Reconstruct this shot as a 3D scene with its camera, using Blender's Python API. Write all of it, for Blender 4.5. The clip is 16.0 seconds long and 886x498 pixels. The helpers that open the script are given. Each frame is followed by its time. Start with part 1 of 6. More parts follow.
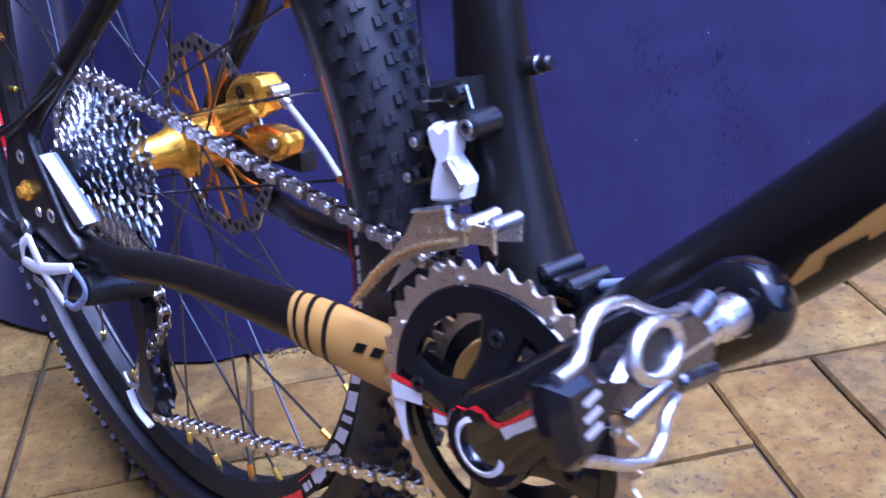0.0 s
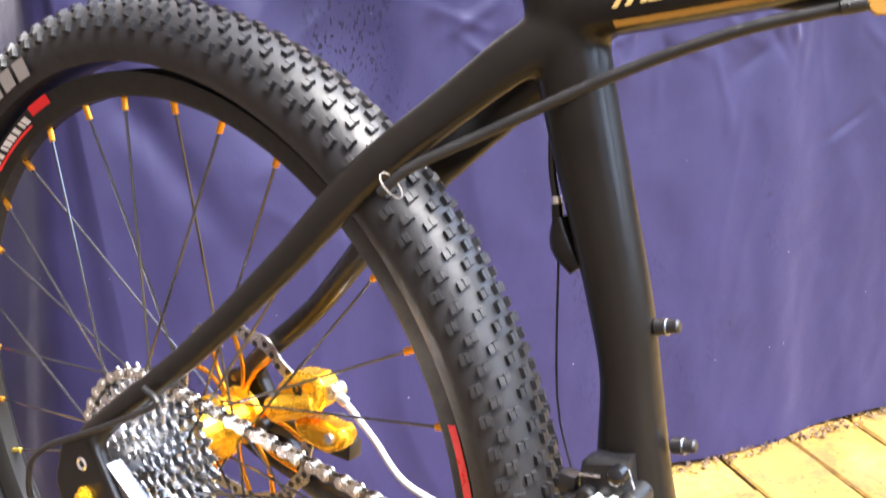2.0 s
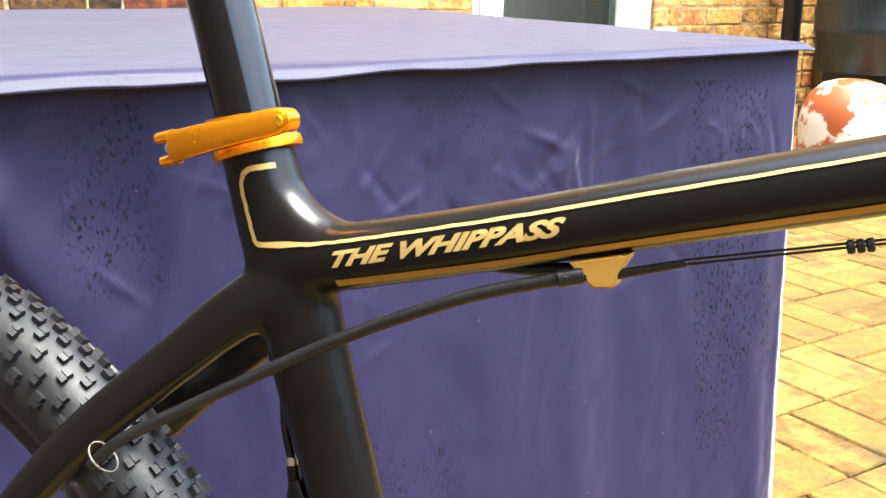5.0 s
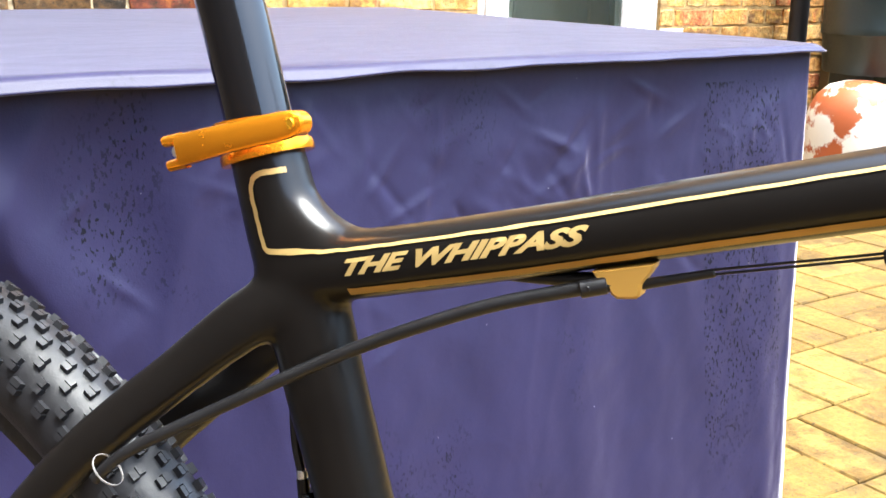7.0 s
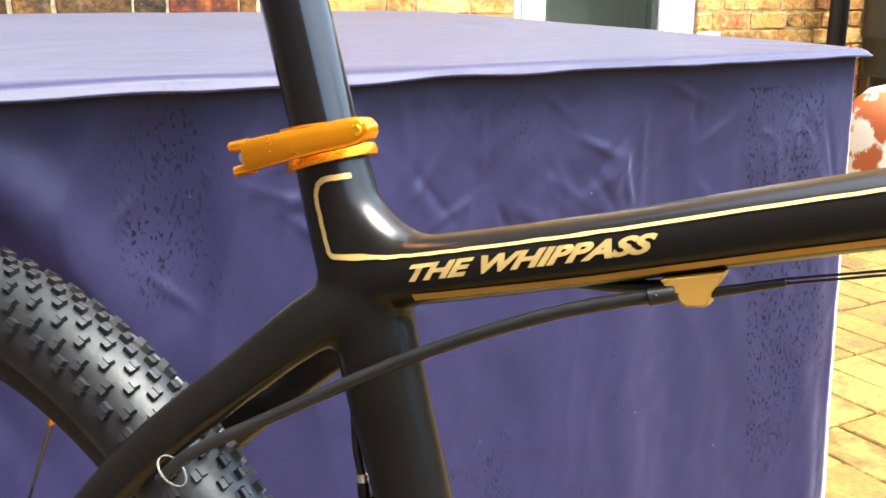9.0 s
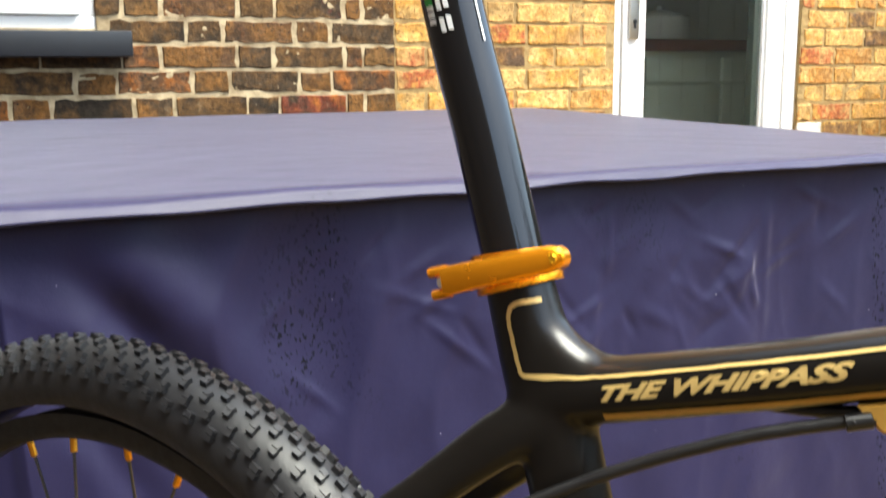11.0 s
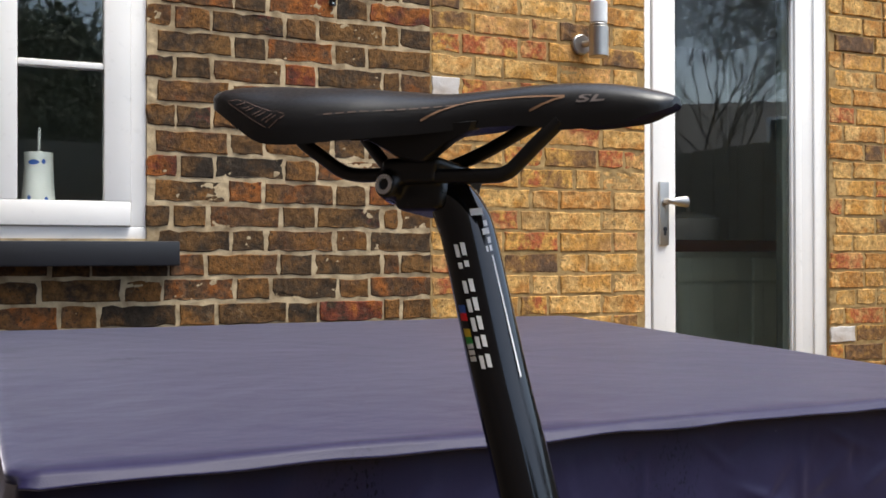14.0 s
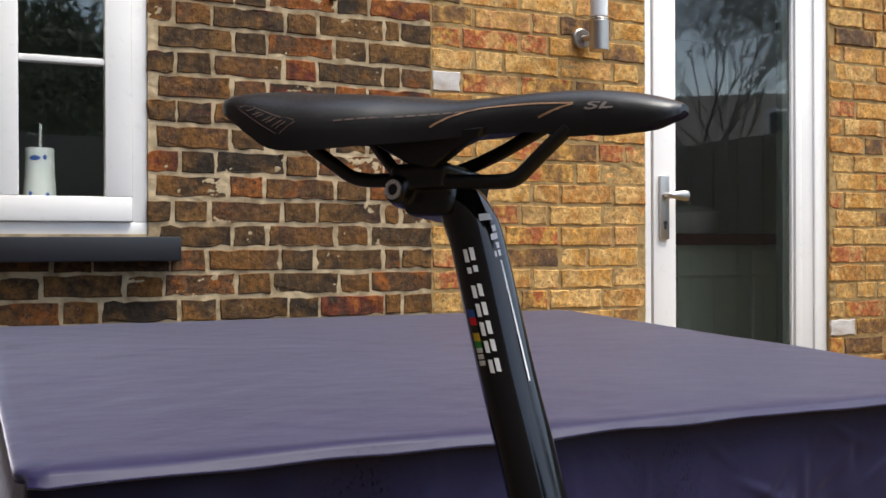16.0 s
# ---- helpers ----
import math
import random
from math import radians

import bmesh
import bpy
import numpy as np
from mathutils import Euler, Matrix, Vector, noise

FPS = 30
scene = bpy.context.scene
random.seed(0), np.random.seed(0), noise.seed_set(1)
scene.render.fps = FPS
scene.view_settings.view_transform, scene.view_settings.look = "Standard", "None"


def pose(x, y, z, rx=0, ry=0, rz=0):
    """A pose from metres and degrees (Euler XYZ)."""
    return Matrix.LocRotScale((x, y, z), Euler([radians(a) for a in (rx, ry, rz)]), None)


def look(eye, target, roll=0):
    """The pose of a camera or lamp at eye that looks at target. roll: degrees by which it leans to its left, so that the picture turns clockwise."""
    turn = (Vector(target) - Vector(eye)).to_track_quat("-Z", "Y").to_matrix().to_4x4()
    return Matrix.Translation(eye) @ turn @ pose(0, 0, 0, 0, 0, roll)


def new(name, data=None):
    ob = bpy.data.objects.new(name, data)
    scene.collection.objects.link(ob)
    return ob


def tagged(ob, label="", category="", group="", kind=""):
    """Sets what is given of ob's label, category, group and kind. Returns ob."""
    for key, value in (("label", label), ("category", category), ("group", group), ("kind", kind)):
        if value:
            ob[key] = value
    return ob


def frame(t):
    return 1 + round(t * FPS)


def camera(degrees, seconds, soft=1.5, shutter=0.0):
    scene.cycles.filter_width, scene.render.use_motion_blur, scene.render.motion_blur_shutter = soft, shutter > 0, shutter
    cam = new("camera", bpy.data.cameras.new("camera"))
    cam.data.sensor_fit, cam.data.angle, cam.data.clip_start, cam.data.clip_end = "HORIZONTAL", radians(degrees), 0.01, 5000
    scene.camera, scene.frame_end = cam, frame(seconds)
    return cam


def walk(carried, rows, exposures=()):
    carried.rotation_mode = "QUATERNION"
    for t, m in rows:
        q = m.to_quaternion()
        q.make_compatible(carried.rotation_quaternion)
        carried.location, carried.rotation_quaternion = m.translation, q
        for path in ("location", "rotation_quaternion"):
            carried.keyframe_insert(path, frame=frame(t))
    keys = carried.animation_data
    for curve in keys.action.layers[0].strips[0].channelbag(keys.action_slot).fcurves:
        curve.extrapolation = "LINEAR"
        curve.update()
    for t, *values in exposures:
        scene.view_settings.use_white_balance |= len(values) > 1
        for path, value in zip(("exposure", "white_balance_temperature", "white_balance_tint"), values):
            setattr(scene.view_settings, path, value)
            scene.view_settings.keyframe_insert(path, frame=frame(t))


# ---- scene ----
cam = camera(47.93, 16.0, soft=1.6, shutter=0.35)
ROWS = [
    (0.0, -0.1443, -0.2922, 0.6036, 62.696, 4.706, -12.116),
    (0.5, -0.2339, -0.2509, 0.6345, 60.256, 3.366, -17.521),
    (1.0, -0.2916, -0.2374, 0.6617, 60.876, 1.481, -20.355),
    (1.5, -0.3029, -0.2407, 0.7119, 64.838, -0.077, -22.286),
    (2.0, -0.3136, -0.2386, 0.7565, 68.762, 0.141, -22.926),
    (2.5, -0.3135, -0.2373, 0.7863, 71.786, 0.290, -23.127),
    (3.0, -0.3084, -0.2427, 0.8066, 73.864, 0.649, -23.490),
    (3.5, -0.3007, -0.2441, 0.8167, 74.516, 0.351, -24.710),
    (4.0, -0.2815, -0.2368, 0.8164, 74.508, -0.252, -27.379),
    (4.5, -0.2628, -0.2175, 0.8151, 74.388, -0.999, -30.147),
    (5.0, -0.2401, -0.2057, 0.8171, 74.700, -0.519, -32.887),
    (7.5, -0.2366, -0.1893, 0.8159, 74.774, -0.599, -32.637),
    (8.0, -0.2370, -0.1886, 0.8168, 75.074, -0.670, -32.577),
    (8.2, -0.2369, -0.1876, 0.8179, 75.099, -0.893, -32.385),
    (10.5, -0.2965, -0.1787, 0.8178, 75.882, 0.862, -26.919),
    (11.0, -0.3039, -0.1809, 0.8404, 79.887, 0.450, -26.007),
    (11.5, -0.3112, -0.1913, 0.8668, 83.528, 0.251, -25.331),
    (12.0, -0.3173, -0.2000, 0.8850, 86.425, -0.183, -24.496),
    (12.5, -0.3215, -0.2030, 0.8990, 88.589, -0.526, -24.030),
    (13.0, -0.3225, -0.2054, 0.9024, 88.986, -0.535, -23.723),
    (13.5, -0.3200, -0.2023, 0.9101, 89.643, -0.211, -23.880),
    (14.0, -0.3207, -0.2089, 0.9214, 90.283, 0.097, -24.072),
    (14.5, -0.3272, -0.2117, 0.9291, 90.749, 0.082, -23.973),
    (15.0, -0.3280, -0.2129, 0.9293, 90.716, -0.061, -24.018),
    (15.5, -0.3286, -0.2132, 0.9287, 90.629, -0.221, -23.897),
    (16.0, -0.3277, -0.2112, 0.9284, 89.853, 0.209, -24.114),
]
EXPO = [(0.0, 2.42, 4300, 36), (0.5, 2.72, 4400, 33), (1.0, 3.0, 4400, 32), (1.5, 3.58, 5050, 19), (2.0, 4.08, 6350, 9), (2.5, 4.42, 7550, 2), (3.0, 4.15, 7150, 4), (3.5, 4.05, 7250, 3), (4.5, 3.5, 6700, 0), (5.0, 3.42, 6400, 2), (7.5, 3.45, 6000, 3), (8.2, 3.45, 6000, 3), (10.5, 3.5, 7100, -3), (11.0, 2.85, 6550, -1), (11.5, 2.08, 6500, 3), (12.0, 1.58, 6400, 6), (12.4, 1.66, 6400, 6), (13.0, 1.68, 6400, 6), (16.0, 1.64, 6400, 6)]
walk(cam, [(t, pose(x, y, z, rx, ry, rz)) for t, x, y, z, rx, ry, rz in ROWS], EXPO)

# ---- sky and sun: bright overcast, soft light from high above the garden ----
world = bpy.data.worlds.new("sky")
scene.world = world
world.use_nodes = True
wn, wl = world.node_tree.nodes, world.node_tree.links
sky = wn.new("ShaderNodeTexSky")
sky.sky_type, sky.sun_disc = "NISHITA", False
sky.sun_elevation, sky.sun_rotation = radians(71), radians(133)
sky.air_density, sky.dust_density = 1.0, 4.0
wl.new(sky.outputs[0], wn["Background"].inputs[0])
wn["Background"].inputs[1].default_value = 0.11
sun_data = bpy.data.lights.new("sun", "SUN")
sun_data.energy, sun_data.angle, sun_data.color = 1.5, radians(40), (1.0, 0.97, 0.93)
sun = new("sun", sun_data)
sun.matrix_world = look((1.95, -1.8, 8.0), (0, 0, 0))


# ---- materials ----
def node(m, kind, **ins):
    n = m.node_tree.nodes.new(kind)
    for k, v in ins.items():
        n.inputs[k.replace("_", " ")].default_value = v
    return n


def link(m, a, b):
    m.node_tree.links.new(a, b)


def plain(name, color, rough=0.5, metal=0.0, grain=0.0, scale=60.0, bump=0.0, coat=0.0, spec=0.5, tint=None, blotch=6.0, wear=0.25, coat_rough=0.08):
    """Painted, moulded or metal surface: base colour with fine grain and larger blotches, and fine relief."""
    m = bpy.data.materials.new(name)
    m.use_nodes = True
    b = m.node_tree.nodes["Principled BSDF"]
    b.inputs["Roughness"].default_value, b.inputs["Metallic"].default_value = rough, metal
    b.inputs["Coat Weight"].default_value, b.inputs["Specular IOR Level"].default_value = coat, spec
    b.inputs["Coat Roughness"].default_value = coat_rough
    co = node(m, "ShaderNodeTexCoord")
    big = node(m, "ShaderNodeTexNoise", Scale=blotch, Detail=3.0)
    fine = node(m, "ShaderNodeTexNoise", Scale=scale, Detail=5.0, Roughness=0.65)
    for n in (big, fine):
        link(m, co.outputs["Object"], n.inputs["Vector"])
    mix = node(m, "ShaderNodeMix")
    mix.data_type = "RGBA"
    mix.inputs[6].default_value = (*color, 1)
    mix.inputs[7].default_value = (*(tint or [c * 0.72 for c in color]), 1)
    ramp = node(m, "ShaderNodeMapRange", From_Min=0.42, From_Max=0.68, To_Max=wear + grain)
    link(m, big.outputs["Fac"], ramp.inputs["Value"])
    link(m, ramp.outputs[0], mix.inputs[0])
    link(m, mix.outputs[2], b.inputs["Base Color"])
    rr = node(m, "ShaderNodeMapRange", From_Min=0.3, From_Max=0.7, To_Min=max(0.03, rough - 0.08), To_Max=min(1.0, rough + 0.1))
    link(m, fine.outputs["Fac"], rr.inputs["Value"])
    link(m, rr.outputs[0], b.inputs["Roughness"])
    if bump:
        bp = node(m, "ShaderNodeBump", Strength=bump, Distance=0.002)
        link(m, fine.outputs["Fac"], bp.inputs["Height"])
        link(m, bp.outputs[0], b.inputs["Normal"])
    return m


def pieces(name, stops, rough=0.85, rnd="object", scale=45.0, bump=0.6, stain=(0.03, 0.025, 0.02), amount=0.5, spots=0.35, tone=0.35, mottle=0.24, pale=None):
    """Bricks and pavers: each piece takes its own colour from the stops; pores, stains and relief."""
    m = bpy.data.materials.new(name)
    m.use_nodes = True
    b = m.node_tree.nodes["Principled BSDF"]
    b.inputs["Roughness"].default_value = rough
    b.inputs["Specular IOR Level"].default_value = 0.25
    if rnd == "object":
        r = node(m, "ShaderNodeObjectInfo").outputs["Random"]
    else:
        r = node(m, "ShaderNodeNewGeometry").outputs["Random Per Island"]
    ramp = node(m, "ShaderNodeValToRGB")
    el = ramp.color_ramp.elements
    for i, (p, c) in enumerate(stops):
        e = el[i] if i < 2 else el.new(p)
        e.position, e.color = p, (*c, 1)
    gp = node(m, "ShaderNodeNewGeometry")
    patch = node(m, "ShaderNodeTexNoise", Scale=11.0, Detail=4.0, Roughness=0.65)
    link(m, gp.outputs["Position"], patch.inputs["Vector"])
    pm = node(m, "ShaderNodeMapRange", From_Min=0.3, From_Max=0.7, To_Min=-mottle, To_Max=mottle)
    link(m, patch.outputs["Fac"], pm.inputs["Value"])
    add = node(m, "ShaderNodeMath")
    add.operation = "ADD"
    link(m, r, add.inputs[0])
    link(m, pm.outputs[0], add.inputs[1])
    link(m, add.outputs[0], ramp.inputs[0])
    big = node(m, "ShaderNodeTexNoise", Scale=9.0, Detail=4.0, Roughness=0.6)
    fine = node(m, "ShaderNodeTexNoise", Scale=scale, Detail=6.0, Roughness=0.7)
    pore = node(m, "ShaderNodeTexNoise", Scale=scale * 2.2, Detail=2.0)
    for n in (big, fine, pore):
        link(m, gp.outputs["Position"], n.inputs["Vector"])
    var = node(m, "ShaderNodeHueSaturation", Saturation=1.0)
    mr = node(m, "ShaderNodeMapRange", From_Min=0.3, From_Max=0.7, To_Min=1 - tone, To_Max=1 + tone)
    link(m, fine.outputs["Fac"], mr.inputs["Value"])
    link(m, mr.outputs[0], var.inputs["Value"])
    link(m, ramp.outputs[0], var.inputs["Color"])
    mix = node(m, "ShaderNodeMix")
    mix.data_type = "RGBA"
    mix.inputs[7].default_value = (*stain, 1)
    sr = node(m, "ShaderNodeMapRange", From_Min=0.5, From_Max=0.72, To_Max=amount)
    link(m, big.outputs["Fac"], sr.inputs["Value"])
    link(m, sr.outputs[0], mix.inputs[0])
    link(m, var.outputs[0], mix.inputs[6])
    mix2 = node(m, "ShaderNodeMix")
    mix2.data_type = "RGBA"
    mix2.inputs[7].default_value = (*stain, 1)
    pr = node(m, "ShaderNodeMapRange", From_Min=0.6, From_Max=0.68, To_Max=spots)
    link(m, pore.outputs["Fac"], pr.inputs["Value"])
    link(m, pr.outputs[0], mix2.inputs[0])
    link(m, mix.outputs[2], mix2.inputs[6])
    last = mix2.outputs[2]
    if pale:
        lime = node(m, "ShaderNodeTexNoise", Scale=17.0, Detail=7.0, Roughness=0.75)
        link(m, gp.outputs["Position"], lime.inputs["Vector"])
        lr = node(m, "ShaderNodeMapRange", From_Min=0.6, From_Max=0.78, To_Max=0.55)
        link(m, lime.outputs["Fac"], lr.inputs["Value"])
        mix3 = node(m, "ShaderNodeMix")
        mix3.data_type = "RGBA"
        mix3.inputs[7].default_value = (*pale, 1)
        link(m, lr.outputs[0], mix3.inputs[0])
        link(m, last, mix3.inputs[6])
        last = mix3.outputs[2]
    link(m, last, b.inputs["Base Color"])
    bp = node(m, "ShaderNodeBump", Strength=bump, Distance=0.004)
    link(m, fine.outputs["Fac"], bp.inputs["Height"])
    link(m, bp.outputs[0], b.inputs["Normal"])
    return m


CARBON = plain("black_carbon", (0.0062, 0.0052, 0.0045), 0.38, coat=0.52, scale=40, spec=0.1, coat_rough=0.22)
GLOSS = plain("gloss_black", (0.004, 0.004, 0.005), 0.1, coat=0.25, spec=0.4, scale=150)
BLACK = plain("black_alloy", (0.007, 0.007, 0.008), 0.34, scale=200, bump=0.05)
RUBBER = plain("tyre_rubber", (0.0105, 0.0105, 0.0125), 0.46, spec=0.5, scale=90, bump=0.25, tint=(0.014, 0.013, 0.013), blotch=14, wear=0.4)
PLASTIC = plain("black_plastic", (0.008, 0.008, 0.009), 0.42, scale=160, bump=0.08)
HIDE = plain("saddle_cover", (0.005, 0.005, 0.0062), 0.36, spec=0.5, scale=420, bump=0.05, blotch=18)
STEEL = plain("polished_steel", (0.82, 0.82, 0.83), 0.3, 1.0, scale=140, tint=(0.6, 0.58, 0.55), blotch=40)
NICKEL = plain("nickel_chain", (0.9, 0.87, 0.82), 0.24, 1.0, scale=180, tint=(0.5, 0.46, 0.4), blotch=60, wear=0.35)
SPROCKET = plain("sprocket_steel", (0.86, 0.88, 0.92), 0.22, 1.0, scale=180, tint=(0.5, 0.5, 0.54), blotch=70, wear=0.3)
DARKSTEEL = plain("dark_polished_steel", (0.3, 0.32, 0.37), 0.2, 1.0, scale=140, tint=(0.2, 0.21, 0.25), blotch=40)
# Inner links coloured dark to stand for the shaded gaps between the plates.
LINK_DARK = plain("gap_shade_inner_link", (0.3, 0.27, 0.23), 0.26, 1.0, scale=180, tint=(0.12, 0.1, 0.08), blotch=60, wear=0.5)
SPOKE = plain("black_steel_spoke", (0.13, 0.13, 0.14), 0.14, 0.9, scale=200)
GOLDEN = plain("gold_anodised", (1.0, 0.53, 0.03), 0.22, 0.8, scale=120, tint=(0.85, 0.36, 0.012), blotch=30)
ORANGE = plain("orange_anodised", (1.0, 0.38, 0.016), 0.2, 0.85, scale=60, tint=(0.95, 0.33, 0.012), blotch=30)
BRONZE = plain("bronze_alloy", (0.85, 0.72, 0.5), 0.3, 0.9, scale=150, tint=(0.62, 0.46, 0.25), blotch=40)
RIM = plain("matte_rim", (0.009, 0.009, 0.009), 0.5, scale=120, spec=0.35)
CAGE_GOLD = plain("gold_cage_alloy", (0.82, 0.66, 0.38), 0.28, 0.9, scale=150, tint=(0.66, 0.49, 0.24), blotch=40)
ROTOR = plain("rotor_steel", (0.5, 0.47, 0.43), 0.28, 1.0, scale=140, tint=(0.34, 0.31, 0.27), blotch=60)
PAINT_GOLD = plain("gold_paint", (0.47, 0.26, 0.048), 0.36, coat=0.3, scale=200, tint=(0.4, 0.22, 0.05))
CREAM = plain("pale_gold_line", (0.56, 0.39, 0.14), 0.4, scale=200)
WHITE = plain("white_paint", (0.78, 0.78, 0.78), 0.35, scale=150, tint=(0.66, 0.66, 0.66))
RED = plain("red_paint", (0.85, 0.012, 0.02), 0.3, scale=150)
BLUE = plain("blue_paint", (0.03, 0.1, 0.4), 0.4)
YELLOW = plain("yellow_paint", (0.75, 0.5, 0.03), 0.4)
GREEN = plain("green_paint", (0.03, 0.3, 0.05), 0.4)
GREYBLUE = plain("grey_blue_hose", (0.2, 0.23, 0.33), 0.3, scale=100)
PRINT = plain("brown_print", (0.2, 0.11, 0.06), 0.5)
DULLPRINT = plain("dull_grey_print", (0.13, 0.105, 0.1), 0.5)
FADED = plain("faded_brown_print", (0.085, 0.055, 0.045), 0.5)
GREYPRINT = plain("grey_print", (0.28, 0.26, 0.25), 0.5)
FAINT = plain("faint_print", (0.06, 0.055, 0.055), 0.4)
HOSE_WHITE = plain("white_hose", (0.42, 0.42, 0.44), 0.3)
GOLD_NIPPLE = plain("orange_nipple", (0.85, 0.36, 0.03), 0.3, 0.9)
YELLOW_NIPPLE = plain("yellow_nipple", (0.85, 0.62, 0.1), 0.3, 0.9)


# ---- building helpers ----
def mesh_ob(name, verts, faces, mat, parent=None, label="", smooth=True):
    me = bpy.data.meshes.new(name)
    me.from_pydata([tuple(v) for v in verts], [], faces)
    me.materials.append(mat)
    bm = bmesh.new()
    bm.from_mesh(me)
    bmesh.ops.recalc_face_normals(bm, faces=bm.faces)
    if smooth:
        for f in bm.faces:
            f.smooth = True
        for e in bm.edges:
            if len(e.link_faces) == 2 and e.calc_face_angle(0) > radians(38):
                e.smooth = False
    bm.to_mesh(me)
    bm.free()
    ob = new(name, me)
    if parent:
        ob.parent = parent
    if label:
        tagged(ob, label)
    return ob


def part(name, geo, mat, parent, label=""):
    return mesh_ob(name, geo[0], geo[1], mat, parent, label)


def thing(name, label, category, m=None, group="", kind=""):
    ob = tagged(new(name), label, category, group, kind)
    if m is not None:
        ob.matrix_world = m
    return ob


def join(*geos):
    V, F = [], []
    for v, f in geos:
        k = len(V)
        V += [tuple(p) for p in v]
        F += [tuple(i + k for i in q) for q in f]
    return V, F


def moved(geo, m):
    return [tuple(m @ Vector(v)) for v in geo[0]], geo[1]


def spline(pts, n):
    """Catmull-Rom through the rows of numbers, n steps a stretch."""
    P = [np.array(p, float) for p in pts]
    P = [2 * P[0] - P[1]] + P + [2 * P[-1] - P[-2]]
    out = []
    for i in range(1, len(P) - 2):
        a, b, c, d = P[i - 1:i + 3]
        for k in range(n):
            t = k / n
            out.append(0.5 * (2 * b + (c - a) * t + (2 * a - 5 * b + 4 * c - d) * t * t + (3 * b - a - 3 * c + d) * t ** 3))
    return out + [P[-2]]


def sweep(rows, n=14, steps=5, up=(0, 1, 0), power=1.0):
    """A tube through rows (x, y, z, radius across, radius along up); power under 1 squares the section."""
    S = spline(rows, steps) if steps > 1 else [np.array(r, float) for r in rows]
    V, F = [], []
    for i, s in enumerate(S):
        d = Vector(S[min(i + 1, len(S) - 1)][:3]) - Vector(S[max(i - 1, 0)][:3])
        d.normalize()
        u = Vector(up)
        a = d.cross(u)
        if a.length < 1e-4:
            a = d.cross(Vector((1, 0, 0)))
        a.normalize()
        b = a.cross(d).normalized()
        for j in range(n):
            q = 2 * math.pi * j / n
            c, e = math.cos(q), math.sin(q)
            c, e = math.copysign(abs(c) ** power, c), math.copysign(abs(e) ** power, e)
            V.append(Vector(s[:3]) + a * (c * s[3]) + b * (e * s[4]))
    for i in range(len(S) - 1):
        for j in range(n):
            F.append((i * n + j, i * n + (j + 1) % n, (i + 1) * n + (j + 1) % n, (i + 1) * n + j))
    F += [tuple(range(n))[::-1], tuple(range((len(S) - 1) * n, len(S) * n))]
    return V, F


def rod(a, b, r, n=12, r2=None, edge=0.12):
    """A cylinder from a to b with softened rims."""
    a, b = Vector(a), Vector(b)
    r2 = r if r2 is None else r2
    e = min(edge * r, 0.2 * (b - a).length)
    d = (b - a).normalized()
    side = d.orthogonal().normalized()
    up = d.cross(side)
    rings = [(a, r - e), (a + d * e, r), (b - d * e, r2), (b, r2 - e)]
    V, F = [], []
    for c, q in rings:
        for j in range(n):
            t = 2 * math.pi * j / n
            V.append(c + side * (q * math.cos(t)) + up * (q * math.sin(t)))
    for i in range(3):
        for j in range(n):
            F.append((i * n + j, i * n + (j + 1) % n, (i + 1) * n + (j + 1) % n, (i + 1) * n + j))
    F += [tuple(range(n))[::-1], tuple(range(3 * n, 4 * n))]
    return V, F


def turned(profile, n=48, c=(0, 0), closed=True):
    """A ring turned about the y axis through (c[0], c[1]): profile rows are (radius, y)."""
    V, F, k = [], [], len(profile)
    for i in range(n):
        a = 2 * math.pi * i / n
        for r, y in profile:
            V.append((c[0] + r * math.cos(a), y, c[1] + r * math.sin(a)))
    for i in range(n):
        for j in range(k if closed else k - 1):
            F.append((i * k + j, i * k + (j + 1) % k, (i + 1) % n * k + (j + 1) % k, (i + 1) % n * k + j))
    return V, F


def slab(outline, y0, y1, edge=0.0006):
    """A plate: outline in x, z, thickness y0 to y1, with chamfered rims."""
    n = len(outline)
    c = np.mean(outline, axis=0)
    def ring(y, k):
        out = []
        for p in outline:
            d = np.array(p) - c
            l = max(np.linalg.norm(d), 1e-6)
            q = np.array(p) - d / l * k
            out.append((q[0], y, q[1]))
        return out
    s = 1 if y1 > y0 else -1
    V = ring(y0, edge) + ring(y0 + s * edge, 0) + ring(y1 - s * edge, 0) + ring(y1, edge)
    F = [tuple(range(n)), tuple(range(3 * n, 4 * n))[::-1]]
    for i in range(3):
        for j in range(n):
            F.append((i * n + j, i * n + (j + 1) % n, (i + 1) * n + (j + 1) % n, (i + 1) * n + j))
    return V, F


def block(a, b, edge=0.001, m=None):
    """A box from corner a to corner b with bevelled edges."""
    bm = bmesh.new()
    bmesh.ops.create_cube(bm, size=1)
    for v in bm.verts:
        v.co = Vector([a[i] + (b[i] - a[i]) * (v.co[i] + 0.5) for i in range(3)])
    if edge:
        bmesh.ops.bevel(bm, geom=bm.edges[:], offset=edge, segments=2, profile=0.6, affect="EDGES")
    bm.verts.ensure_lookup_table()
    V = [v.co.copy() for v in bm.verts]
    F = [tuple(v.index for v in f.verts) for f in bm.faces]
    bm.free()
    if m is not None:
        V = [m @ v for v in V]
    return [tuple(v) for v in V], F


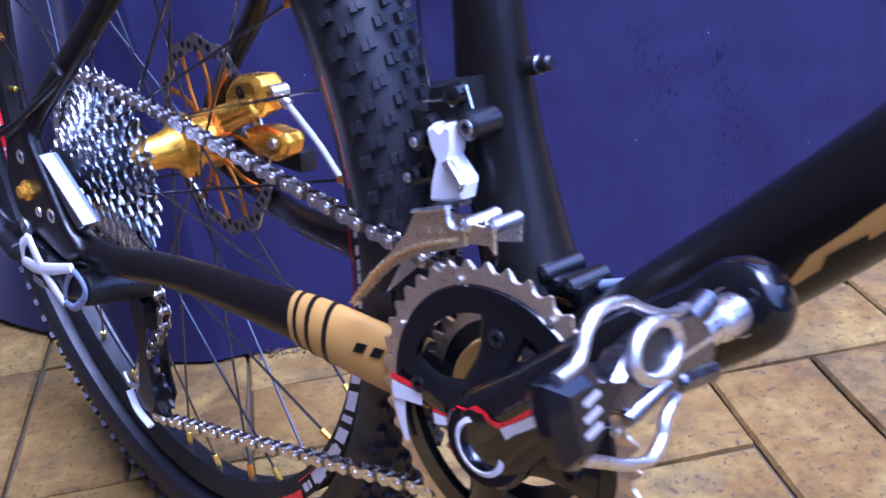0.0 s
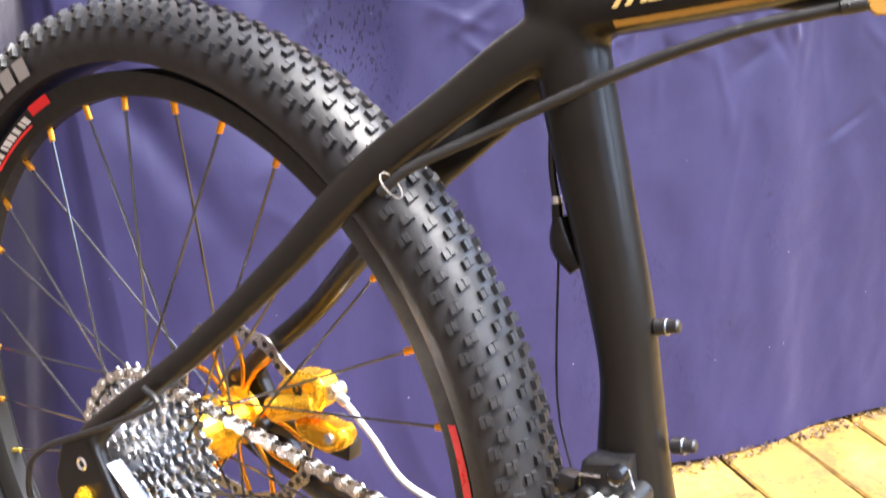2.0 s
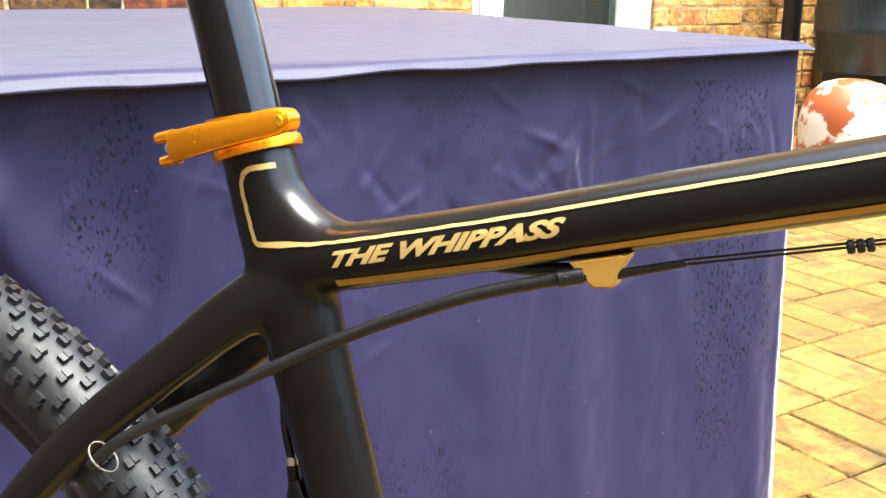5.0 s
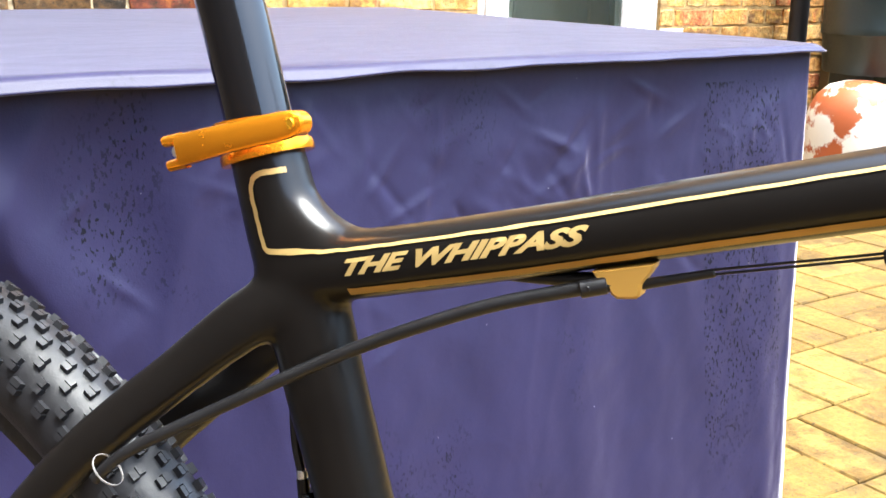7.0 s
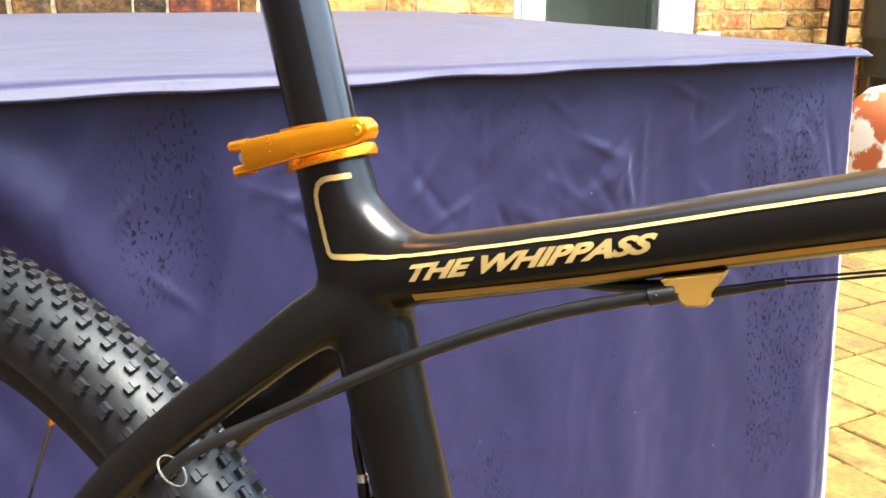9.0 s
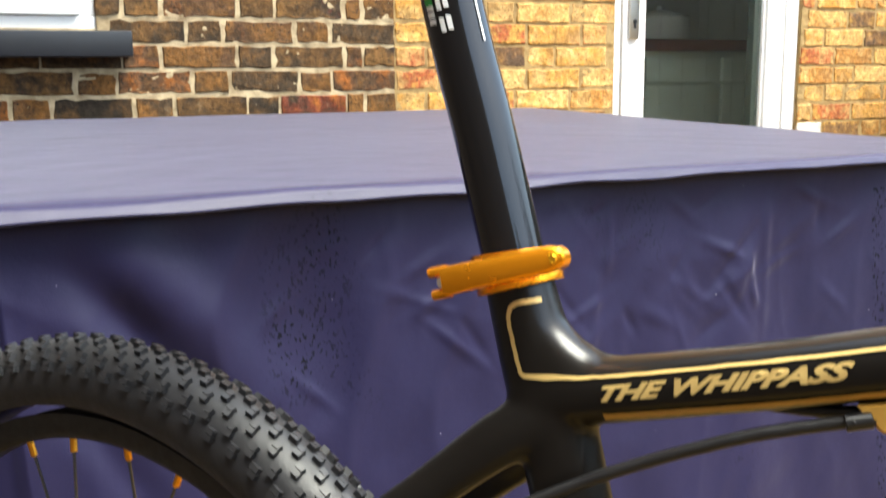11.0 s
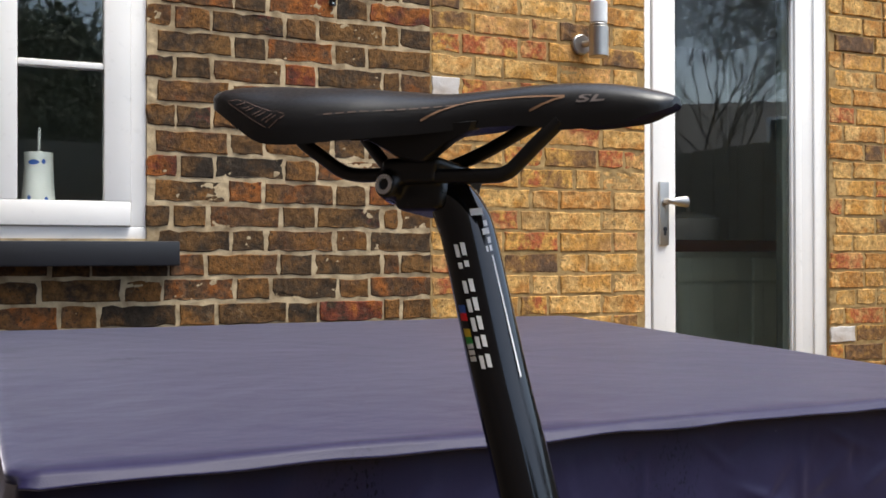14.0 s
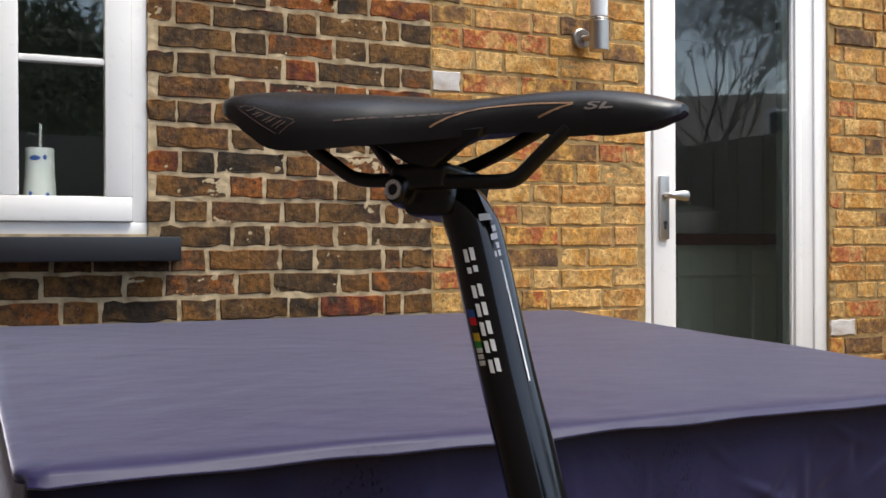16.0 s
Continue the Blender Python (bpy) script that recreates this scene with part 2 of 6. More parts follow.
def toothed(teeth, pitch_r, inner, y, thick, depth=0.004, c=(0, 0), turn=0.0):
    """A sprocket: teeth on the rim, an open middle of radius inner."""
    k = teeth * 8
    prof = (-0.55, -0.7, -0.7, -0.55, 0.2, 1.0, 1.0, 0.2)
    V, F = [], []
    for i in range(k):
        a = 2 * math.pi * i / k + turn
        r = pitch_r + depth * prof[i % 8]
        h = thick / 2 * (0.5 if i % 8 in (5, 6) else 1)
        for q, yy in ((inner, y - thick / 2), (r, y - h), (r, y + h), (inner, y + thick / 2)):
            V.append((c[0] + q * math.cos(a), yy, c[1] + q * math.sin(a)))
    for i in range(k):
        for j in range(4):
            F.append((i * 4 + j, i * 4 + (j + 1) % 4, (i + 1) % k * 4 + (j + 1) % 4, (i + 1) % k * 4 + j))
    return V, F


def lettering(text, size, shear=0.0, bold=0.0):
    """Flat letters of the built-in font as vertices in x, y and faces."""
    cu = bpy.data.curves.new("letters", "FONT")
    cu.body, cu.size, cu.shear, cu.offset, cu.resolution_u = text, size, shear, bold, 3
    ob = bpy.data.objects.new("letters", cu)
    me = bpy.data.meshes.new_from_object(ob)
    V = [v.co.copy() for v in me.vertices]
    F = [tuple(p.vertices) for p in me.polygons]
    bpy.data.objects.remove(ob)
    bpy.data.meshes.remove(me)
    bpy.data.curves.remove(cu)
    return V, F


def ribbon(pts, width, y, steps=10):
    """A flat band in the x, z plane along pts, at depth y."""
    S = spline(pts, steps)
    V, F = [], []
    for i, s in enumerate(S):
        d = np.array(S[min(i + 1, len(S) - 1)]) - np.array(S[max(i - 1, 0)])
        d = d / np.linalg.norm(d)
        nrm = np.array((-d[1], d[0])) * width / 2
        V += [(s[0] + nrm[0], y, s[1] + nrm[1]), (s[0], y, s[1]), (s[0] - nrm[0], y, s[1] - nrm[1])]
    for i in range(len(S) - 1):
        for j in range(2):
            F.append((i * 3 + j, i * 3 + j + 1, i * 3 + 4 + j, i * 3 + 3 + j))
    return V, F


def quad(p, nx=8, nz=4, y=-0.08):
    """A patch between four corners in x, z, split finely."""
    P = [np.array(q, float) for q in p]
    V, F = [], []
    for i in range(nx + 1):
        for j in range(nz + 1):
            a, b = i / nx, j / nz
            q = (P[0] * (1 - a) + P[1] * a) * (1 - b) + (P[3] * (1 - a) + P[2] * a) * b
            V.append((q[0], y, q[1]))
    for i in range(nx):
        for j in range(nz):
            k = i * (nz + 1) + j
            F.append((k, k + nz + 1, k + nz + 2, k + 1))
    return V, F


def decal(name, geo, mat, parent, target, label="", lift=0.0007):
    """A transfer: laid on to the nearest surface of target."""
    ob = part(name, geo, mat, parent, label)
    w = ob.modifiers.new("laid", "SHRINKWRAP")
    w.target, w.wrap_method, w.offset = target, "NEAREST_SURFACEPOINT", lift
    w.wrap_mode = "ABOVE_SURFACE"
    return ob


# ---- the bicycle: x forward, y to its left, z up, the rear axle at the origin; it leans on the covered table ----
B = pose(-0.2506, 0.4482, 0.336, 0, 0, -56.16) @ pose(0, 0, 0, -6.26, 0, 0)
bike = thing("bicycle", "black carbon mountain bike with gold parts leaning beside a covered table", "bicycle", B)
BB = (0.414, -0.024)
PEDAL = (0.543, 0.0905)

# frame
geo = [
    sweep([(0.411, 0, -0.02, 0.025, 0.03), (0.388, 0, 0.04, 0.0235, 0.024), (0.369, 0, 0.1, 0.022, 0.0185), (0.3595, 0, 0.16, 0.0172, 0.0165), (0.3492, 0, 0.2, 0.018, 0.0165), (0.3325, 0, 0.25, 0.0193, 0.0165),
           (0.317, 0, 0.295, 0.0207, 0.0165), (0.305, 0, 0.335, 0.021, 0.017), (0.2935, 0, 0.366, 0.0195, 0.0175), (0.2805, 0, 0.405, 0.0175, 0.0175)], 20, 5),
    sweep([(0.296, 0, 0.351, 0.018, 0.017), (0.335, 0, 0.3573, 0.0158, 0.0185), (0.413, 0, 0.3761, 0.0149, 0.0195), (0.485, 0, 0.3953, 0.0151, 0.02), (0.557, 0, 0.4138, 0.0151, 0.0205), (0.65, 0, 0.438, 0.016, 0.0215), (0.74, 0, 0.4612, 0.018, 0.0225)], 24, 5, power=0.82),
    sweep([(0.415, 0, -0.022, 0.026, 0.032), (0.462, 0, 0.026, 0.024, 0.028), (0.55, 0, 0.112, 0.0235, 0.026), (0.65, 0, 0.219, 0.0245, 0.026), (0.748, 0, 0.33, 0.026, 0.026)], 20, 5, power=0.8),
    sweep([(0.7, 0, 0.478, 0.021, 0.021), (0.715, 0, 0.43, 0.0215, 0.0215), (0.748, 0, 0.32, 0.025, 0.025), (0.757, 0, 0.29, 0.026, 0.026)], 20, 4),
    rod((BB[0], -0.042, BB[1]), (BB[0], 0.042, BB[1]), 0.026, 24),
]
for k in range(9):
    t = k / 8
    geo.append(sweep([(0.281 + 0.013 * t, 0, 0.402 - 0.036 * t, 0.0148, 0.0158), (0.302 + 0.036 * t, 0, 0.352 + 0.0045 * t, 0.0148, 0.0158)], 16, 1))
for s in (-1, 1):
    y, low = (1.0, 0.0) if s < 0 else (1.12, 0.0055)
    geo += [
        sweep([(0.306, s * 0.007, 0.342, 0.016, 0.01), (0.282, s * 0.014, 0.3265 - low, 0.0145 + low, 0.009), (0.2505, s * 0.022, 0.2985 - low, 0.0128 + low, 0.0085), (0.2, s * 0.036, 0.2505 - low * 0.7, 0.0125 + low * 0.7, 0.0085), (0.147, s * 0.047, 0.187, 0.011, 0.008),
               (0.084, s * 0.06 * y, 0.1185, 0.0098, 0.0075), (0.03, s * 0.069 * y, 0.069, 0.0098, 0.007), (-0.002, s * 0.075 * y, 0.036, 0.011, 0.006)], 14, 5),
        sweep([(0.402, s * 0.028, -0.0255, 0.019, 0.012), (0.3405, s * 0.0375, -0.0283, 0.0195, 0.0085), (0.2965, s * 0.0465, -0.0228, 0.0185, 0.0085), (0.263, s * 0.05, -0.0215, 0.0162, 0.0085), (0.153, s * 0.0555, -0.0275, 0.0126, 0.0082), (0.085, s * 0.067 * y, -0.0345, 0.0122, 0.0075), (0.045, s * 0.074 * y, -0.029, 0.0125, 0.006)], 14, 5),
        slab([(-0.02, 0.036), (0.012, 0.046), (0.03, 0.018), (0.052, -0.014), (0.07, -0.03), (0.05, -0.044), (0.012, -0.036), (-0.022, -0.024), (-0.03, 0.002)], s * 0.083 * y, s * 0.071 * y, 0.001),
    ]
shell = part("frame", join(*geo), CARBON, bike, "matte black carbon frame with gold paint")
rm = shell.modifiers.new("blend", "REMESH")
rm.mode, rm.voxel_size, rm.use_smooth_shade = "VOXEL", 0.0023, True
sm = shell.modifiers.new("soften", "SMOOTH")
sm.factor, sm.iterations = 0.5, 16


def top_line(u, off):
    return 0.3585 + (u - 0.335) * 0.2445 + 0.033 * max(0.0, u - 0.405) + off


# gold paint and lines on the frame
decal("pinstripe", ribbon([(0.312, 0.4025), (0.3, 0.3985), (0.29, 0.3955), (0.2858, 0.3925), (0.2842, 0.387), (0.287, 0.377), (0.2905, 0.366), (0.2925, 0.3615), (0.297, 0.3605), (0.315, 0.364), (0.337, 0.369), (0.39, 0.3818), (0.45, 0.3968), (0.55, 0.423), (0.65, 0.4495), (0.735, 0.472)], 0.0026, -0.0215, 8), CREAM, shell, shell, "pale gold outline")
decal("gold_underside", ribbon([(u, top_line(u, -0.0152 - 0.012 * (u - 0.336))) for u in (0.336, 0.37, 0.405, 0.44, 0.5, 0.6, 0.735)], 0.0072, -0.0195, 8), PAINT_GOLD, shell, shell, "gold painted lower edge")
lv, lf = lettering("THE WHIPPASS", 0.0172, 0.36, 0.0008)
sx = 0.1072 / (max(v.x for v in lv) - min(v.x for v in lv))
x0 = min(v.x for v in lv)
decal("lettering", ([(0.334 + (v.x - x0) * sx, -0.0205, 0.354 + (v.x - x0) * sx * 0.25 + v.y * 0.61 + 0.0004) for v in lv], lf), CREAM, shell, shell, "gold lettering", 0.0009)
STAY = spline([(0.402, -0.028, -0.0255, 0.019, 0.012), (0.3405, -0.0375, -0.0283, 0.0195, 0.0085), (0.2965, -0.0465, -0.0228, 0.0185, 0.0085), (0.263, -0.05, -0.0215, 0.0162, 0.0085), (0.153, -0.0555, -0.0275, 0.0126, 0.0082)], 40)


def sleeve(u0, u1, grow):
    return sweep([(s[0], s[1], s[2], s[3] + grow, s[4] + grow) for s in STAY if u0 <= s[0] <= u1], 24, 1)


part("stay_paint", sleeve(0.2655, 0.356, 0.0006), PAINT_GOLD, bike, "gold painted chainstay end")
for u in (0.2715, 0.281, 0.293):
    part("black_band", sleeve(u - 0.0018, u + 0.0022, 0.0011), CARBON, bike)
decal("mark", join(*[quad([(0.3145 + 0.0105 * k, -0.0232), (0.3215 + 0.0105 * k, -0.0226), (0.3245 + 0.0105 * k, -0.0165), (0.3175 + 0.0105 * k, -0.0171)], 4, 4, -0.053 + 0.003 * k) for k in range(2)]), CARBON, shell, shell, "dark print bars", 0.0017)
decal("tube_paint", quad([(0.53, 0.065), (0.7, 0.245), (0.7, 0.272), (0.54, 0.089)], 40, 10, -0.03), PAINT_GOLD, shell, shell, "gold painted panel")
decal("panel_mark", quad([(0.545, 0.078), (0.562, 0.094), (0.5595, 0.1015), (0.546, 0.0895)], 8, 4, -0.03), CARBON, shell, shell, "", 0.0012)
part("dropout_plate", slab([(0.014, 0.0225), (0.0245, 0.0285), (0.0755, -0.0085), (0.067, -0.0155)], -0.0785, -0.0665, 0.0012), DARKSTEEL, bike, "polished metal dropout plate")
part("plate_edge", slab([(0.0225, 0.0282), (0.0245, 0.0285), (0.0757, -0.0083), (0.0742, -0.0098)], -0.0789, -0.07, 0.0003), STEEL, bike)
for p, r in (((0.003, 0.024), 0.0052), ((0.037, -0.011), 0.0052), ((0.018, -0.013), 0.004)):
    part("bolt", join(turned([(r, -0.078), (r, -0.0832), (r * 0.8, -0.0842), (r * 0.55, -0.0832), (r * 0.3, -0.0815)], 14, p)), STEEL, bike)
part("axle_nut", join(rod((0.006, -0.078, 0.0), (0.006, -0.0865, 0.0), 0.0078, 8, edge=0.35), rod((0.006, -0.086, 0.0), (0.006, -0.09, 0.0), 0.0048, 8, edge=0.4)), GOLDEN, bike, "gold quick release nut")
for p in ((0.383, 0.196), (0.4, 0.133)):
    q = Vector((0.96, 0, 0.27))
    a = Vector((p[0] - 0.006, 0, p[1]))
    part("bottle_bolt", join(rod(a - q * 0.008, a - q * 0.001, 0.0045, 14), rod(a - q * 0.002, a + q * 0.0055, 0.0037, 12, edge=0.3)), BLACK, bike, "black bottle cage bolt with bright washer")
    part("washer", rod(a - q * 0.0022, a - q * 0.0008, 0.0047, 14), DARKSTEEL, bike)

# ---- rear wheel ----
wheel = part("rear_wheel", turned([(0.2655, -0.006), (0.2655, 0.006), (0.2705, 0.0105), (0.2835, 0.0125), (0.2835, 0.0105), (0.277, 0.009), (0.277, -0.009), (0.2835, -0.0105), (0.2835, -0.0125), (0.2705, -0.0105)], 120), RIM, bike, "black rim")
wheel.matrix_basis = Matrix.Translation((0.001, 0.0116, 0.0028)) @ Matrix.Rotation(-0.054, 4, "Z") @ Matrix.Rotation(0.037, 4, "X") @ Matrix.Scale(1.007, 4)
HUBY = -0.006
prof = []
for k in range(17):
    a = radians(-128 + 256 * k / 16)
    prof.append((0.3065 + 0.0255 * math.cos(a), 0.0262 * math.sin(a)))
tyre = part("tyre", turned(prof, 160), RUBBER, wheel, "black knobbly tyre")


def tread():
    """Rows of raised blocks, each split by a narrow sipe: small middle ones, wider ones beside, square shoulder blocks."""
    rng = random.Random(4)
    V, F = [], []
    rows = 216
    for i in range(rows):
        a0 = 2 * math.pi * i / rows
        kinds = [(-14, 0.0034, 0.0027), (14, 0.0034, 0.0027), (-50, 0.0036, 0.0029), (50, 0.0036, 0.0029)] if i % 2 else [(0, 0.0026, 0.0032), (-31, 0.0036, 0.0027), (31, 0.0036, 0.0027), (-67, 0.0034, 0.0034), (67, 0.0034, 0.0034)]
        for deg, wd, ln in kinds:
            t = radians(deg + rng.uniform(-1.5, 1.5))
            a = a0 + rng.uniform(-0.001, 0.001)
            h = 0.0028 if abs(deg) < 50 else 0.0031
            for side in (-1, 1):
                k = len(V)
                for rad, sh in ((0.0240, 1.08), (0.0252 + h, 0.9)):
                    for du, dv in ((-1, -1), (1, -1), (1, 1), (-1, 1)):
                        across = side * wd * (0.53 + 0.47 * dv * side * sh) if dv * side > 0 else side * wd * 0.07
                        tt = t + across / 0.027
                        r = 0.307 + rad * math.cos(tt)
                        aa = a + (du * ln * sh + side * 0.0004) / 0.33
                        V.append((r * math.cos(aa), 1.055 * rad * math.sin(tt), r * math.sin(aa)))
                F += [(k + 4, k + 5, k + 6, k + 7), (k, k + 1, k + 5, k + 4), (k + 1, k + 2, k + 6, k + 5), (k + 2, k + 3, k + 7, k + 6), (k + 3, k, k + 4, k + 7)]
    return V, F


td = part("tread", tread(), RUBBER, wheel, "worn black tread blocks")
tagged(td, kind="stuff")


def arc_patch(a0, a1, r0, r1, y, slant=0.0):
    V, F = [], []
    n = max(2, int(abs(a1 - a0) / 2) + 1)
    for i in range(n + 1):
        a = radians(a0 + (a1 - a0) * i / n)
        for j in range(2):
            r = r0 + (r1 - r0) * j
            V.append((r * math.cos(a + slant * j), y - 0.0019 * j, r * math.sin(a + slant * j)))
    for i in range(n):
        F.append((2 * i, 2 * i + 1, 2 * i + 3, 2 * i + 2))
    return V, F


for a0, a1, b0, b1 in ((116, 122, 123, 138), (200, 187, 186, 165), (303, 313, 314, 330), (22.5, 9.6, 6, -8)):
    part("rim_sticker", arc_patch(a0, a1, 0.2762, 0.2835, -0.0117), RED, wheel, "red rim sticker")
    part("rim_print", join(*[arc_patch(b0 + (b1 - b0) * k / 8, b0 + (b1 - b0) * (k + (0.82, 0.45, 0.7, 0.85)[k % 4]) / 8, 0.2742, 0.2802, -0.0115, 0.012) for k in range(8)]), WHITE, wheel, "white print bars")
    part("rim_line", arc_patch(b0, b1, 0.2705, 0.2714, -0.0113), RED, wheel)
part("sticker_print", join(*[arc_patch(198.5 - 1.2 * k, 197.8 - 1.2 * k, 0.274, 0.281, -0.0119) for k in range(7)]), WHITE, wheel, "white small print")
part("rim_hatch", join(*[arc_patch(a, a + w, 0.272, 0.282, -0.0114, 0.03) for a, w in ((318, 3.4), (323, 1.2), (325.5, 3.2), (330, 3), (334.5, 1.4), (337, 3.6), (342, 2.5))]), WHITE, wheel, "white hatched print")
part("tyre_print", join(*[arc_patch(114 + 4.2 * k, 114 + 3.2 + 4.2 * k, 0.296, 0.31, -0.0268) for k in range(6)]), GREYPRINT, wheel, "grey print bars")
hub = part("hub", moved(turned([(0.006, -0.07), (0.0095, -0.07), (0.0095, -0.036), (0.027, -0.0345), (0.028, -0.0305), (0.0165, -0.026), (0.0135, -0.01), (0.0135, 0.018), (0.018, 0.032), (0.026, 0.036), (0.0265, 0.041), (0.019, 0.046), (0.019, 0.068), (0.009, 0.072), (0.009, 0.08), (0.006, 0.08)], 40), Matrix.Translation((0, HUBY, 0))), GOLDEN, wheel, "gold anodised hub")
nip_a = rod((0, 0, 0), (0, 0, 0.0115), 0.0024, 8)
for k in range(32):
    th = radians(88.75 + 11.25 * k)
    s = -1 if k % 2 else 1
    lead = radians(64) * (1 if (k // 2) % 2 else -1)
    rim_p = Vector((0.2635 * math.cos(th), 0.001 * s, 0.2635 * math.sin(th)))
    hub_p = Vector((0.0235 * math.cos(th + lead), (-0.0325 if s < 0 else 0.0385) + HUBY, 0.0235 * math.sin(th + lead)))
    sp = part("spoke", rod(hub_p, rim_p, 0.00108, 6), SPOKE, wheel)
    d = (hub_p - rim_p).normalized()
    me_n = mesh_ob("nipple", *nip_a, YELLOW_NIPPLE if 8 <= k <= 24 and k % 3 else GOLD_NIPPLE, wheel)
    me_n.matrix_basis = Matrix.Translation(rim_p - d * 0.003) @ d.to_track_quat("Z", "Y").to_matrix().to_4x4()

# sprockets
for i in range(10):
    n = (34, 31, 28, 25, 22, 19, 17, 15, 13, 11)[i]
    r = n * 0.0127 / (2 * math.pi)
    part("sprocket", toothed(n, r, r * 0.62 if i < 6 else r * 0.5, -0.0205 - 0.0039 * i + HUBY, 0.0015, 0.0042, (0, 0), 0.37 * i), SPROCKET, wheel)
part("sprocket_carrier", moved(turned([(0.016, -0.026), (0.034, -0.028), (0.03, -0.04), (0.024, -0.052), (0.018, -0.064), (0.014, -0.066)], 36), Matrix.Translation((0, HUBY, 0))), BLACK, wheel)

# disc rotor with a gold carrier
RY = 0.066 + HUBY
rot_v, rot_f = [], []
NR = 144
for i in range(NR):
    a = 2 * math.pi * i / NR
    wob = 0.0022 * math.sin(a * 12)
    for r in (0.0685 + wob * 0.6, 0.0800 + wob):
        for y in (RY - 0.0009, RY + 0.0009):
            rot_v.append((r * math.cos(a), y, r * math.sin(a)))
for i in range(NR):
    k, q = i * 4, (i + 1) % NR * 4
    rot_f += [(k, q, q + 2, k + 2), (k + 1, k + 3, q + 3, q + 1), (k + 2, q + 2, q + 3, k + 3), (k, k + 1, q + 1, q)]
part("disc_rotor", (rot_v, rot_f), ROTOR, wheel, "steel disc rotor with drilled ring")
holes = []
for i in range(48):
    a = 2 * math.pi * i / 48
    r = 0.0733 + (0.0028, -0.0028, 0.0)[i % 3]
    c = (r * math.cos(a), r * math.sin(a))
    holes.append(turned([(0.0001, RY - 0.00115), (0.0029, RY - 0.00115)], 8, c, False))
tagged(part("rotor_face_cutout", join(*holes), BLACK, wheel), kind="stuff")
carrier = part("rotor_carrier", turned([(0.012, RY - 0.004), (0.024, RY - 0.004), (0.024, RY + 0.002), (0.012, RY + 0.002)], 30), GOLDEN, wheel, "gold rotor carrier")
for i in range(6):
    a = radians(18 + 60 * i)
    for q in (-0.22, 0.22):
        part("carrier_arm", sweep([(0.019 * math.cos(a), RY - 0.002, 0.019 * math.sin(a), 0.0026, 0.0016), (0.045 * math.cos(a + q * 0.7), RY, 0.045 * math.sin(a + q * 0.7), 0.0022, 0.0015), (0.0685 * math.cos(a + q * 1.4), RY, 0.0685 * math.sin(a + q * 1.4), 0.003, 0.0015)], 8, 4), ORANGE, carrier)

# ---- brake caliper ----
MK = (0.086, 0.0605)
cal = part("brake_caliper", join(
    slab([(0.0605, 0.0405), (0.062, 0.055), (0.069, 0.0645), (0.079, 0.0705), (0.1, 0.0735), (0.1075, 0.068), (0.1085, 0.056), (0.105, 0.0475), (0.087, 0.038), (0.0705, 0.0345)][::-1], 0.0455, 0.071, 0.0045),
    sweep([(0.066, 0.047, 0.037, 0.0105, 0.0105), (0.082, 0.0475, 0.044, 0.0095, 0.0095), (0.102, 0.049, 0.0525, 0.0085, 0.0085)], 16, 4)), GOLDEN, bike, "gold anodised brake caliper")
part("piston_cap", join(rod((0.064, 0.04, 0.037), (0.066, 0.05, 0.0385), 0.0102, 22, edge=0.3)), GOLDEN, cal)
part("caliper_body", slab([(0.0745, 0.029), (0.0885, 0.034), (0.101, 0.0355), (0.1225, 0.0345), (0.1265, 0.028), (0.1225, 0.0185), (0.1085, 0.0105), (0.0915, 0.0125), (0.08, 0.0155)][::-1], 0.051, 0.073, 0.0045), GOLDEN, cal)
for o in [cal] + [c for c in bpy.data.objects if c.parent == cal and c.name.startswith("caliper_body")]:
    rm = o.modifiers.new("blend", "REMESH")
    rm.mode, rm.voxel_size, rm.use_smooth_shade = "VOXEL", 0.0013, True
    sm = o.modifiers.new("soften", "SMOOTH")
    sm.factor, sm.iterations = 0.5, 5
part("caliper_mark", join(turned([(0.0022, 0.0452), (0.0042, 0.0452), (0.0042, 0.0444), (0.0022, 0.0444)], 14, MK), turned([(0.0022, 0.0452), (0.0042, 0.0452), (0.0042, 0.0444), (0.0022, 0.0444)], 14, (MK[0] + 0.002, MK[1] - 0.0062))), BLACK, cal, "black printed mark")
part("caliper_bolt", join(rod((0.114, 0.0475, 0.027), (0.114, 0.058, 0.027), 0.0042, 12)), STEEL, cal)
part("caliper_mount", join(block((0.03, 0.07, 0.0), (0.118, 0.086, 0.016), 0.003), rod((0.035, 0.06, 0.008), (0.035, 0.09, 0.008), 0.006, 10)), BLACK, bike, "black post mount")
part("banjo", join(rod((0.108, 0.058, 0.062), (0.12, 0.062, 0.0535), 0.0042, 12), turned([(0.0015, 0.052), (0.0058, 0.052), (0.0058, 0.066), (0.0015, 0.066)], 16, (0.111, 0.062))), STEEL, cal, "silver hose banjo")
part("brake_hose", sweep([(0.115, 0.06, 0.058, 0.0026, 0.0026), (0.124, 0.064, 0.047, 0.0026, 0.0026), (0.14, 0.071, 0.026, 0.0026, 0.0026), (0.165, 0.077, -0.003, 0.0026, 0.0026), (0.215, 0.074, -0.01, 0.0026, 0.0026), (0.26, 0.068, -0.012, 0.0026, 0.0026)], 10, 6), HOSE_WHITE, bike, "white brake hose")

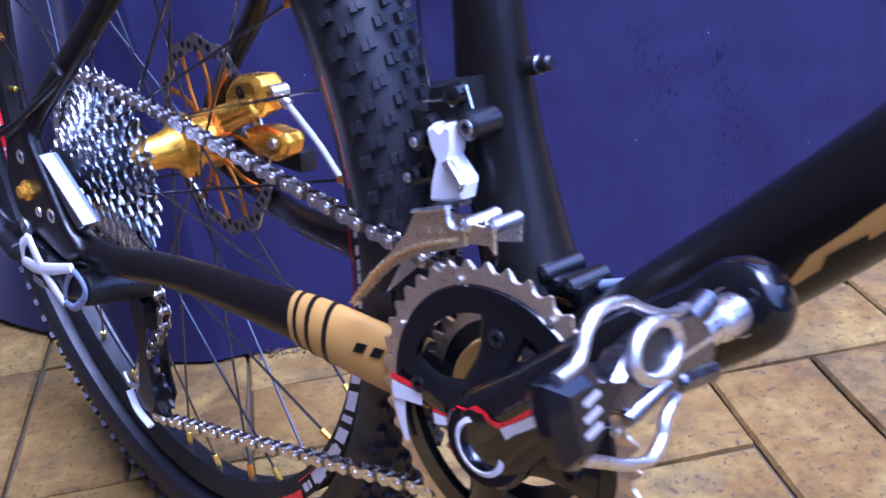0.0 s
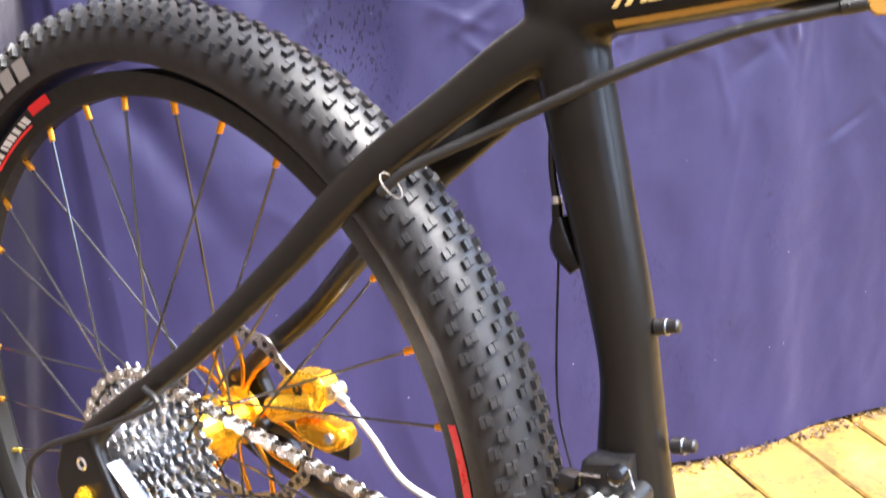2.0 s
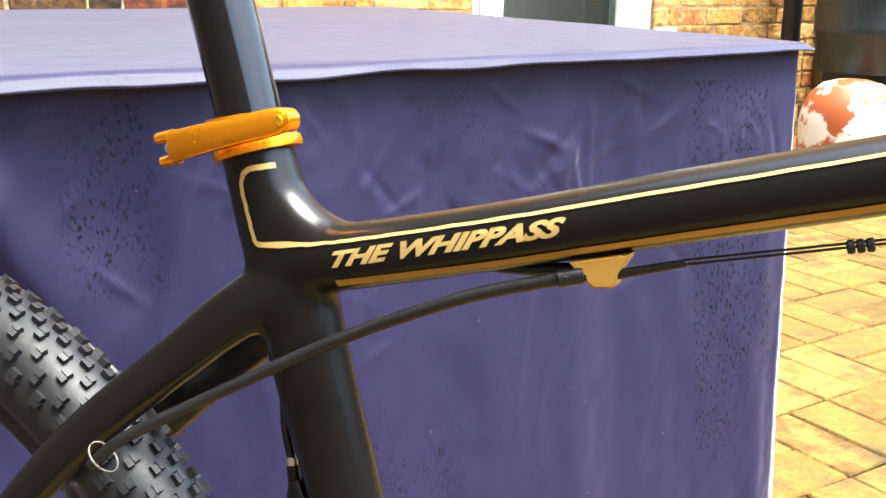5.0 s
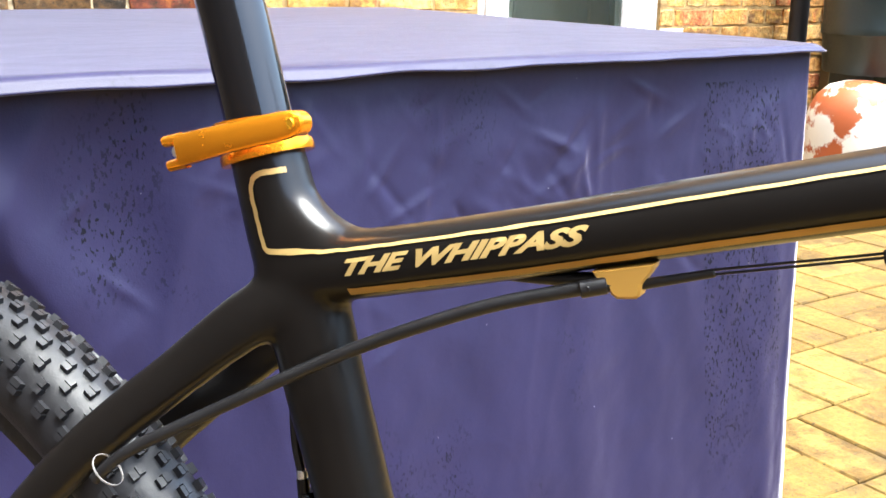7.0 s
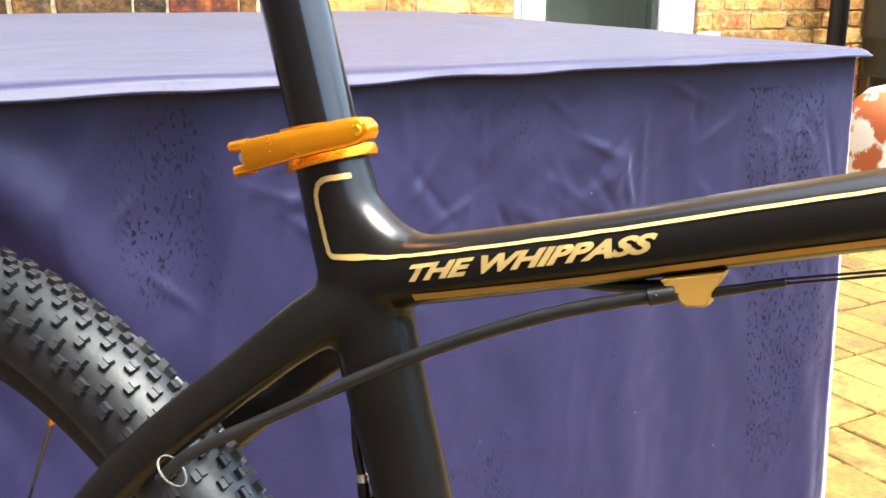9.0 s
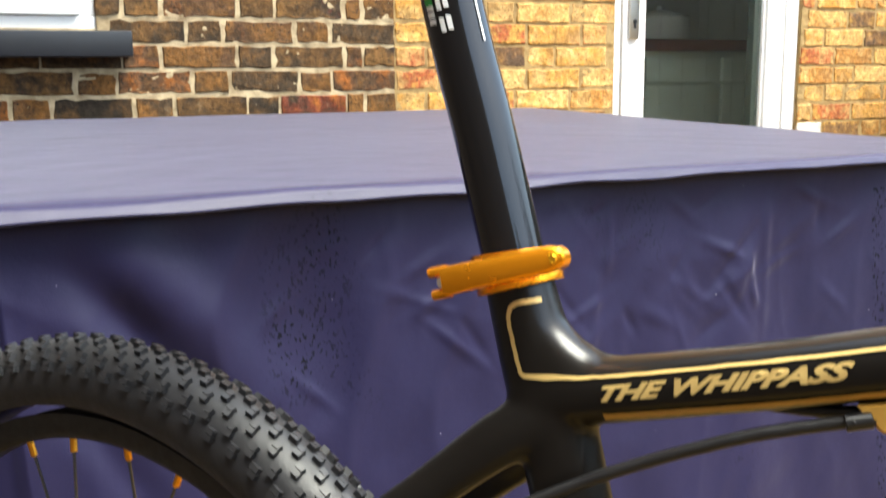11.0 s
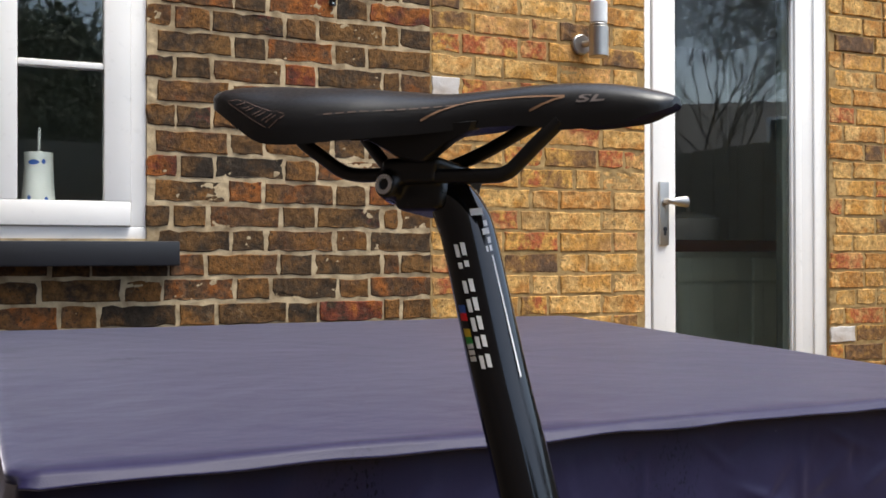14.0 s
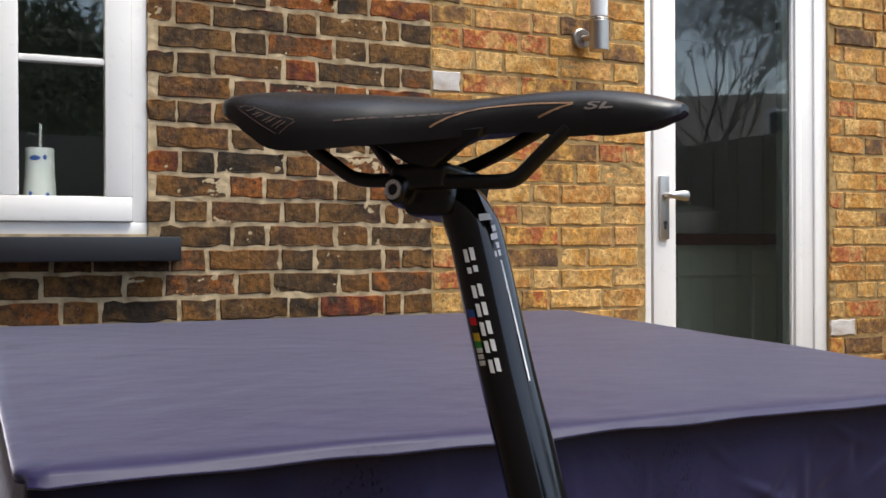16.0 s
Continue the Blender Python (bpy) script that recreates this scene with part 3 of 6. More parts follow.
# ---- seatpost, clamp, saddle ----
AX = Vector((-0.309, 0, 0.951))
post = part("seatpost", join(sweep([(0.2855, 0, 0.39, 0.0158, 0.0158), (0.258, 0, 0.4745, 0.0158, 0.0158), (0.2415, 0, 0.522, 0.0158, 0.0158), (0.2195, 0, 0.592, 0.0158, 0.0158), (0.2125, 0, 0.609, 0.0155, 0.0155), (0.203, 0, 0.622, 0.0135, 0.0155), (0.188, 0, 0.629, 0.0105, 0.0165), (0.17, 0, 0.626, 0.0095, 0.018), (0.163, 0, 0.624, 0.006, 0.016)], 28, 6)), GLOSS, bike, "gloss black seatpost with print")


def on_post(along, around, r=0.01615):
    """A point on the post: metres up from z 0.522, metres round from its right side towards the front."""
    c = Vector((0.2418, 0, 0.522)) + AX * along
    a = around / r
    f = Vector((0.951, 0, 0.309))
    return c + Vector((0, -1, 0)) * (r * math.cos(a)) + f * (r * math.sin(a))


def post_patch(a0, a1, s0, s1, slant=0.0, na=6, ns=4):
    V, F = [], []
    for i in range(na + 1):
        for j in range(ns + 1):
            al, ar = a0 + (a1 - a0) * i / na, s0 + (s1 - s0) * j / ns
            V.append(on_post(al + slant * (ar - s0), ar))
    for i in range(na):
        for j in range(ns):
            k = i * (ns + 1) + j
            F.append((k, k + 1, k + ns + 2, k + ns + 1))
    return V, F


bars = [post_patch(0.0745 - 0.0106 * k - (0.0075, 0.0036, 0.0072, 0.0074, 0.0076, 0.0066, 0.0074)[k], 0.0745 - 0.0106 * k, s0, s0 + 0.0026, -0.3) for k in range(7) for s0 in (-0.0015, 0.0024)]
part("brand_print", join(*bars), WHITE, post, "white printed bars")
for k, mt in enumerate((BLUE, RED, BLACK, YELLOW, GREEN)):
    part("colour_bar", post_patch(0.0415 - 0.0045 * k - 0.0045, 0.0415 - 0.0045 * k, -0.0088, -0.0034, -0.3, 2, 3), mt, post)
part("small_print", join(*[post_patch(0.0165 - 0.0036 * k, 0.0192 - 0.0036 * k, -0.0084, -0.0036, -0.2, 2, 3) for k in range(3)]), WHITE, post, "white printed bars")
part("front_print", join(*[post_patch(0.066 + 0.005 * k, 0.0695 + 0.005 * k, 0.0165 + 0.002 * (k % 2), 0.0215, 0.2, 2, 3) for k in range(4)]), WHITE, post)
# Highlight along the post's front, painted on as a white stripe and fleck.
part("front_line", join(post_patch(-0.005, 0.064, 0.0192, 0.0204, 0.0, 12, 1), post_patch(0.088, 0.092, 0.012, 0.02)), WHITE, post)
head = part("saddle_clamp", join(block((0.168, -0.027, 0.6265), (0.209, 0.027, 0.6355), 0.003), block((0.172, -0.0285, 0.633), (0.211, 0.0285, 0.6415), 0.004),
            rod((0.1775, -0.03, 0.6255), (0.1775, 0.03, 0.6255), 0.0078, 16), block((0.176, -0.02, 0.612), (0.21, 0.02, 0.63), 0.006)), BLACK, bike, "black saddle clamp")
rm = head.modifiers.new("blend", "REMESH")
rm.mode, rm.voxel_size, rm.use_smooth_shade = "VOXEL", 0.0012, True
sm = head.modifiers.new("soften", "SMOOTH")
sm.factor, sm.iterations = 0.5, 6
part("clamp_bolt", turned([(0.0034, -0.0288), (0.0058, -0.0288), (0.0058, -0.0312), (0.0034, -0.0312)], 18, (0.1775, 0.6255)), STEEL, head, "bright bolt head")

band_c = Vector((0.2798, 0, 0.4082))
tilt = Matrix.Translation(band_c) @ Matrix.Rotation(radians(-18), 4, "Y") @ Matrix.Rotation(radians(90), 4, "X")
collar = part("seat_clamp", moved(turned([(0.0172, -0.0075), (0.0202, -0.0078), (0.0208, -0.005), (0.0203, -0.002), (0.0203, 0.002), (0.0208, 0.005), (0.0202, 0.0078), (0.0172, 0.0075)], 48), tilt), ORANGE, bike, "orange anodised quick release seat clamp")
LD = Vector((-0.0595, -0.006, -0.0172))
PIV = Vector((0.3098, -0.0245, 0.4188))
lev = []
for t, h in ((-0.06, 0.0036), (0.0, 0.0058), (0.12, 0.0064), (0.3, 0.0064), (0.5, 0.0066), (0.68, 0.007), (0.9, 0.0074)):
    p = PIV + LD * t
    lev.append((p.x, p.y - 0.004 * math.sin(t * 3.1), p.z, h, 0.0036))
tip = PIV + LD * 0.88
nd = LD.normalized()
nu = Vector((-nd.z, 0, nd.x)) * -1
part("lever", join(sweep(lev, 14, 5, power=0.75), sweep([(*(tip + nu * 0.0052), 0.003, 0.0036), (*(tip + nu * 0.0056 + nd * 0.009), 0.0026, 0.0034)], 10, 2), sweep([(*(tip - nu * 0.0052), 0.003, 0.0036), (*(tip - nu * 0.0056 + nd * 0.009), 0.0026, 0.0034)], 10, 2),
     rod((PIV.x, -0.016, PIV.z), (PIV.x, -0.0272, PIV.z), 0.0056, 20, edge=0.35)), ORANGE, collar, "orange cam lever")
part("cam_pin", rod((PIV.x, -0.0268, PIV.z), (PIV.x, -0.0285, PIV.z), 0.0026, 12), GOLDEN, collar)
part("lever_screw", rod(tip + nd * 0.003 - Vector((0, 0.002, 0)), tip + nd * 0.003 + Vector((0, 0.004, 0)), 0.0028, 10), STEEL, collar)
for up, lean in ((0.0078, -12), (-0.0055, -18)):
    band2 = Matrix.Translation(band_c + AX * up) @ Matrix.Rotation(radians(lean), 4, "Y") @ Matrix.Rotation(radians(90), 4, "X")
    part("clamp_rim", moved(turned([(0.0172, -0.0025), (0.0218, -0.0025), (0.0222, 0.0), (0.0215, 0.0028), (0.0172, 0.0028)], 40), band2), ORANGE, collar)

# the saddle sits rolled a little on its clamp; its rows are in its own upright frame
ROLL = Matrix.Translation((0.19, 0, 0.632)) @ Matrix.Rotation(radians(12), 4, "X") @ Matrix.Translation((-0.19, 0, -0.632))
stations = [(0.046, 0.012, 0.692, 0.6885), (0.05, 0.025, 0.6935, 0.6862), (0.058, 0.0395, 0.6955, 0.6842), (0.072, 0.0525, 0.696, 0.681), (0.086, 0.059, 0.6957, 0.6752), (0.099, 0.0628, 0.695, 0.668), (0.118, 0.0665, 0.693, 0.6592), (0.142, 0.065, 0.6907, 0.6568), (0.167, 0.0565, 0.6877, 0.6575), (0.19, 0.0455, 0.684, 0.658),
            (0.215, 0.036, 0.681, 0.6585), (0.24, 0.029, 0.681, 0.6595), (0.265, 0.0245, 0.6813, 0.659), (0.285, 0.0222, 0.6805, 0.6555), (0.303, 0.0205, 0.6785, 0.6558), (0.318, 0.0188, 0.6757, 0.6568), (0.328, 0.0165, 0.673, 0.6597), (0.3355, 0.0125, 0.6705, 0.6618), (0.3395, 0.0068, 0.6685, 0.6635)]
SV, SF = [], []
S = spline(stations, 4)
NA = 26
for u, hw, zt, zb in S:
    for j in range(NA):
        a = -math.pi / 2 + math.pi * j / (NA - 1)
        dip = 0.0022 * math.exp(-(math.sin(a) / 0.18) ** 2) * min(1, max(0, (0.3 - u) / 0.1))
        SV.append((u, hw * math.copysign(abs(math.sin(a)) ** 0.82, math.sin(a)), zb + (zt - zb) * max(math.cos(a), 0) ** (0.62 - 0.25 * max(0.0, min(1.0, (0.12 - u) / 0.04))) - dip))
    for j in range(6):
        b = 0.9 - 1.8 * j / 5
        SV.append((u, hw * b, zb + min(0.009, 0.35 * (zt - zb)) * (1 - b * b)))
R_ = NA + 6
for i in range(len(S) - 1):
    for j in range(R_):
        SF.append((i * R_ + j, i * R_ + (j + 1) % R_, (i + 1) * R_ + (j + 1) % R_, (i + 1) * R_ + j))
SF += [tuple(range(R_)), tuple(range((len(S) - 1) * R_, len(S) * R_))]
saddle = part("saddle", (SV, SF), HIDE, bike, "slim black racing saddle with brown print")
saddle.matrix_basis = ROLL
part("saddle_flap", slab([(0.152, 0.6625), (0.155, 0.658), (0.168, 0.6575), (0.19, 0.6454), (0.2033, 0.643), (0.2071, 0.6438), (0.2228, 0.6534), (0.237, 0.6585), (0.24, 0.6635)], -0.0325, -0.022, 0.0018), HIDE, saddle, "black web under the shell")
REAR = [(0.2, 0.022, 0.6355), (0.17, 0.022, 0.6372), (0.155, 0.0225, 0.6377), (0.1436, 0.0245, 0.6404), (0.1336, 0.028, 0.6483), (0.1234, 0.032, 0.6573), (0.119, 0.033, 0.662)]
for s, fore in ((-1, [(0.2835, 0.0195, 0.6605), (0.2765, 0.0205, 0.6545), (0.268, 0.021, 0.6475), (0.2595, 0.0215, 0.6402), (0.252, 0.022, 0.635), (0.24, 0.022, 0.6337)]),
                (1, [(0.2545, 0.0205, 0.6645), (0.2442, 0.021, 0.66), (0.2344, 0.0215, 0.6558), (0.2244, 0.022, 0.6514), (0.212, 0.022, 0.6465)])):
    part("rail", sweep([(x, s * y, z, 0.0042, 0.0036) for x, y, z in fore + (REAR if s < 0 else [(0.192, 0.022, 0.6402)] + REAR[1:])], 12, 5), BLACK, saddle, "black saddle rail")


HW = spline([(s[0], s[1]) for s in stations], 4)


def on_flank(geo, k=1.0):
    """Moves a flat patch out to the saddle's right flank."""
    xs, hs = [h[0] for h in HW], [h[1] for h in HW]
    return [(v[0], -k * float(np.interp(v[0], xs, hs)), v[2]) for v in geo[0]], geo[1]


def saddle_print(name, pts, wd, mat, label=""):
    decal(name, on_flank(ribbon(pts, wd, 0, 10)), mat, saddle, saddle, label, 0.0004)


saddle_print("saddle_line", [(0.209, 0.6655), (0.2185, 0.6705), (0.2285, 0.6745), (0.2378, 0.6768), (0.262, 0.6765), (0.2868, 0.6748)], 0.0013, PRINT, "bronze chevron line")
saddle_print("saddle_line", [(0.2868, 0.6744), (0.278, 0.671), (0.2683, 0.6666)], 0.0013, PRINT)
decal("saddle_print", on_flank(join(*[quad([(0.159 + 0.0063 * k, 0.673 + 0.0001 * k), (0.1636 + 0.0063 * k, 0.6731 + 0.0001 * k), (0.1636 + 0.0063 * k, 0.6741 + 0.0001 * k), (0.159 + 0.0063 * k, 0.674 + 0.0001 * k)], 2, 1, 0) for k in range(12)])), FADED, saddle, saddle, "brown print bars", 0.0004)
lv, lf = lettering("SL", 0.009, 0.2, 0.0002)
decal("letters", on_flank(([(0.2926 + v.x * 1.8, 0, 0.6695 + v.y * 0.85) for v in lv], lf)), DULLPRINT, saddle, saddle, "grey letters", 0.0005)
TB = [np.array(p) for p in ((0.088, 0.6852), (0.101, 0.69), (0.136, 0.6755), (0.125, 0.6668))]
box_lines = [ribbon([tuple(TB[i] * 0.96 + TB[(i + 1) % 4] * 0.04), tuple((TB[i] + TB[(i + 1) % 4]) / 2), tuple(TB[i] * 0.04 + TB[(i + 1) % 4] * 0.96)], 0.0007, 0, 6) for i in range(4)]
bars_in = [ribbon([tuple((TB[0] * (1 - a) + TB[3] * a) * 0.82 + (TB[1] * (1 - a) + TB[2] * a) * 0.18), tuple((TB[0] * (1 - a) + TB[3] * a) * 0.22 + (TB[1] * (1 - a) + TB[2] * a) * 0.78)], 0.0009, 0, 6) for a in (0.18, 0.34, 0.42, 0.58, 0.66, 0.8, 0.88)]
decal("tail_print", on_flank(join(*box_lines, *bars_in)), FADED, saddle, saddle, "brown outlined print", 0.0004)

# ---- cranks and chainrings ----
crank = part("crank_arm", join(
    sweep([(BB[0] - 0.012, -0.057, BB[1] - 0.014, 0.012, 0.006), (BB[0] + 0.004, -0.059, BB[1] - 0.001, 0.0225, 0.0105), (0.446, -0.064, 0.003, 0.0195, 0.0105), (0.495, -0.074, 0.05, 0.0165, 0.0095), (0.526, -0.077, 0.075, 0.016, 0.0095), (0.543, -0.079, 0.0905, 0.0162, 0.0095), (0.549, -0.079, 0.0962, 0.0137, 0.009), (0.5525, -0.079, 0.0995, 0.0095, 0.0075), (0.5542, -0.079, 0.101, 0.004, 0.004)], 28, 8, power=0.9),
    rod((BB[0] + 0.004, -0.044, BB[1] - 0.003), (BB[0] + 0.006, -0.0665, BB[1] - 0.002), 0.0235, 28)), GLOSS, bike, "black carbon crank arm with red and white stripes")
part("crank_bore", turned([(0.0115, -0.067), (0.0148, -0.067), (0.0148, -0.0693), (0.0125, -0.07), (0.0115, -0.0685)], 28, (BB[0] + 0.006, BB[1] - 0.002)), WHITE, crank, "white ring round the hollow axle")
part("axle_tube", turned([(0.0113, -0.0697), (0.0118, -0.0697), (0.0118, -0.045), (0.0005, -0.045), (0.0005, -0.047), (0.0108, -0.05)], 28, (BB[0] + 0.006, BB[1] - 0.002)), DARKSTEEL, crank)
ad = np.array((0.129, 0.117)) / 0.1742
an = np.array((-ad[1], ad[0]))


def arm(t, off):
    return tuple(np.array(BB) + ad * t + an * off)


decal("red_stripe", ribbon([arm(-0.018, -0.006), arm(-0.012, 0.012), arm(0.004, 0.0185), arm(0.018, 0.012), arm(0.026, 0.0), arm(0.05, -0.0015), arm(0.1, 0.0005), arm(0.165, 0.003)], 0.0032, -0.085, 8), RED, crank, crank, "red stripe")
decal("white_stripe", ribbon([arm(0.026, -0.0055), arm(0.05, -0.0065), arm(0.1, -0.0045), arm(0.165, -0.0015)], 0.0058, -0.085, 8), WHITE, crank, crank, "white stripe")
decal("grey_print", join(*[quad([arm(0.035 + 0.009 * k, 0.0035), arm(0.0425 + 0.009 * k, 0.0035), arm(0.0425 + 0.009 * k, 0.006), arm(0.035 + 0.009 * k, 0.006)], 2, 1, -0.085) for k in range(7)]), FAINT, crank, crank, "grey print bars")
RINGY = -0.049
big = part("large_chainring", toothed(40, 0.0762, 0.0668, RINGY, 0.0024, 0.0026, BB), BRONZE, bike, "silver toothed chainring on a black carrier")
spider = part("spider", turned([(0.0545, RINGY - 0.0035), (0.0668, RINGY - 0.0028), (0.0676, RINGY - 0.0016), (0.0676, RINGY + 0.0015), (0.0545, RINGY + 0.0015)], 72, BB), GLOSS, big, "black carbon spider")
for k in range(4):
    a = radians(86 + 90 * k)
    c, s = math.cos(a), math.sin(a)
    part("spider_arm", sweep([(BB[0] + 0.014 * c, -0.056, BB[1] + 0.014 * s, 0.019, 0.005), (BB[0] + 0.034 * c, -0.0535, BB[1] + 0.034 * s, 0.0115, 0.0042), (BB[0] + 0.05 * c, -0.0512, BB[1] + 0.05 * s, 0.0135, 0.003), (BB[0] + 0.06 * c, -0.0507, BB[1] + 0.06 * s, 0.017, 0.0022)], 14, 5), GLOSS, spider)
    part("ring_bolt", turned([(0.002, -0.0545), (0.0044, -0.0545), (0.0044, -0.0562), (0.0033, -0.0567), (0.002, -0.056)], 14, (BB[0] + 0.047 * c, BB[1] + 0.047 * s)), BLACK, spider)
for k in range(8):
    a = radians(20 + 45 * k)
    part("shift_pin", rod((BB[0] + 0.0695 * math.cos(a), RINGY, BB[1] + 0.0695 * math.sin(a)), (BB[0] + 0.0695 * math.cos(a), RINGY - 0.003, BB[1] + 0.0695 * math.sin(a)), 0.0022, 10), STEEL, big)
for a0, a1, r0, r1, mt, nm in ((181.5, 190, 0.045, 0.0665, WHITE, "white print"), (190, 211, 0.0585, 0.0675, WHITE, "white print"), (177.5, 181, 0.0435, 0.0672, RED, "red line"), (181.5, 185, 0.0225, 0.031, RED, "red line"), (185.5, 197, 0.0225, 0.031, WHITE, "white print")):
    V, F = [], []
    for i in range(9):
        a = radians(a0 + (a1 - a0) * i / 8)
        for r in (r0 if r0 < 0.05 else r0 + 0.0055 * i / 8, r1):
            V.append((BB[0] + r * math.cos(a), -0.0545 - 0.0008 * (r0 < 0.05) - (0.006 if r1 < 0.04 else 0), BB[1] + r * math.sin(a)))
    for i in range(8):
        F.append((2 * i, 2 * i + 1, 2 * i + 3, 2 * i + 2))
    part("ring_print", (V, F), mt, big, nm)
small = part("small_chainring", toothed(27, 0.0545, 0.047, -0.0385, 0.002, 0.004, BB), BRONZE, bike, "silver inner chainring")
part("ring_web", turned([(0.0385, -0.0388), (0.0475, -0.0388), (0.0475, -0.0368), (0.0385, -0.0368)], 48, BB), BLACK, small)
sector = [(BB[0] + 0.0375 * math.cos(radians(a)), BB[1] + 0.0375 * math.sin(radians(a))) for a in range(92, 221, 8)] + [(BB[0] + 0.012 * math.cos(radians(a)), BB[1] + 0.012 * math.sin(radians(a))) for a in range(212, 91, -20)]
part("bottom_bracket_face", slab(sector, -0.0425, -0.032, 0.001), PAINT_GOLD, bike, "gold painted bottom bracket shell")
part("bottom_bracket_cup", join(turned([(0.013, -0.043), (0.0205, -0.043), (0.0205, -0.05), (0.018, -0.053), (0.013, -0.053)], 32, BB)), BLACK, bike)
part("cable_box", join(block((0.402, -0.014, 0.024), (0.432, 0.012, 0.038), 0.005), rod((0.408, -0.016, 0.037), (0.414, 0.01, 0.0395), 0.0055, 16, edge=0.4), rod((0.4225, -0.015, 0.0345), (0.4285, 0.011, 0.037), 0.0055, 16, edge=0.4)), GLOSS, bike, "glossy black cable fittings above the chainring")
part("left_crank_arm", sweep([(BB[0] + 0.008, 0.066, BB[1] + 0.008, 0.018, 0.009), (BB[0] - 0.06, 0.074, BB[1] - 0.055, 0.015, 0.008), (BB[0] - 0.13, 0.08, BB[1] - 0.118, 0.0145, 0.008)], 14, 5), GLOSS, bike)

# pedal: grey metal body, bright wire loops round the cleat ring, bright spindle, black outer end
PEDAL_METAL = plain("pedal_alloy", (0.22, 0.22, 0.25), 0.22, 1.0, scale=140, tint=(0.08, 0.08, 0.1), blotch=90, wear=0.5)
pedal = part("pedal", join(
    rod((PEDAL[0], -0.084, PEDAL[1]), (PEDAL[0], -0.0875, PEDAL[1]), 0.0098, 28, 0.0092, 0.3),
    rod((PEDAL[0], -0.087, PEDAL[1]), (PEDAL[0], -0.0985, PEDAL[1]), 0.0072, 24, 0.0066, 0.2),
    rod((PEDAL[0], -0.098, PEDAL[1]), (PEDAL[0], -0.13, PEDAL[1]), 0.0056, 20)), STEEL, bike, "clipless pedal with bright wire loops and a black outer end")
PT = Matrix.Translation((PEDAL[0], -0.142, PEDAL[1])) @ Matrix.Rotation(radians(-105), 4, "Y")
FLAT = PT @ Matrix(((1, 0, 0, 0), (0, 0, 1, 0), (0, 1, 0, 0), (0, 0, 0, 1)))
body = part("pedal_body", join(
    moved(slab([(0.0095, -0.006), (0.0118, 0.01), (0.0108, 0.027), (0.004, 0.034), (-0.0035, 0.036), (-0.0098, 0.032), (-0.0108, 0.02), (-0.0085, 0.004), (-0.0085, -0.008), (-0.004, -0.014), (0.004, -0.014)], -0.0055, 0.0055, 0.0022), FLAT),
    moved(join(rod((0.006, 0.027, -0.001), (0.0095, 0.041, -0.001), 0.0042, 14, edge=0.3), rod((-0.007, 0.014, -0.004), (-0.0105, 0.033, -0.004), 0.0034, 12, edge=0.3), rod((-0.0085, -0.011, -0.003), (-0.003, 0.006, -0.0065), 0.0028, 12, edge=0.3)), PT)), PEDAL_METAL, pedal, "grey metal pedal body")
ring_pts = [(0.0075 + 0.0078 * math.cos(2 * math.pi * k / 12), 0.0025 + 0.0105 * math.sin(2 * math.pi * k / 12), -0.0072, 0.002, 0.002) for k in range(13)]
part("cleat_ring", moved(sweep(ring_pts, 10, 4, (0, 0, 1)), PT), STEEL, pedal, "bright cleat ring")
# Black disc stands in for the shade inside the ring's hole.
part("cleat_bed", moved(slab([(0.0075 + 0.0062 * math.cos(2 * math.pi * k / 20), 0.0025 + 0.0088 * math.sin(2 * math.pi * k / 20)) for k in range(20)], -0.0069, -0.0052, 0.0006), FLAT), BLACK, pedal)
part("pedal_end", moved(slab([(0.0122, -0.0385), (0.0135, -0.031), (0.0125, -0.022), (0.0095, -0.0145), (0.0025, -0.011), (-0.003, -0.0165), (-0.0098, -0.0235), (-0.0135, -0.0315), (-0.0115, -0.0365), (-0.004, -0.0385), (0.005, -0.0395)], -0.007, 0.0075, 0.0048), FLAT), GLOSS, pedal, "black outer end with white print")
part("end_print", moved(join(*[slab([(-0.0045 + 0.0042 * k, -0.0315 + 0.0006 * k), (-0.0028 + 0.0042 * k, -0.032 + 0.0006 * k), (-0.0015 + 0.0042 * k, -0.0255 + 0.0006 * k), (-0.0032 + 0.0042 * k, -0.025 + 0.0006 * k)], -0.0074, -0.0069, 0.0001) for k in range(3)]), FLAT), GREYPRINT, pedal)
for ps in ([(0.0128, -0.0345, -0.003), (0.0142, -0.0255, -0.003), (0.0208, -0.0202, -0.003), (0.0244, -0.0133, -0.003), (0.0229, -0.0025, -0.003), (0.0176, 0.0058, -0.003), (0.0126, 0.0157, -0.003), (0.0105, 0.029, -0.001)],
           [(-0.0125, -0.028, 0.0), (-0.0165, -0.0205, 0.0), (-0.0228, -0.0089, 0.0), (-0.0258, 0.0012, 0.0), (-0.0222, 0.0083, 0.0), (-0.0175, 0.0112, 0.0), (-0.0125, 0.0193, 0.0), (-0.0105, 0.028, 0.0)]):
    part("hoop", moved(sweep([(x, y, z, 0.0019, 0.0019) for x, y, z in ps], 10, 6, (0, 0, 1)), PT), STEEL, pedal, "bright wire loop")

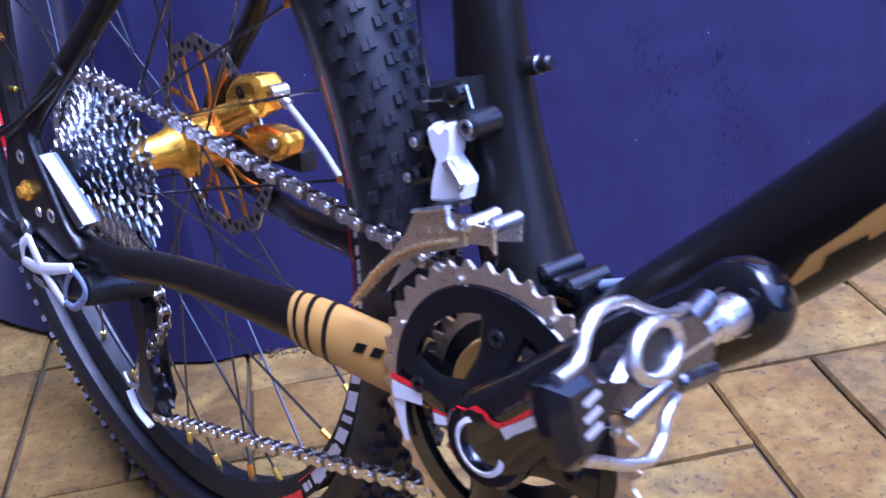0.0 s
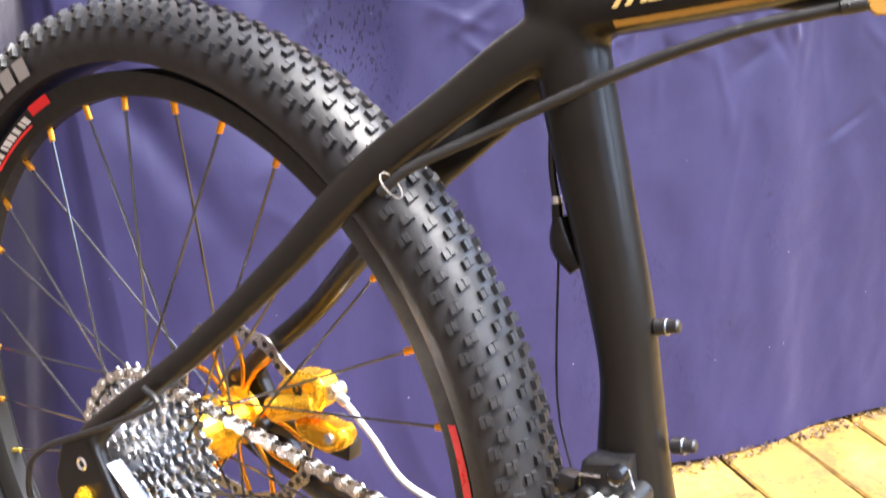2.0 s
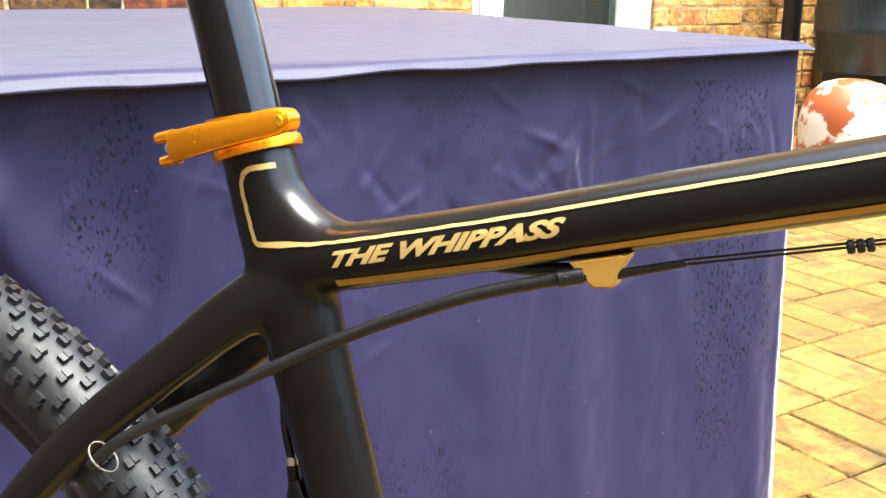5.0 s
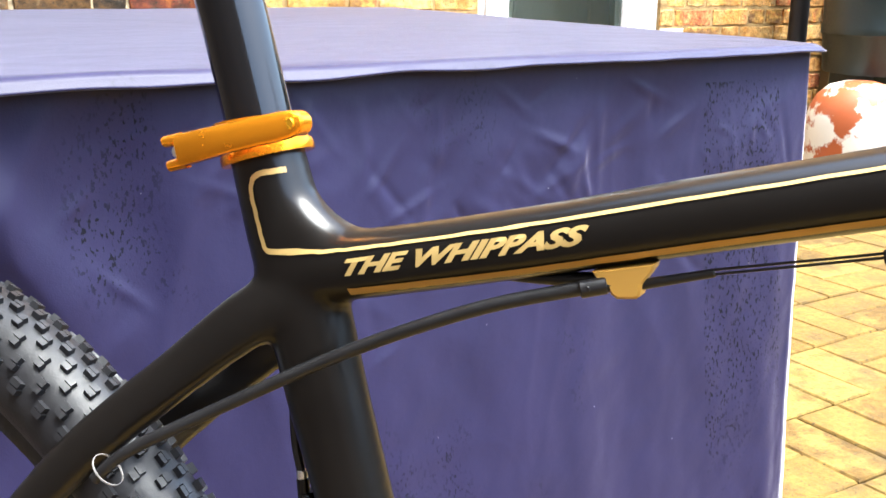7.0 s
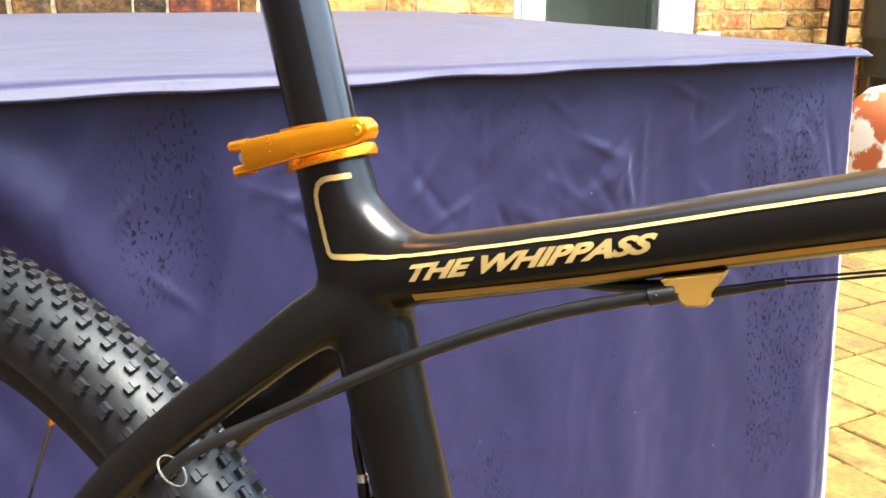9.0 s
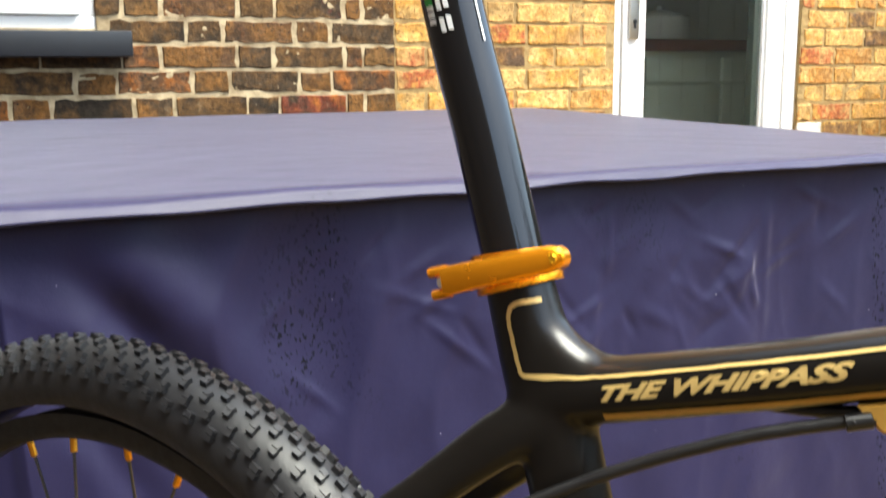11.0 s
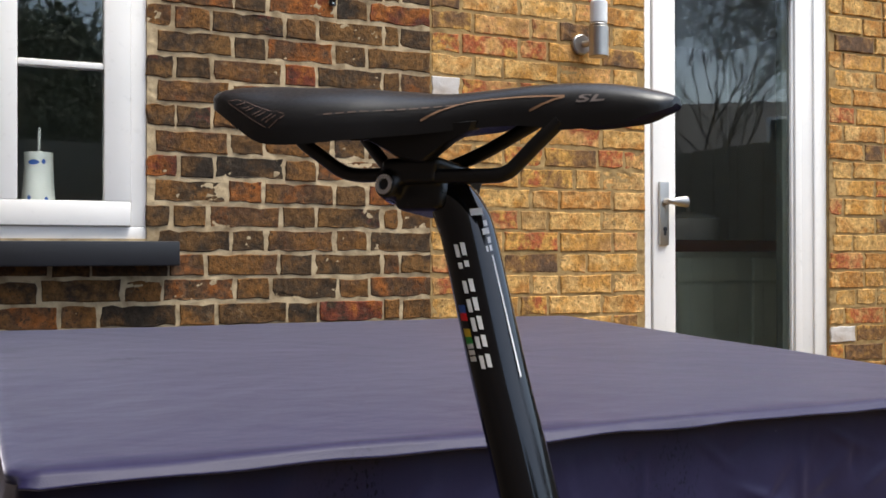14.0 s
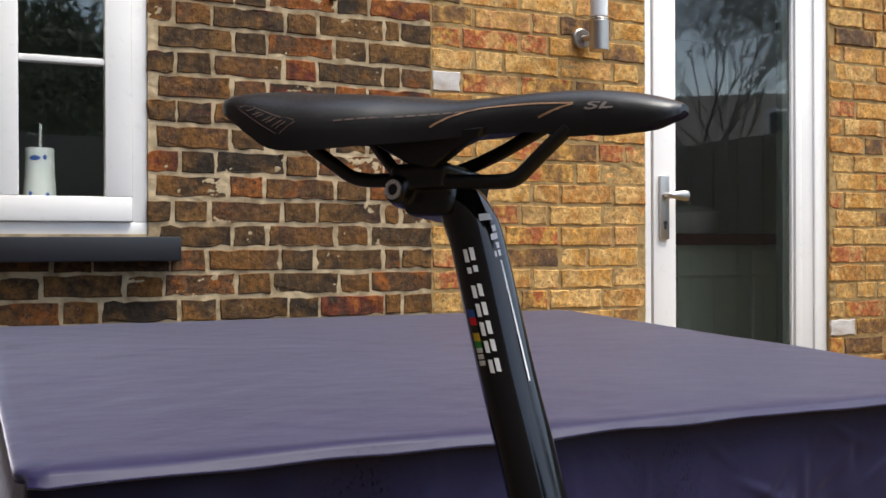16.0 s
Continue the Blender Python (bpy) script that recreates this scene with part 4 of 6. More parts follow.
# ---- front derailleur ----
fd = part("front_derailleur", slab([(0.3143, 0.0046), (0.3175, 0.0042), (0.3318, 0.0195), (0.3468, 0.035), (0.3646, 0.0465), (0.3847, 0.0555), (0.3965, 0.0605), (0.3955, 0.0679), (0.3887, 0.0665), (0.3853, 0.0701), (0.3841, 0.0751), (0.3634, 0.0678), (0.3576, 0.0564), (0.3463, 0.043), (0.3312, 0.0279), (0.322, 0.0165)][::-1], -0.053, -0.0505, 0.0006), CAGE_GOLD, bike, "gold front derailleur with white linkage")
part("cage_ridge", sweep([(0.3165, -0.0535, 0.0068, 0.0009, 0.0014), (0.333, -0.0545, 0.0262, 0.0011, 0.0018), (0.3475, -0.0548, 0.0405, 0.0011, 0.0018), (0.366, -0.0545, 0.0522, 0.0011, 0.0018), (0.388, -0.054, 0.0612, 0.001, 0.0016)], 8, 5), CAGE_GOLD, fd)
part("cage_rim", join(sweep([(0.3628, -0.052, 0.0683, 0.0012, 0.0026), (0.3735, -0.052, 0.0718, 0.0012, 0.0026), (0.3845, -0.052, 0.0757, 0.0012, 0.0026)], 8, 3), sweep([(0.3845, -0.0525, 0.0752, 0.0009, 0.0018), (0.3856, -0.0525, 0.0702, 0.0009, 0.0018), (0.3888, -0.0525, 0.0668, 0.0009, 0.0018), (0.3955, -0.0525, 0.0682, 0.0009, 0.0018)], 8, 4)), STEEL, fd, "bright cage edge")
part("inner_cage", slab([(0.318, 0.004), (0.345, 0.03), (0.37, 0.05), (0.41, 0.06), (0.41, 0.07), (0.36, 0.062), (0.335, 0.033)], -0.0315, -0.03, 0.0004), STEEL, fd)
part("plate_print", join(*[slab([(0.3685 + 0.0075 * k, 0.0598 + 0.002 * k), (0.3735 + 0.0075 * k, 0.0606 + 0.002 * k), (0.374 + 0.0075 * k, 0.064 + 0.002 * k), (0.369 + 0.0075 * k, 0.0632 + 0.002 * k)], -0.0534, -0.0529, 0.0001) for k in range(2)]), BRONZE, fd)
part("cage_bridge", join(rod((0.3955, -0.0535, 0.0695), (0.3995, -0.034, 0.0722), 0.0034, 14, edge=0.4), rod((0.4105, -0.0535, 0.0728), (0.4115, -0.034, 0.0735), 0.0034, 14, edge=0.4)), STEEL, fd, "bright cage bridge")
part("cage_tail", slab([(0.396, 0.0615), (0.4095, 0.064), (0.413, 0.0605), (0.4125, 0.072), (0.4105, 0.0752), (0.4055, 0.072), (0.3985, 0.0715)], -0.0525, -0.0505, 0.0005), CAGE_GOLD, fd)
part("linkage", slab([(0.3555, 0.1033), (0.3595, 0.1062), (0.3643, 0.1042), (0.368, 0.1078), (0.3715, 0.1076), (0.3722, 0.0991), (0.3717, 0.0922), (0.3748, 0.0884), (0.3808, 0.0813), (0.379, 0.0735), (0.3687, 0.0695), (0.3578, 0.0675), (0.3588, 0.0763), (0.3607, 0.0891), (0.3575, 0.0954)], -0.037, -0.026, 0.0022), WHITE, fd, "white linkage arm")
part("link_arm", slab([(0.3687, 0.09), (0.3731, 0.0925), (0.382, 0.0827), (0.3801, 0.0782)], -0.0405, -0.0372, 0.0008), STEEL, fd)
part("link_foot", slab([(0.36, 0.0672), (0.379, 0.0728), (0.3795, 0.0708), (0.3605, 0.0655)], -0.0385, -0.03, 0.0006), DARKSTEEL, fd)
part("derailleur_clamp", slab([(0.3467, 0.1135), (0.3472, 0.1195), (0.3509, 0.1226), (0.3724, 0.1277), (0.3767, 0.1062), (0.3484, 0.0987)][::-1], -0.029, -0.012, 0.003), BLACK, fd, "black clamp")
part("pivot_housing", join(rod((0.3785, -0.035, 0.1075), (0.3785, -0.014, 0.1075), 0.0066, 18, edge=0.3), rod((0.3545, -0.035, 0.1035), (0.3545, -0.014, 0.1035), 0.0055, 16, edge=0.3)), BLACK, fd)
# Thin steel lines along the clamp's face and side.
part("clamp_band", sweep([(0.3475, -0.0295, 0.113, 0.0007, 0.0007), (0.3595, -0.0298, 0.1158, 0.0007, 0.0007)], 6, 2), STEEL, fd)
part("side_band", sweep([(0.3745, -0.0298, 0.1255, 0.0006, 0.0006), (0.379, -0.03, 0.1155, 0.0006, 0.0006)], 6, 2), STEEL, fd)
part("clamp_bolt", turned([(0.0005, -0.0365), (0.003, -0.036), (0.0052, -0.034), (0.0056, -0.028), (0.0005, -0.028)], 18, (0.3695, 0.1205)), GLOSS, fd)
part("pivot_ring", turned([(0.0026, -0.0352), (0.0042, -0.0352), (0.0042, -0.036), (0.0026, -0.036)], 18, (0.3795, 0.1075)), STEEL, fd)
part("pivot", join(rod((0.343, -0.032, 0.093), (0.343, -0.012, 0.093), 0.005, 14, edge=0.3), rod((0.338, -0.03, 0.074), (0.338, -0.012, 0.074), 0.005, 14, edge=0.3), block((0.339, -0.025, 0.073), (0.347, -0.016, 0.096), 0.003), block((0.333, -0.024, 0.0955), (0.3435, -0.014, 0.107), 0.002)), BLACK, fd)
for p in ((0.343, 0.093), (0.338, 0.074)):
    part("pin", rod((p[0], -0.0335, p[1]), (p[0], -0.0315, p[1]), 0.0026, 10), STEEL, fd)

# ---- rear derailleur ----
rd = part("rear_derailleur", join(
    sweep([(-0.036, -0.072, -0.04, 0.011, 0.008), (-0.022, -0.076, -0.052, 0.0145, 0.008), (0.005, -0.079, -0.058, 0.0175, 0.007), (0.035, -0.079, -0.059, 0.015, 0.007), (0.062, -0.074, -0.057, 0.012, 0.009)], 14, 5, power=0.75),
    rod((-0.012, -0.078, -0.032), (-0.012, -0.062, -0.032), 0.0115, 20),
    rod((0.067, -0.082, -0.058), (0.0655, -0.03, -0.0685), 0.0112, 22)), BLACK, bike, "black rear derailleur with a white crossed plate")
part("mount_bolt", turned([(0.002, -0.0835), (0.0065, -0.0835), (0.007, -0.0815), (0.007, -0.076), (0.002, -0.076)], 16, (-0.012, -0.032)), STEEL, rd)
part("crossed_plate", join(
    sweep([(0.003, -0.0875, -0.035, 0.0042, 0.0016), (0.014, -0.0885, -0.046, 0.0046, 0.0016), (0.028, -0.0885, -0.06, 0.0046, 0.0016), (0.043, -0.0865, -0.0745, 0.0036, 0.0016)], 12, 5, power=0.7),
    sweep([(-0.016, -0.0865, -0.0585, 0.0042, 0.0016), (0.008, -0.0885, -0.056, 0.0048, 0.0016), (0.032, -0.0885, -0.0505, 0.0046, 0.0016), (0.064, -0.0865, -0.0405, 0.0034, 0.0016)], 12, 5, power=0.7),
    sweep([(-0.016, -0.087, -0.0585, 0.0036, 0.0015), (-0.01, -0.088, -0.045, 0.0036, 0.0015), (0.003, -0.0875, -0.035, 0.0036, 0.0015)], 12, 4, power=0.7)), WHITE, rd, "white crossed plate")
part("grey_loop", sweep([(0.043, -0.086, -0.073, 0.003, 0.0014), (0.058, -0.086, -0.0725, 0.003, 0.0014), (0.074, -0.0855, -0.06, 0.003, 0.0014), (0.076, -0.0855, -0.05, 0.003, 0.0014), (0.064, -0.086, -0.0435, 0.003, 0.0014), (0.052, -0.086, -0.055, 0.0018, 0.0014), (0.044, -0.086, -0.071, 0.0018, 0.0014)], 10, 5), GREYBLUE, rd, "grey printed loop")
part("small_print", join(*[slab([(-0.004 + 0.008 * k, -0.071 - 0.001 * k), (0.002 + 0.008 * k, -0.072 - 0.001 * k), (0.003 + 0.008 * k, -0.067 - 0.001 * k), (-0.003 + 0.008 * k, -0.066 - 0.001 * k)], -0.0868, -0.0855, 0.0002) for k in range(2)]), GREYPRINT, rd)
GP, TP = (0.0575, -0.089), (0.0525, -0.165)
for y in (-0.0405, -0.0225):
    part("cage_plate", slab([(0.048, -0.08), (0.06, -0.075), (0.068, -0.084), (0.067, -0.1), (0.061, -0.125), (0.062, -0.15), (0.066, -0.166), (0.06, -0.178), (0.047, -0.179), (0.04, -0.169), (0.046, -0.155), (0.052, -0.125), (0.049, -0.1)], y - 0.0008, y + 0.0008, 0.0004), BLACK, rd, "black cage plate")
part("cage_edge", sweep([(0.031, -0.0425, -0.168, 0.0018, 0.003), (0.04, -0.0425, -0.1815, 0.002, 0.003), (0.058, -0.0425, -0.189, 0.0018, 0.003)], 10, 5), WHITE, rd, "bright cage edge")
part("cage_pin", sweep([(0.03, -0.044, -0.152, 0.0018, 0.0022), (0.037, -0.044, -0.16, 0.0022, 0.0022), (0.048, -0.044, -0.157, 0.0018, 0.0022)], 10, 5), STEEL, rd)
for c in (GP, TP):
    part("pulley", join(toothed(11, 0.0215, 0.006, -0.0315, 0.003, 0.003, c), turned([(0.002, -0.0385), (0.007, -0.0385), (0.007, -0.0245), (0.002, -0.0245)], 14, c)), PLASTIC, rd)

# ---- chain ----
LINKP = 0.0127


def chain_line():
    """Closed path round the sprocket, ring and pulleys: circles as (centre, radius, +1 clockwise, y)."""
    C = [((0, 0), 0.0728 * 34 / 36, 1, -0.021), (BB, 0.0545, 1, -0.0385), (TP, 0.0222, 1, -0.0315), (GP, 0.0222, -1, -0.0315)]
    tang = []
    for i in range(4):
        (a, ra, sa), (b, rb, sb) = C[i][:3], C[(i + 1) % 4][:3]
        D = np.array(b) - np.array(a)
        L = np.linalg.norm(D)
        ang = math.atan2(D[1], D[0]) + math.acos((sa * ra - sb * rb) / L)
        n = np.array((math.cos(ang), math.sin(ang)))
        tang.append((np.array(a) + sa * ra * n, np.array(b) + sb * rb * n))
    pts = []
    for i in range(4):
        (c, r, s, y) = C[i]
        p_in, p_out = tang[i - 1][1], tang[i][0]
        a0, a1 = math.atan2(*(p_in - c)[::-1]), math.atan2(*(p_out - c)[::-1])
        d = (a0 - a1) % (2 * math.pi) if s > 0 else -((a1 - a0) % (2 * math.pi))
        m = max(4, int(abs(d) * r / 0.002))
        pts += [(c[0] + r * math.cos(a0 - d * k / m), y, c[1] + r * math.sin(a0 - d * k / m)) for k in range(m + 1)]
        y2 = C[(i + 1) % 4][3]
        q = tang[i][1]
        m = max(4, int(np.linalg.norm(q - p_out) / 0.004))
        pts += [(*(p_out * (1 - k / m) + q * k / m)[:1], y + (y2 - y) * k / m, (p_out * (1 - k / m) + q * k / m)[1]) for k in range(1, m)]
    return [Vector(p) for p in pts]


CP = chain_line()
CP.append(CP[0])
cum = [0.0]
for p, q in zip(CP, CP[1:]):
    cum.append(cum[-1] + (q - p).length)
NL = 2 * round(cum[-1] / LINKP / 2)


def chain_at(s):
    s %= cum[-1]
    i = int(np.searchsorted(cum, s, side="right")) - 1
    i = min(i, len(CP) - 2)
    t = (s - cum[i]) / max(cum[i + 1] - cum[i], 1e-9)
    return CP[i].lerp(CP[i + 1], t)


def link_geo(outer):
    """Two waisted plates and two rollers or pins; x along the chain."""
    ys = ((-0.0037, -0.0027), (0.0027, 0.0037)) if outer else ((-0.0026, -0.0017), (0.0017, 0.0026))
    top = [(-0.00635 + 0.0043 * math.cos(radians(a)), 0.0043 * math.sin(radians(a))) for a in (150, 120, 90, 60)] + [(0.0, 0.0027)]
    top += [(-x, z) for x, z in top[-2::-1]]
    shape = [(-0.01065, 0.0)] + top + [(0.01065, 0.0)] + [(x, -z) for x, z in top[::-1]]
    out = [slab(shape, y0, y1, 0.0003) for y0, y1 in ys]
    for x in (-0.00635, 0.00635):
        out.append(rod((x, ys[0][0] - (0.0007 if outer else 0), 0), (x, ys[1][1] + (0.0007 if outer else 0), 0), 0.0018 if outer else 0.0037, 10))
    return join(*out)


first = part("chain", moved(link_geo(True), Matrix.Identity(4)), NICKEL, bike, "bright nickel chain")
inner_me = mesh_ob("chain_link", *link_geo(False), LINK_DARK, first)
link_me = {0: first.data, 1: inner_me.data}
for i in range(NL):
    p, q = chain_at(i * cum[-1] / NL), chain_at((i + 1) * cum[-1] / NL)
    x = (q - p).normalized()
    z = Vector((0, 1, 0)).cross(x).normalized() * -1
    y = z.cross(x)
    m = Matrix.Translation((p + q) / 2) @ Matrix((x, y, z)).transposed().to_4x4()
    if i == 0:
        first.data.transform(m)
        outer_me = first.data.copy()
        outer_me.transform(m.inverted())
        link_me[0] = outer_me
    elif i == 1:
        inner_me.matrix_basis = m
    else:
        o = new("chain_link", link_me[i % 2])
        o.parent = first
        o.matrix_basis = m

# ---- hoses and cables ----
part("rear_hose", sweep([(0.224, -0.05, 0.249, 0.003, 0.003), (0.24, -0.046, 0.2645, 0.003, 0.003), (0.28, -0.034, 0.2885, 0.003, 0.003), (0.34, -0.024, 0.3225, 0.003, 0.003), (0.394, -0.02, 0.3475, 0.003, 0.003), (0.43, -0.016, 0.3595, 0.003, 0.003), (0.455, -0.013, 0.366, 0.003, 0.003)], 12, 6), PLASTIC, bike, "black cable housing under the top tube")
part("front_hose", sweep([(0.396, -0.003, 0.3595, 0.0007, 0.0007), (0.41, -0.004, 0.361, 0.002, 0.002), (0.43, -0.004, 0.363, 0.003, 0.003), (0.455, -0.006, 0.3665, 0.003, 0.003)], 10, 5), PLASTIC, bike)
part("hose_ferrule", join(rod((0.439, -0.0178, 0.362), (0.449, -0.015, 0.3648), 0.0036, 12), rod((0.4425, -0.0205, 0.3632), (0.4425, -0.017, 0.3632), 0.0012, 8)), BLACK, bike)
part("cable_stop", slab([(0.4425, 0.3695), (0.467, 0.3755), (0.4665, 0.3732), (0.4628, 0.367), (0.4622, 0.3618), (0.4608, 0.3608), (0.4535, 0.3598), (0.451, 0.3613), (0.4492, 0.364), (0.4438, 0.3678)], -0.0165, -0.004, 0.0012), PAINT_GOLD, bike, "gold painted cable stop")
part("cable_end", rod((0.462, -0.012, 0.3662), (0.4892, -0.012, 0.3742), 0.0022, 12, 0.0017), BLACK, bike)
for za, zb in ((0.375, 0.431), (0.3732, 0.4302)):
    part("inner_cable", rod((0.4875, -0.012, za), (0.735, -0.012, zb), 0.0006, 6), BLACK, bike)
part("rubber_donut", join(*[rod((0.5464 + 0.0033 * k, -0.012, 0.3869 + 0.00075 * k), (0.5493 + 0.0033 * k, -0.012, 0.38756 + 0.00075 * k), 0.0028, 14, edge=0.35) for k in range(3)]), PLASTIC, bike, "black rubber cable donuts")
tie = Matrix.Translation((0.229, -0.047, 0.2535)) @ Vector((0.7, 0.17, 0.69)).to_track_quat("Y", "Z").to_matrix().to_4x4()
part("zip_tie", moved(turned([(0.0084, -0.0004), (0.0087, -0.0004), (0.0087, 0.0004), (0.0084, 0.0004)], 24), tie), GREYPRINT, bike, "white cable tie")
part("cable_guide", join(sweep([(0.309, 0, 0.243, 0.004, 0.006), (0.313, 0, 0.228, 0.0085, 0.008), (0.323, 0, 0.216, 0.006, 0.007)], 12, 4), rod((0.307, -0.002, 0.25), (0.309, -0.002, 0.236), 0.0032, 10)), CARBON, bike)
part("cable_ferrule", rod((0.307, -0.002, 0.249), (0.3065, -0.002, 0.254), 0.0028, 10), STEEL, bike)
part("shift_cable", sweep([(0.301, 0.006, 0.345, 0.0022, 0.0022), (0.2985, 0.002, 0.3, 0.0022, 0.0022), (0.302, -0.002, 0.27, 0.0022, 0.0022), (0.307, -0.002, 0.25, 0.0022, 0.0022)], 8, 5), PLASTIC, bike)
part("thin_cable", sweep([(0.31, -0.002, 0.23, 0.0008, 0.0008), (0.3185, -0.003, 0.14, 0.0008, 0.0008), (0.338, -0.012, 0.098, 0.0008, 0.0008)], 6, 4), BLACK, bike)
part("down_tube_hose", sweep([(0.415, 0.004, 0.028, 0.003, 0.003), (0.438, 0.002, 0.0365, 0.003, 0.003), (0.462, 0, 0.0485, 0.003, 0.003), (0.484, 0, 0.0675, 0.003, 0.003), (0.505, 0, 0.0905, 0.003, 0.003), (0.56, 0, 0.151, 0.003, 0.003), (0.65, 0, 0.246, 0.003, 0.003)], 10, 5), GREYBLUE, bike, "grey cable housing along the down tube")
part("hose_clip", join(rod((0.463, -0.008, 0.05), (0.463, 0.008, 0.05), 0.0065, 12), block((0.457, -0.006, 0.038), (0.469, 0.006, 0.052), 0.002)), BLACK, bike)
part("tail_cable", sweep([(0.06, -0.0755, 0.095, 0.0022, 0.0022), (0.0745, -0.0800, 0.0885, 0.0022, 0.0022), (0.0191, -0.0840, 0.0551, 0.0022, 0.0022), (-0.0204, -0.0880, 0.0339, 0.0022, 0.0022), (-0.0395, -0.0900, 0.0186, 0.0022, 0.0022), (-0.0470, -0.0900, 0.0049, 0.0022, 0.0022), (-0.0519, -0.0870, -0.0190, 0.0022, 0.0022), (-0.0409, -0.0830, -0.0339, 0.0022, 0.0022), (-0.0227, -0.0800, -0.0355, 0.0022, 0.0022)], 8, 5), PLASTIC, bike, "black cable loop to the derailleur")
part("barrel_adjuster", rod((-0.035, -0.088, -0.046), (-0.012, -0.09, -0.05), 0.0075, 14), BLACK, rd)
part("barrel_tip", turned([(0.003, -0.0005), (0.0062, -0.0005), (0.0062, 0.001), (0.003, 0.001)], 14, (-0.036, -0.046)), STEEL, rd).location = (0, -0.088, 0)


# ---- the covered table ----
def cloth_material():
    """Coated navy cloth: a soft sheen, fine weave, pale dust specks, and dark mildew in streaky patches."""
    m = plain("navy_cloth", (0.0116, 0.0096, 0.041), 0.6, scale=900, bump=0.0, tint=(0.0082, 0.0068, 0.03), blotch=4.5, wear=0.45, spec=0.12, coat=0.4)
    b = m.node_tree.nodes["Principled BSDF"]
    b.inputs["Sheen Weight"].default_value, b.inputs["Sheen Roughness"].default_value = 1.0, 0.26
    b.inputs["Sheen Tint"].default_value = (0.9, 0.87, 1.0, 1)
    b.inputs["Coat IOR"].default_value, b.inputs["Coat Roughness"].default_value = 1.45, 0.47
    co = node(m, "ShaderNodeTexCoord")
    crease = node(m, "ShaderNodeTexNoise", Scale=14.0, Detail=4.0, Roughness=0.5)
    weave = node(m, "ShaderNodeTexNoise", Scale=650.0, Detail=2.0)
    speck = node(m, "ShaderNodeTexNoise", Scale=240.0, Detail=2.5, Roughness=0.6)
    patch = node(m, "ShaderNodeTexNoise", Scale=4.2, Detail=3.5, Roughness=0.6)
    dust = node(m, "ShaderNodeTexVoronoi", Scale=26.0)
    tall = node(m, "ShaderNodeMapping")
    tall.inputs["Scale"].default_value = (1, 1, 0.5)
    wide = node(m, "ShaderNodeMapping")
    wide.inputs["Scale"].default_value = (1, 1, 0.6)
    for q in (tall, wide):
        link(m, co.outputs["Object"], q.inputs["Vector"])
    for n in (crease, weave, dust):
        link(m, co.outputs["Object"], n.inputs["Vector"])
    link(m, tall.outputs[0], speck.inputs["Vector"])
    link(m, wide.outputs[0], patch.inputs["Vector"])
    b1 = node(m, "ShaderNodeBump", Strength=0.3, Distance=0.006)
    b2 = node(m, "ShaderNodeBump", Strength=0.25, Distance=0.0006)
    link(m, crease.outputs["Fac"], b1.inputs["Height"])
    link(m, weave.outputs["Fac"], b2.inputs["Height"])
    link(m, b1.outputs[0], b2.inputs["Normal"])
    link(m, b2.outputs[0], b.inputs["Normal"])
    link(m, b2.outputs[0], b.inputs["Coat Normal"])
    a = node(m, "ShaderNodeMapRange", From_Min=0.56, From_Max=0.62)
    c = node(m, "ShaderNodeMapRange", From_Min=0.61, From_Max=0.72)
    link(m, speck.outputs["Fac"], a.inputs["Value"])
    xyz = node(m, "ShaderNodeSeparateXYZ")
    link(m, co.outputs["Object"], xyz.inputs[0])
    far = node(m, "ShaderNodeMath")
    far.operation = "COMPARE"
    far.inputs[1].default_value, far.inputs[2].default_value = 0.885, 0.075
    link(m, xyz.outputs["X"], far.inputs[0])
    low = node(m, "ShaderNodeMath")
    low.operation = "LESS_THAN"
    low.inputs[1].default_value = 0.68
    link(m, xyz.outputs["Z"], low.inputs[0])
    corner = node(m, "ShaderNodeMath")
    corner.operation = "MULTIPLY"
    link(m, far.outputs[0], corner.inputs[0])
    link(m, low.outputs[0], corner.inputs[1])
    damp = node(m, "ShaderNodeMath")
    damp.operation = "MULTIPLY_ADD"
    damp.inputs[1].default_value = 0.19
    link(m, corner.outputs[0], damp.inputs[0])
    link(m, patch.outputs["Fac"], damp.inputs[2])
    link(m, damp.outputs[0], c.inputs["Value"])
    mul = node(m, "ShaderNodeMath")
    mul.operation = "MULTIPLY"
    link(m, a.outputs[0], mul.inputs[0])
    link(m, c.outputs[0], mul.inputs[1])
    old = b.inputs["Base Color"].links[0].from_socket
    mx = node(m, "ShaderNodeMix")
    mx.data_type = "RGBA"
    mx.inputs[7].default_value = (0.003, 0.003, 0.007, 1)
    link(m, mul.outputs[0], mx.inputs[0])
    link(m, old, mx.inputs[6])
    sh = node(m, "ShaderNodeMapRange", To_Min=1.0, To_Max=0.2)
    link(m, mul.outputs[0], sh.inputs["Value"])
    link(m, sh.outputs[0], b.inputs["Sheen Weight"])
    ct = node(m, "ShaderNodeMapRange", To_Min=0.4, To_Max=0.08)
    link(m, mul.outputs[0], ct.inputs["Value"])
    link(m, ct.outputs[0], b.inputs["Coat Weight"])
    dm = node(m, "ShaderNodeMapRange", From_Min=0.022, From_Max=0.01)
    link(m, dust.outputs["Distance"], dm.inputs["Value"])
    mx2 = node(m, "ShaderNodeMix")
    mx2.data_type = "RGBA"
    mx2.inputs[7].default_value = (0.35, 0.34, 0.36, 1)
    link(m, dm.outputs[0], mx2.inputs[0])
    link(m, mx.outputs[2], mx2.inputs[6])
    link(m, mx2.outputs[2], b.inputs["Base Color"])
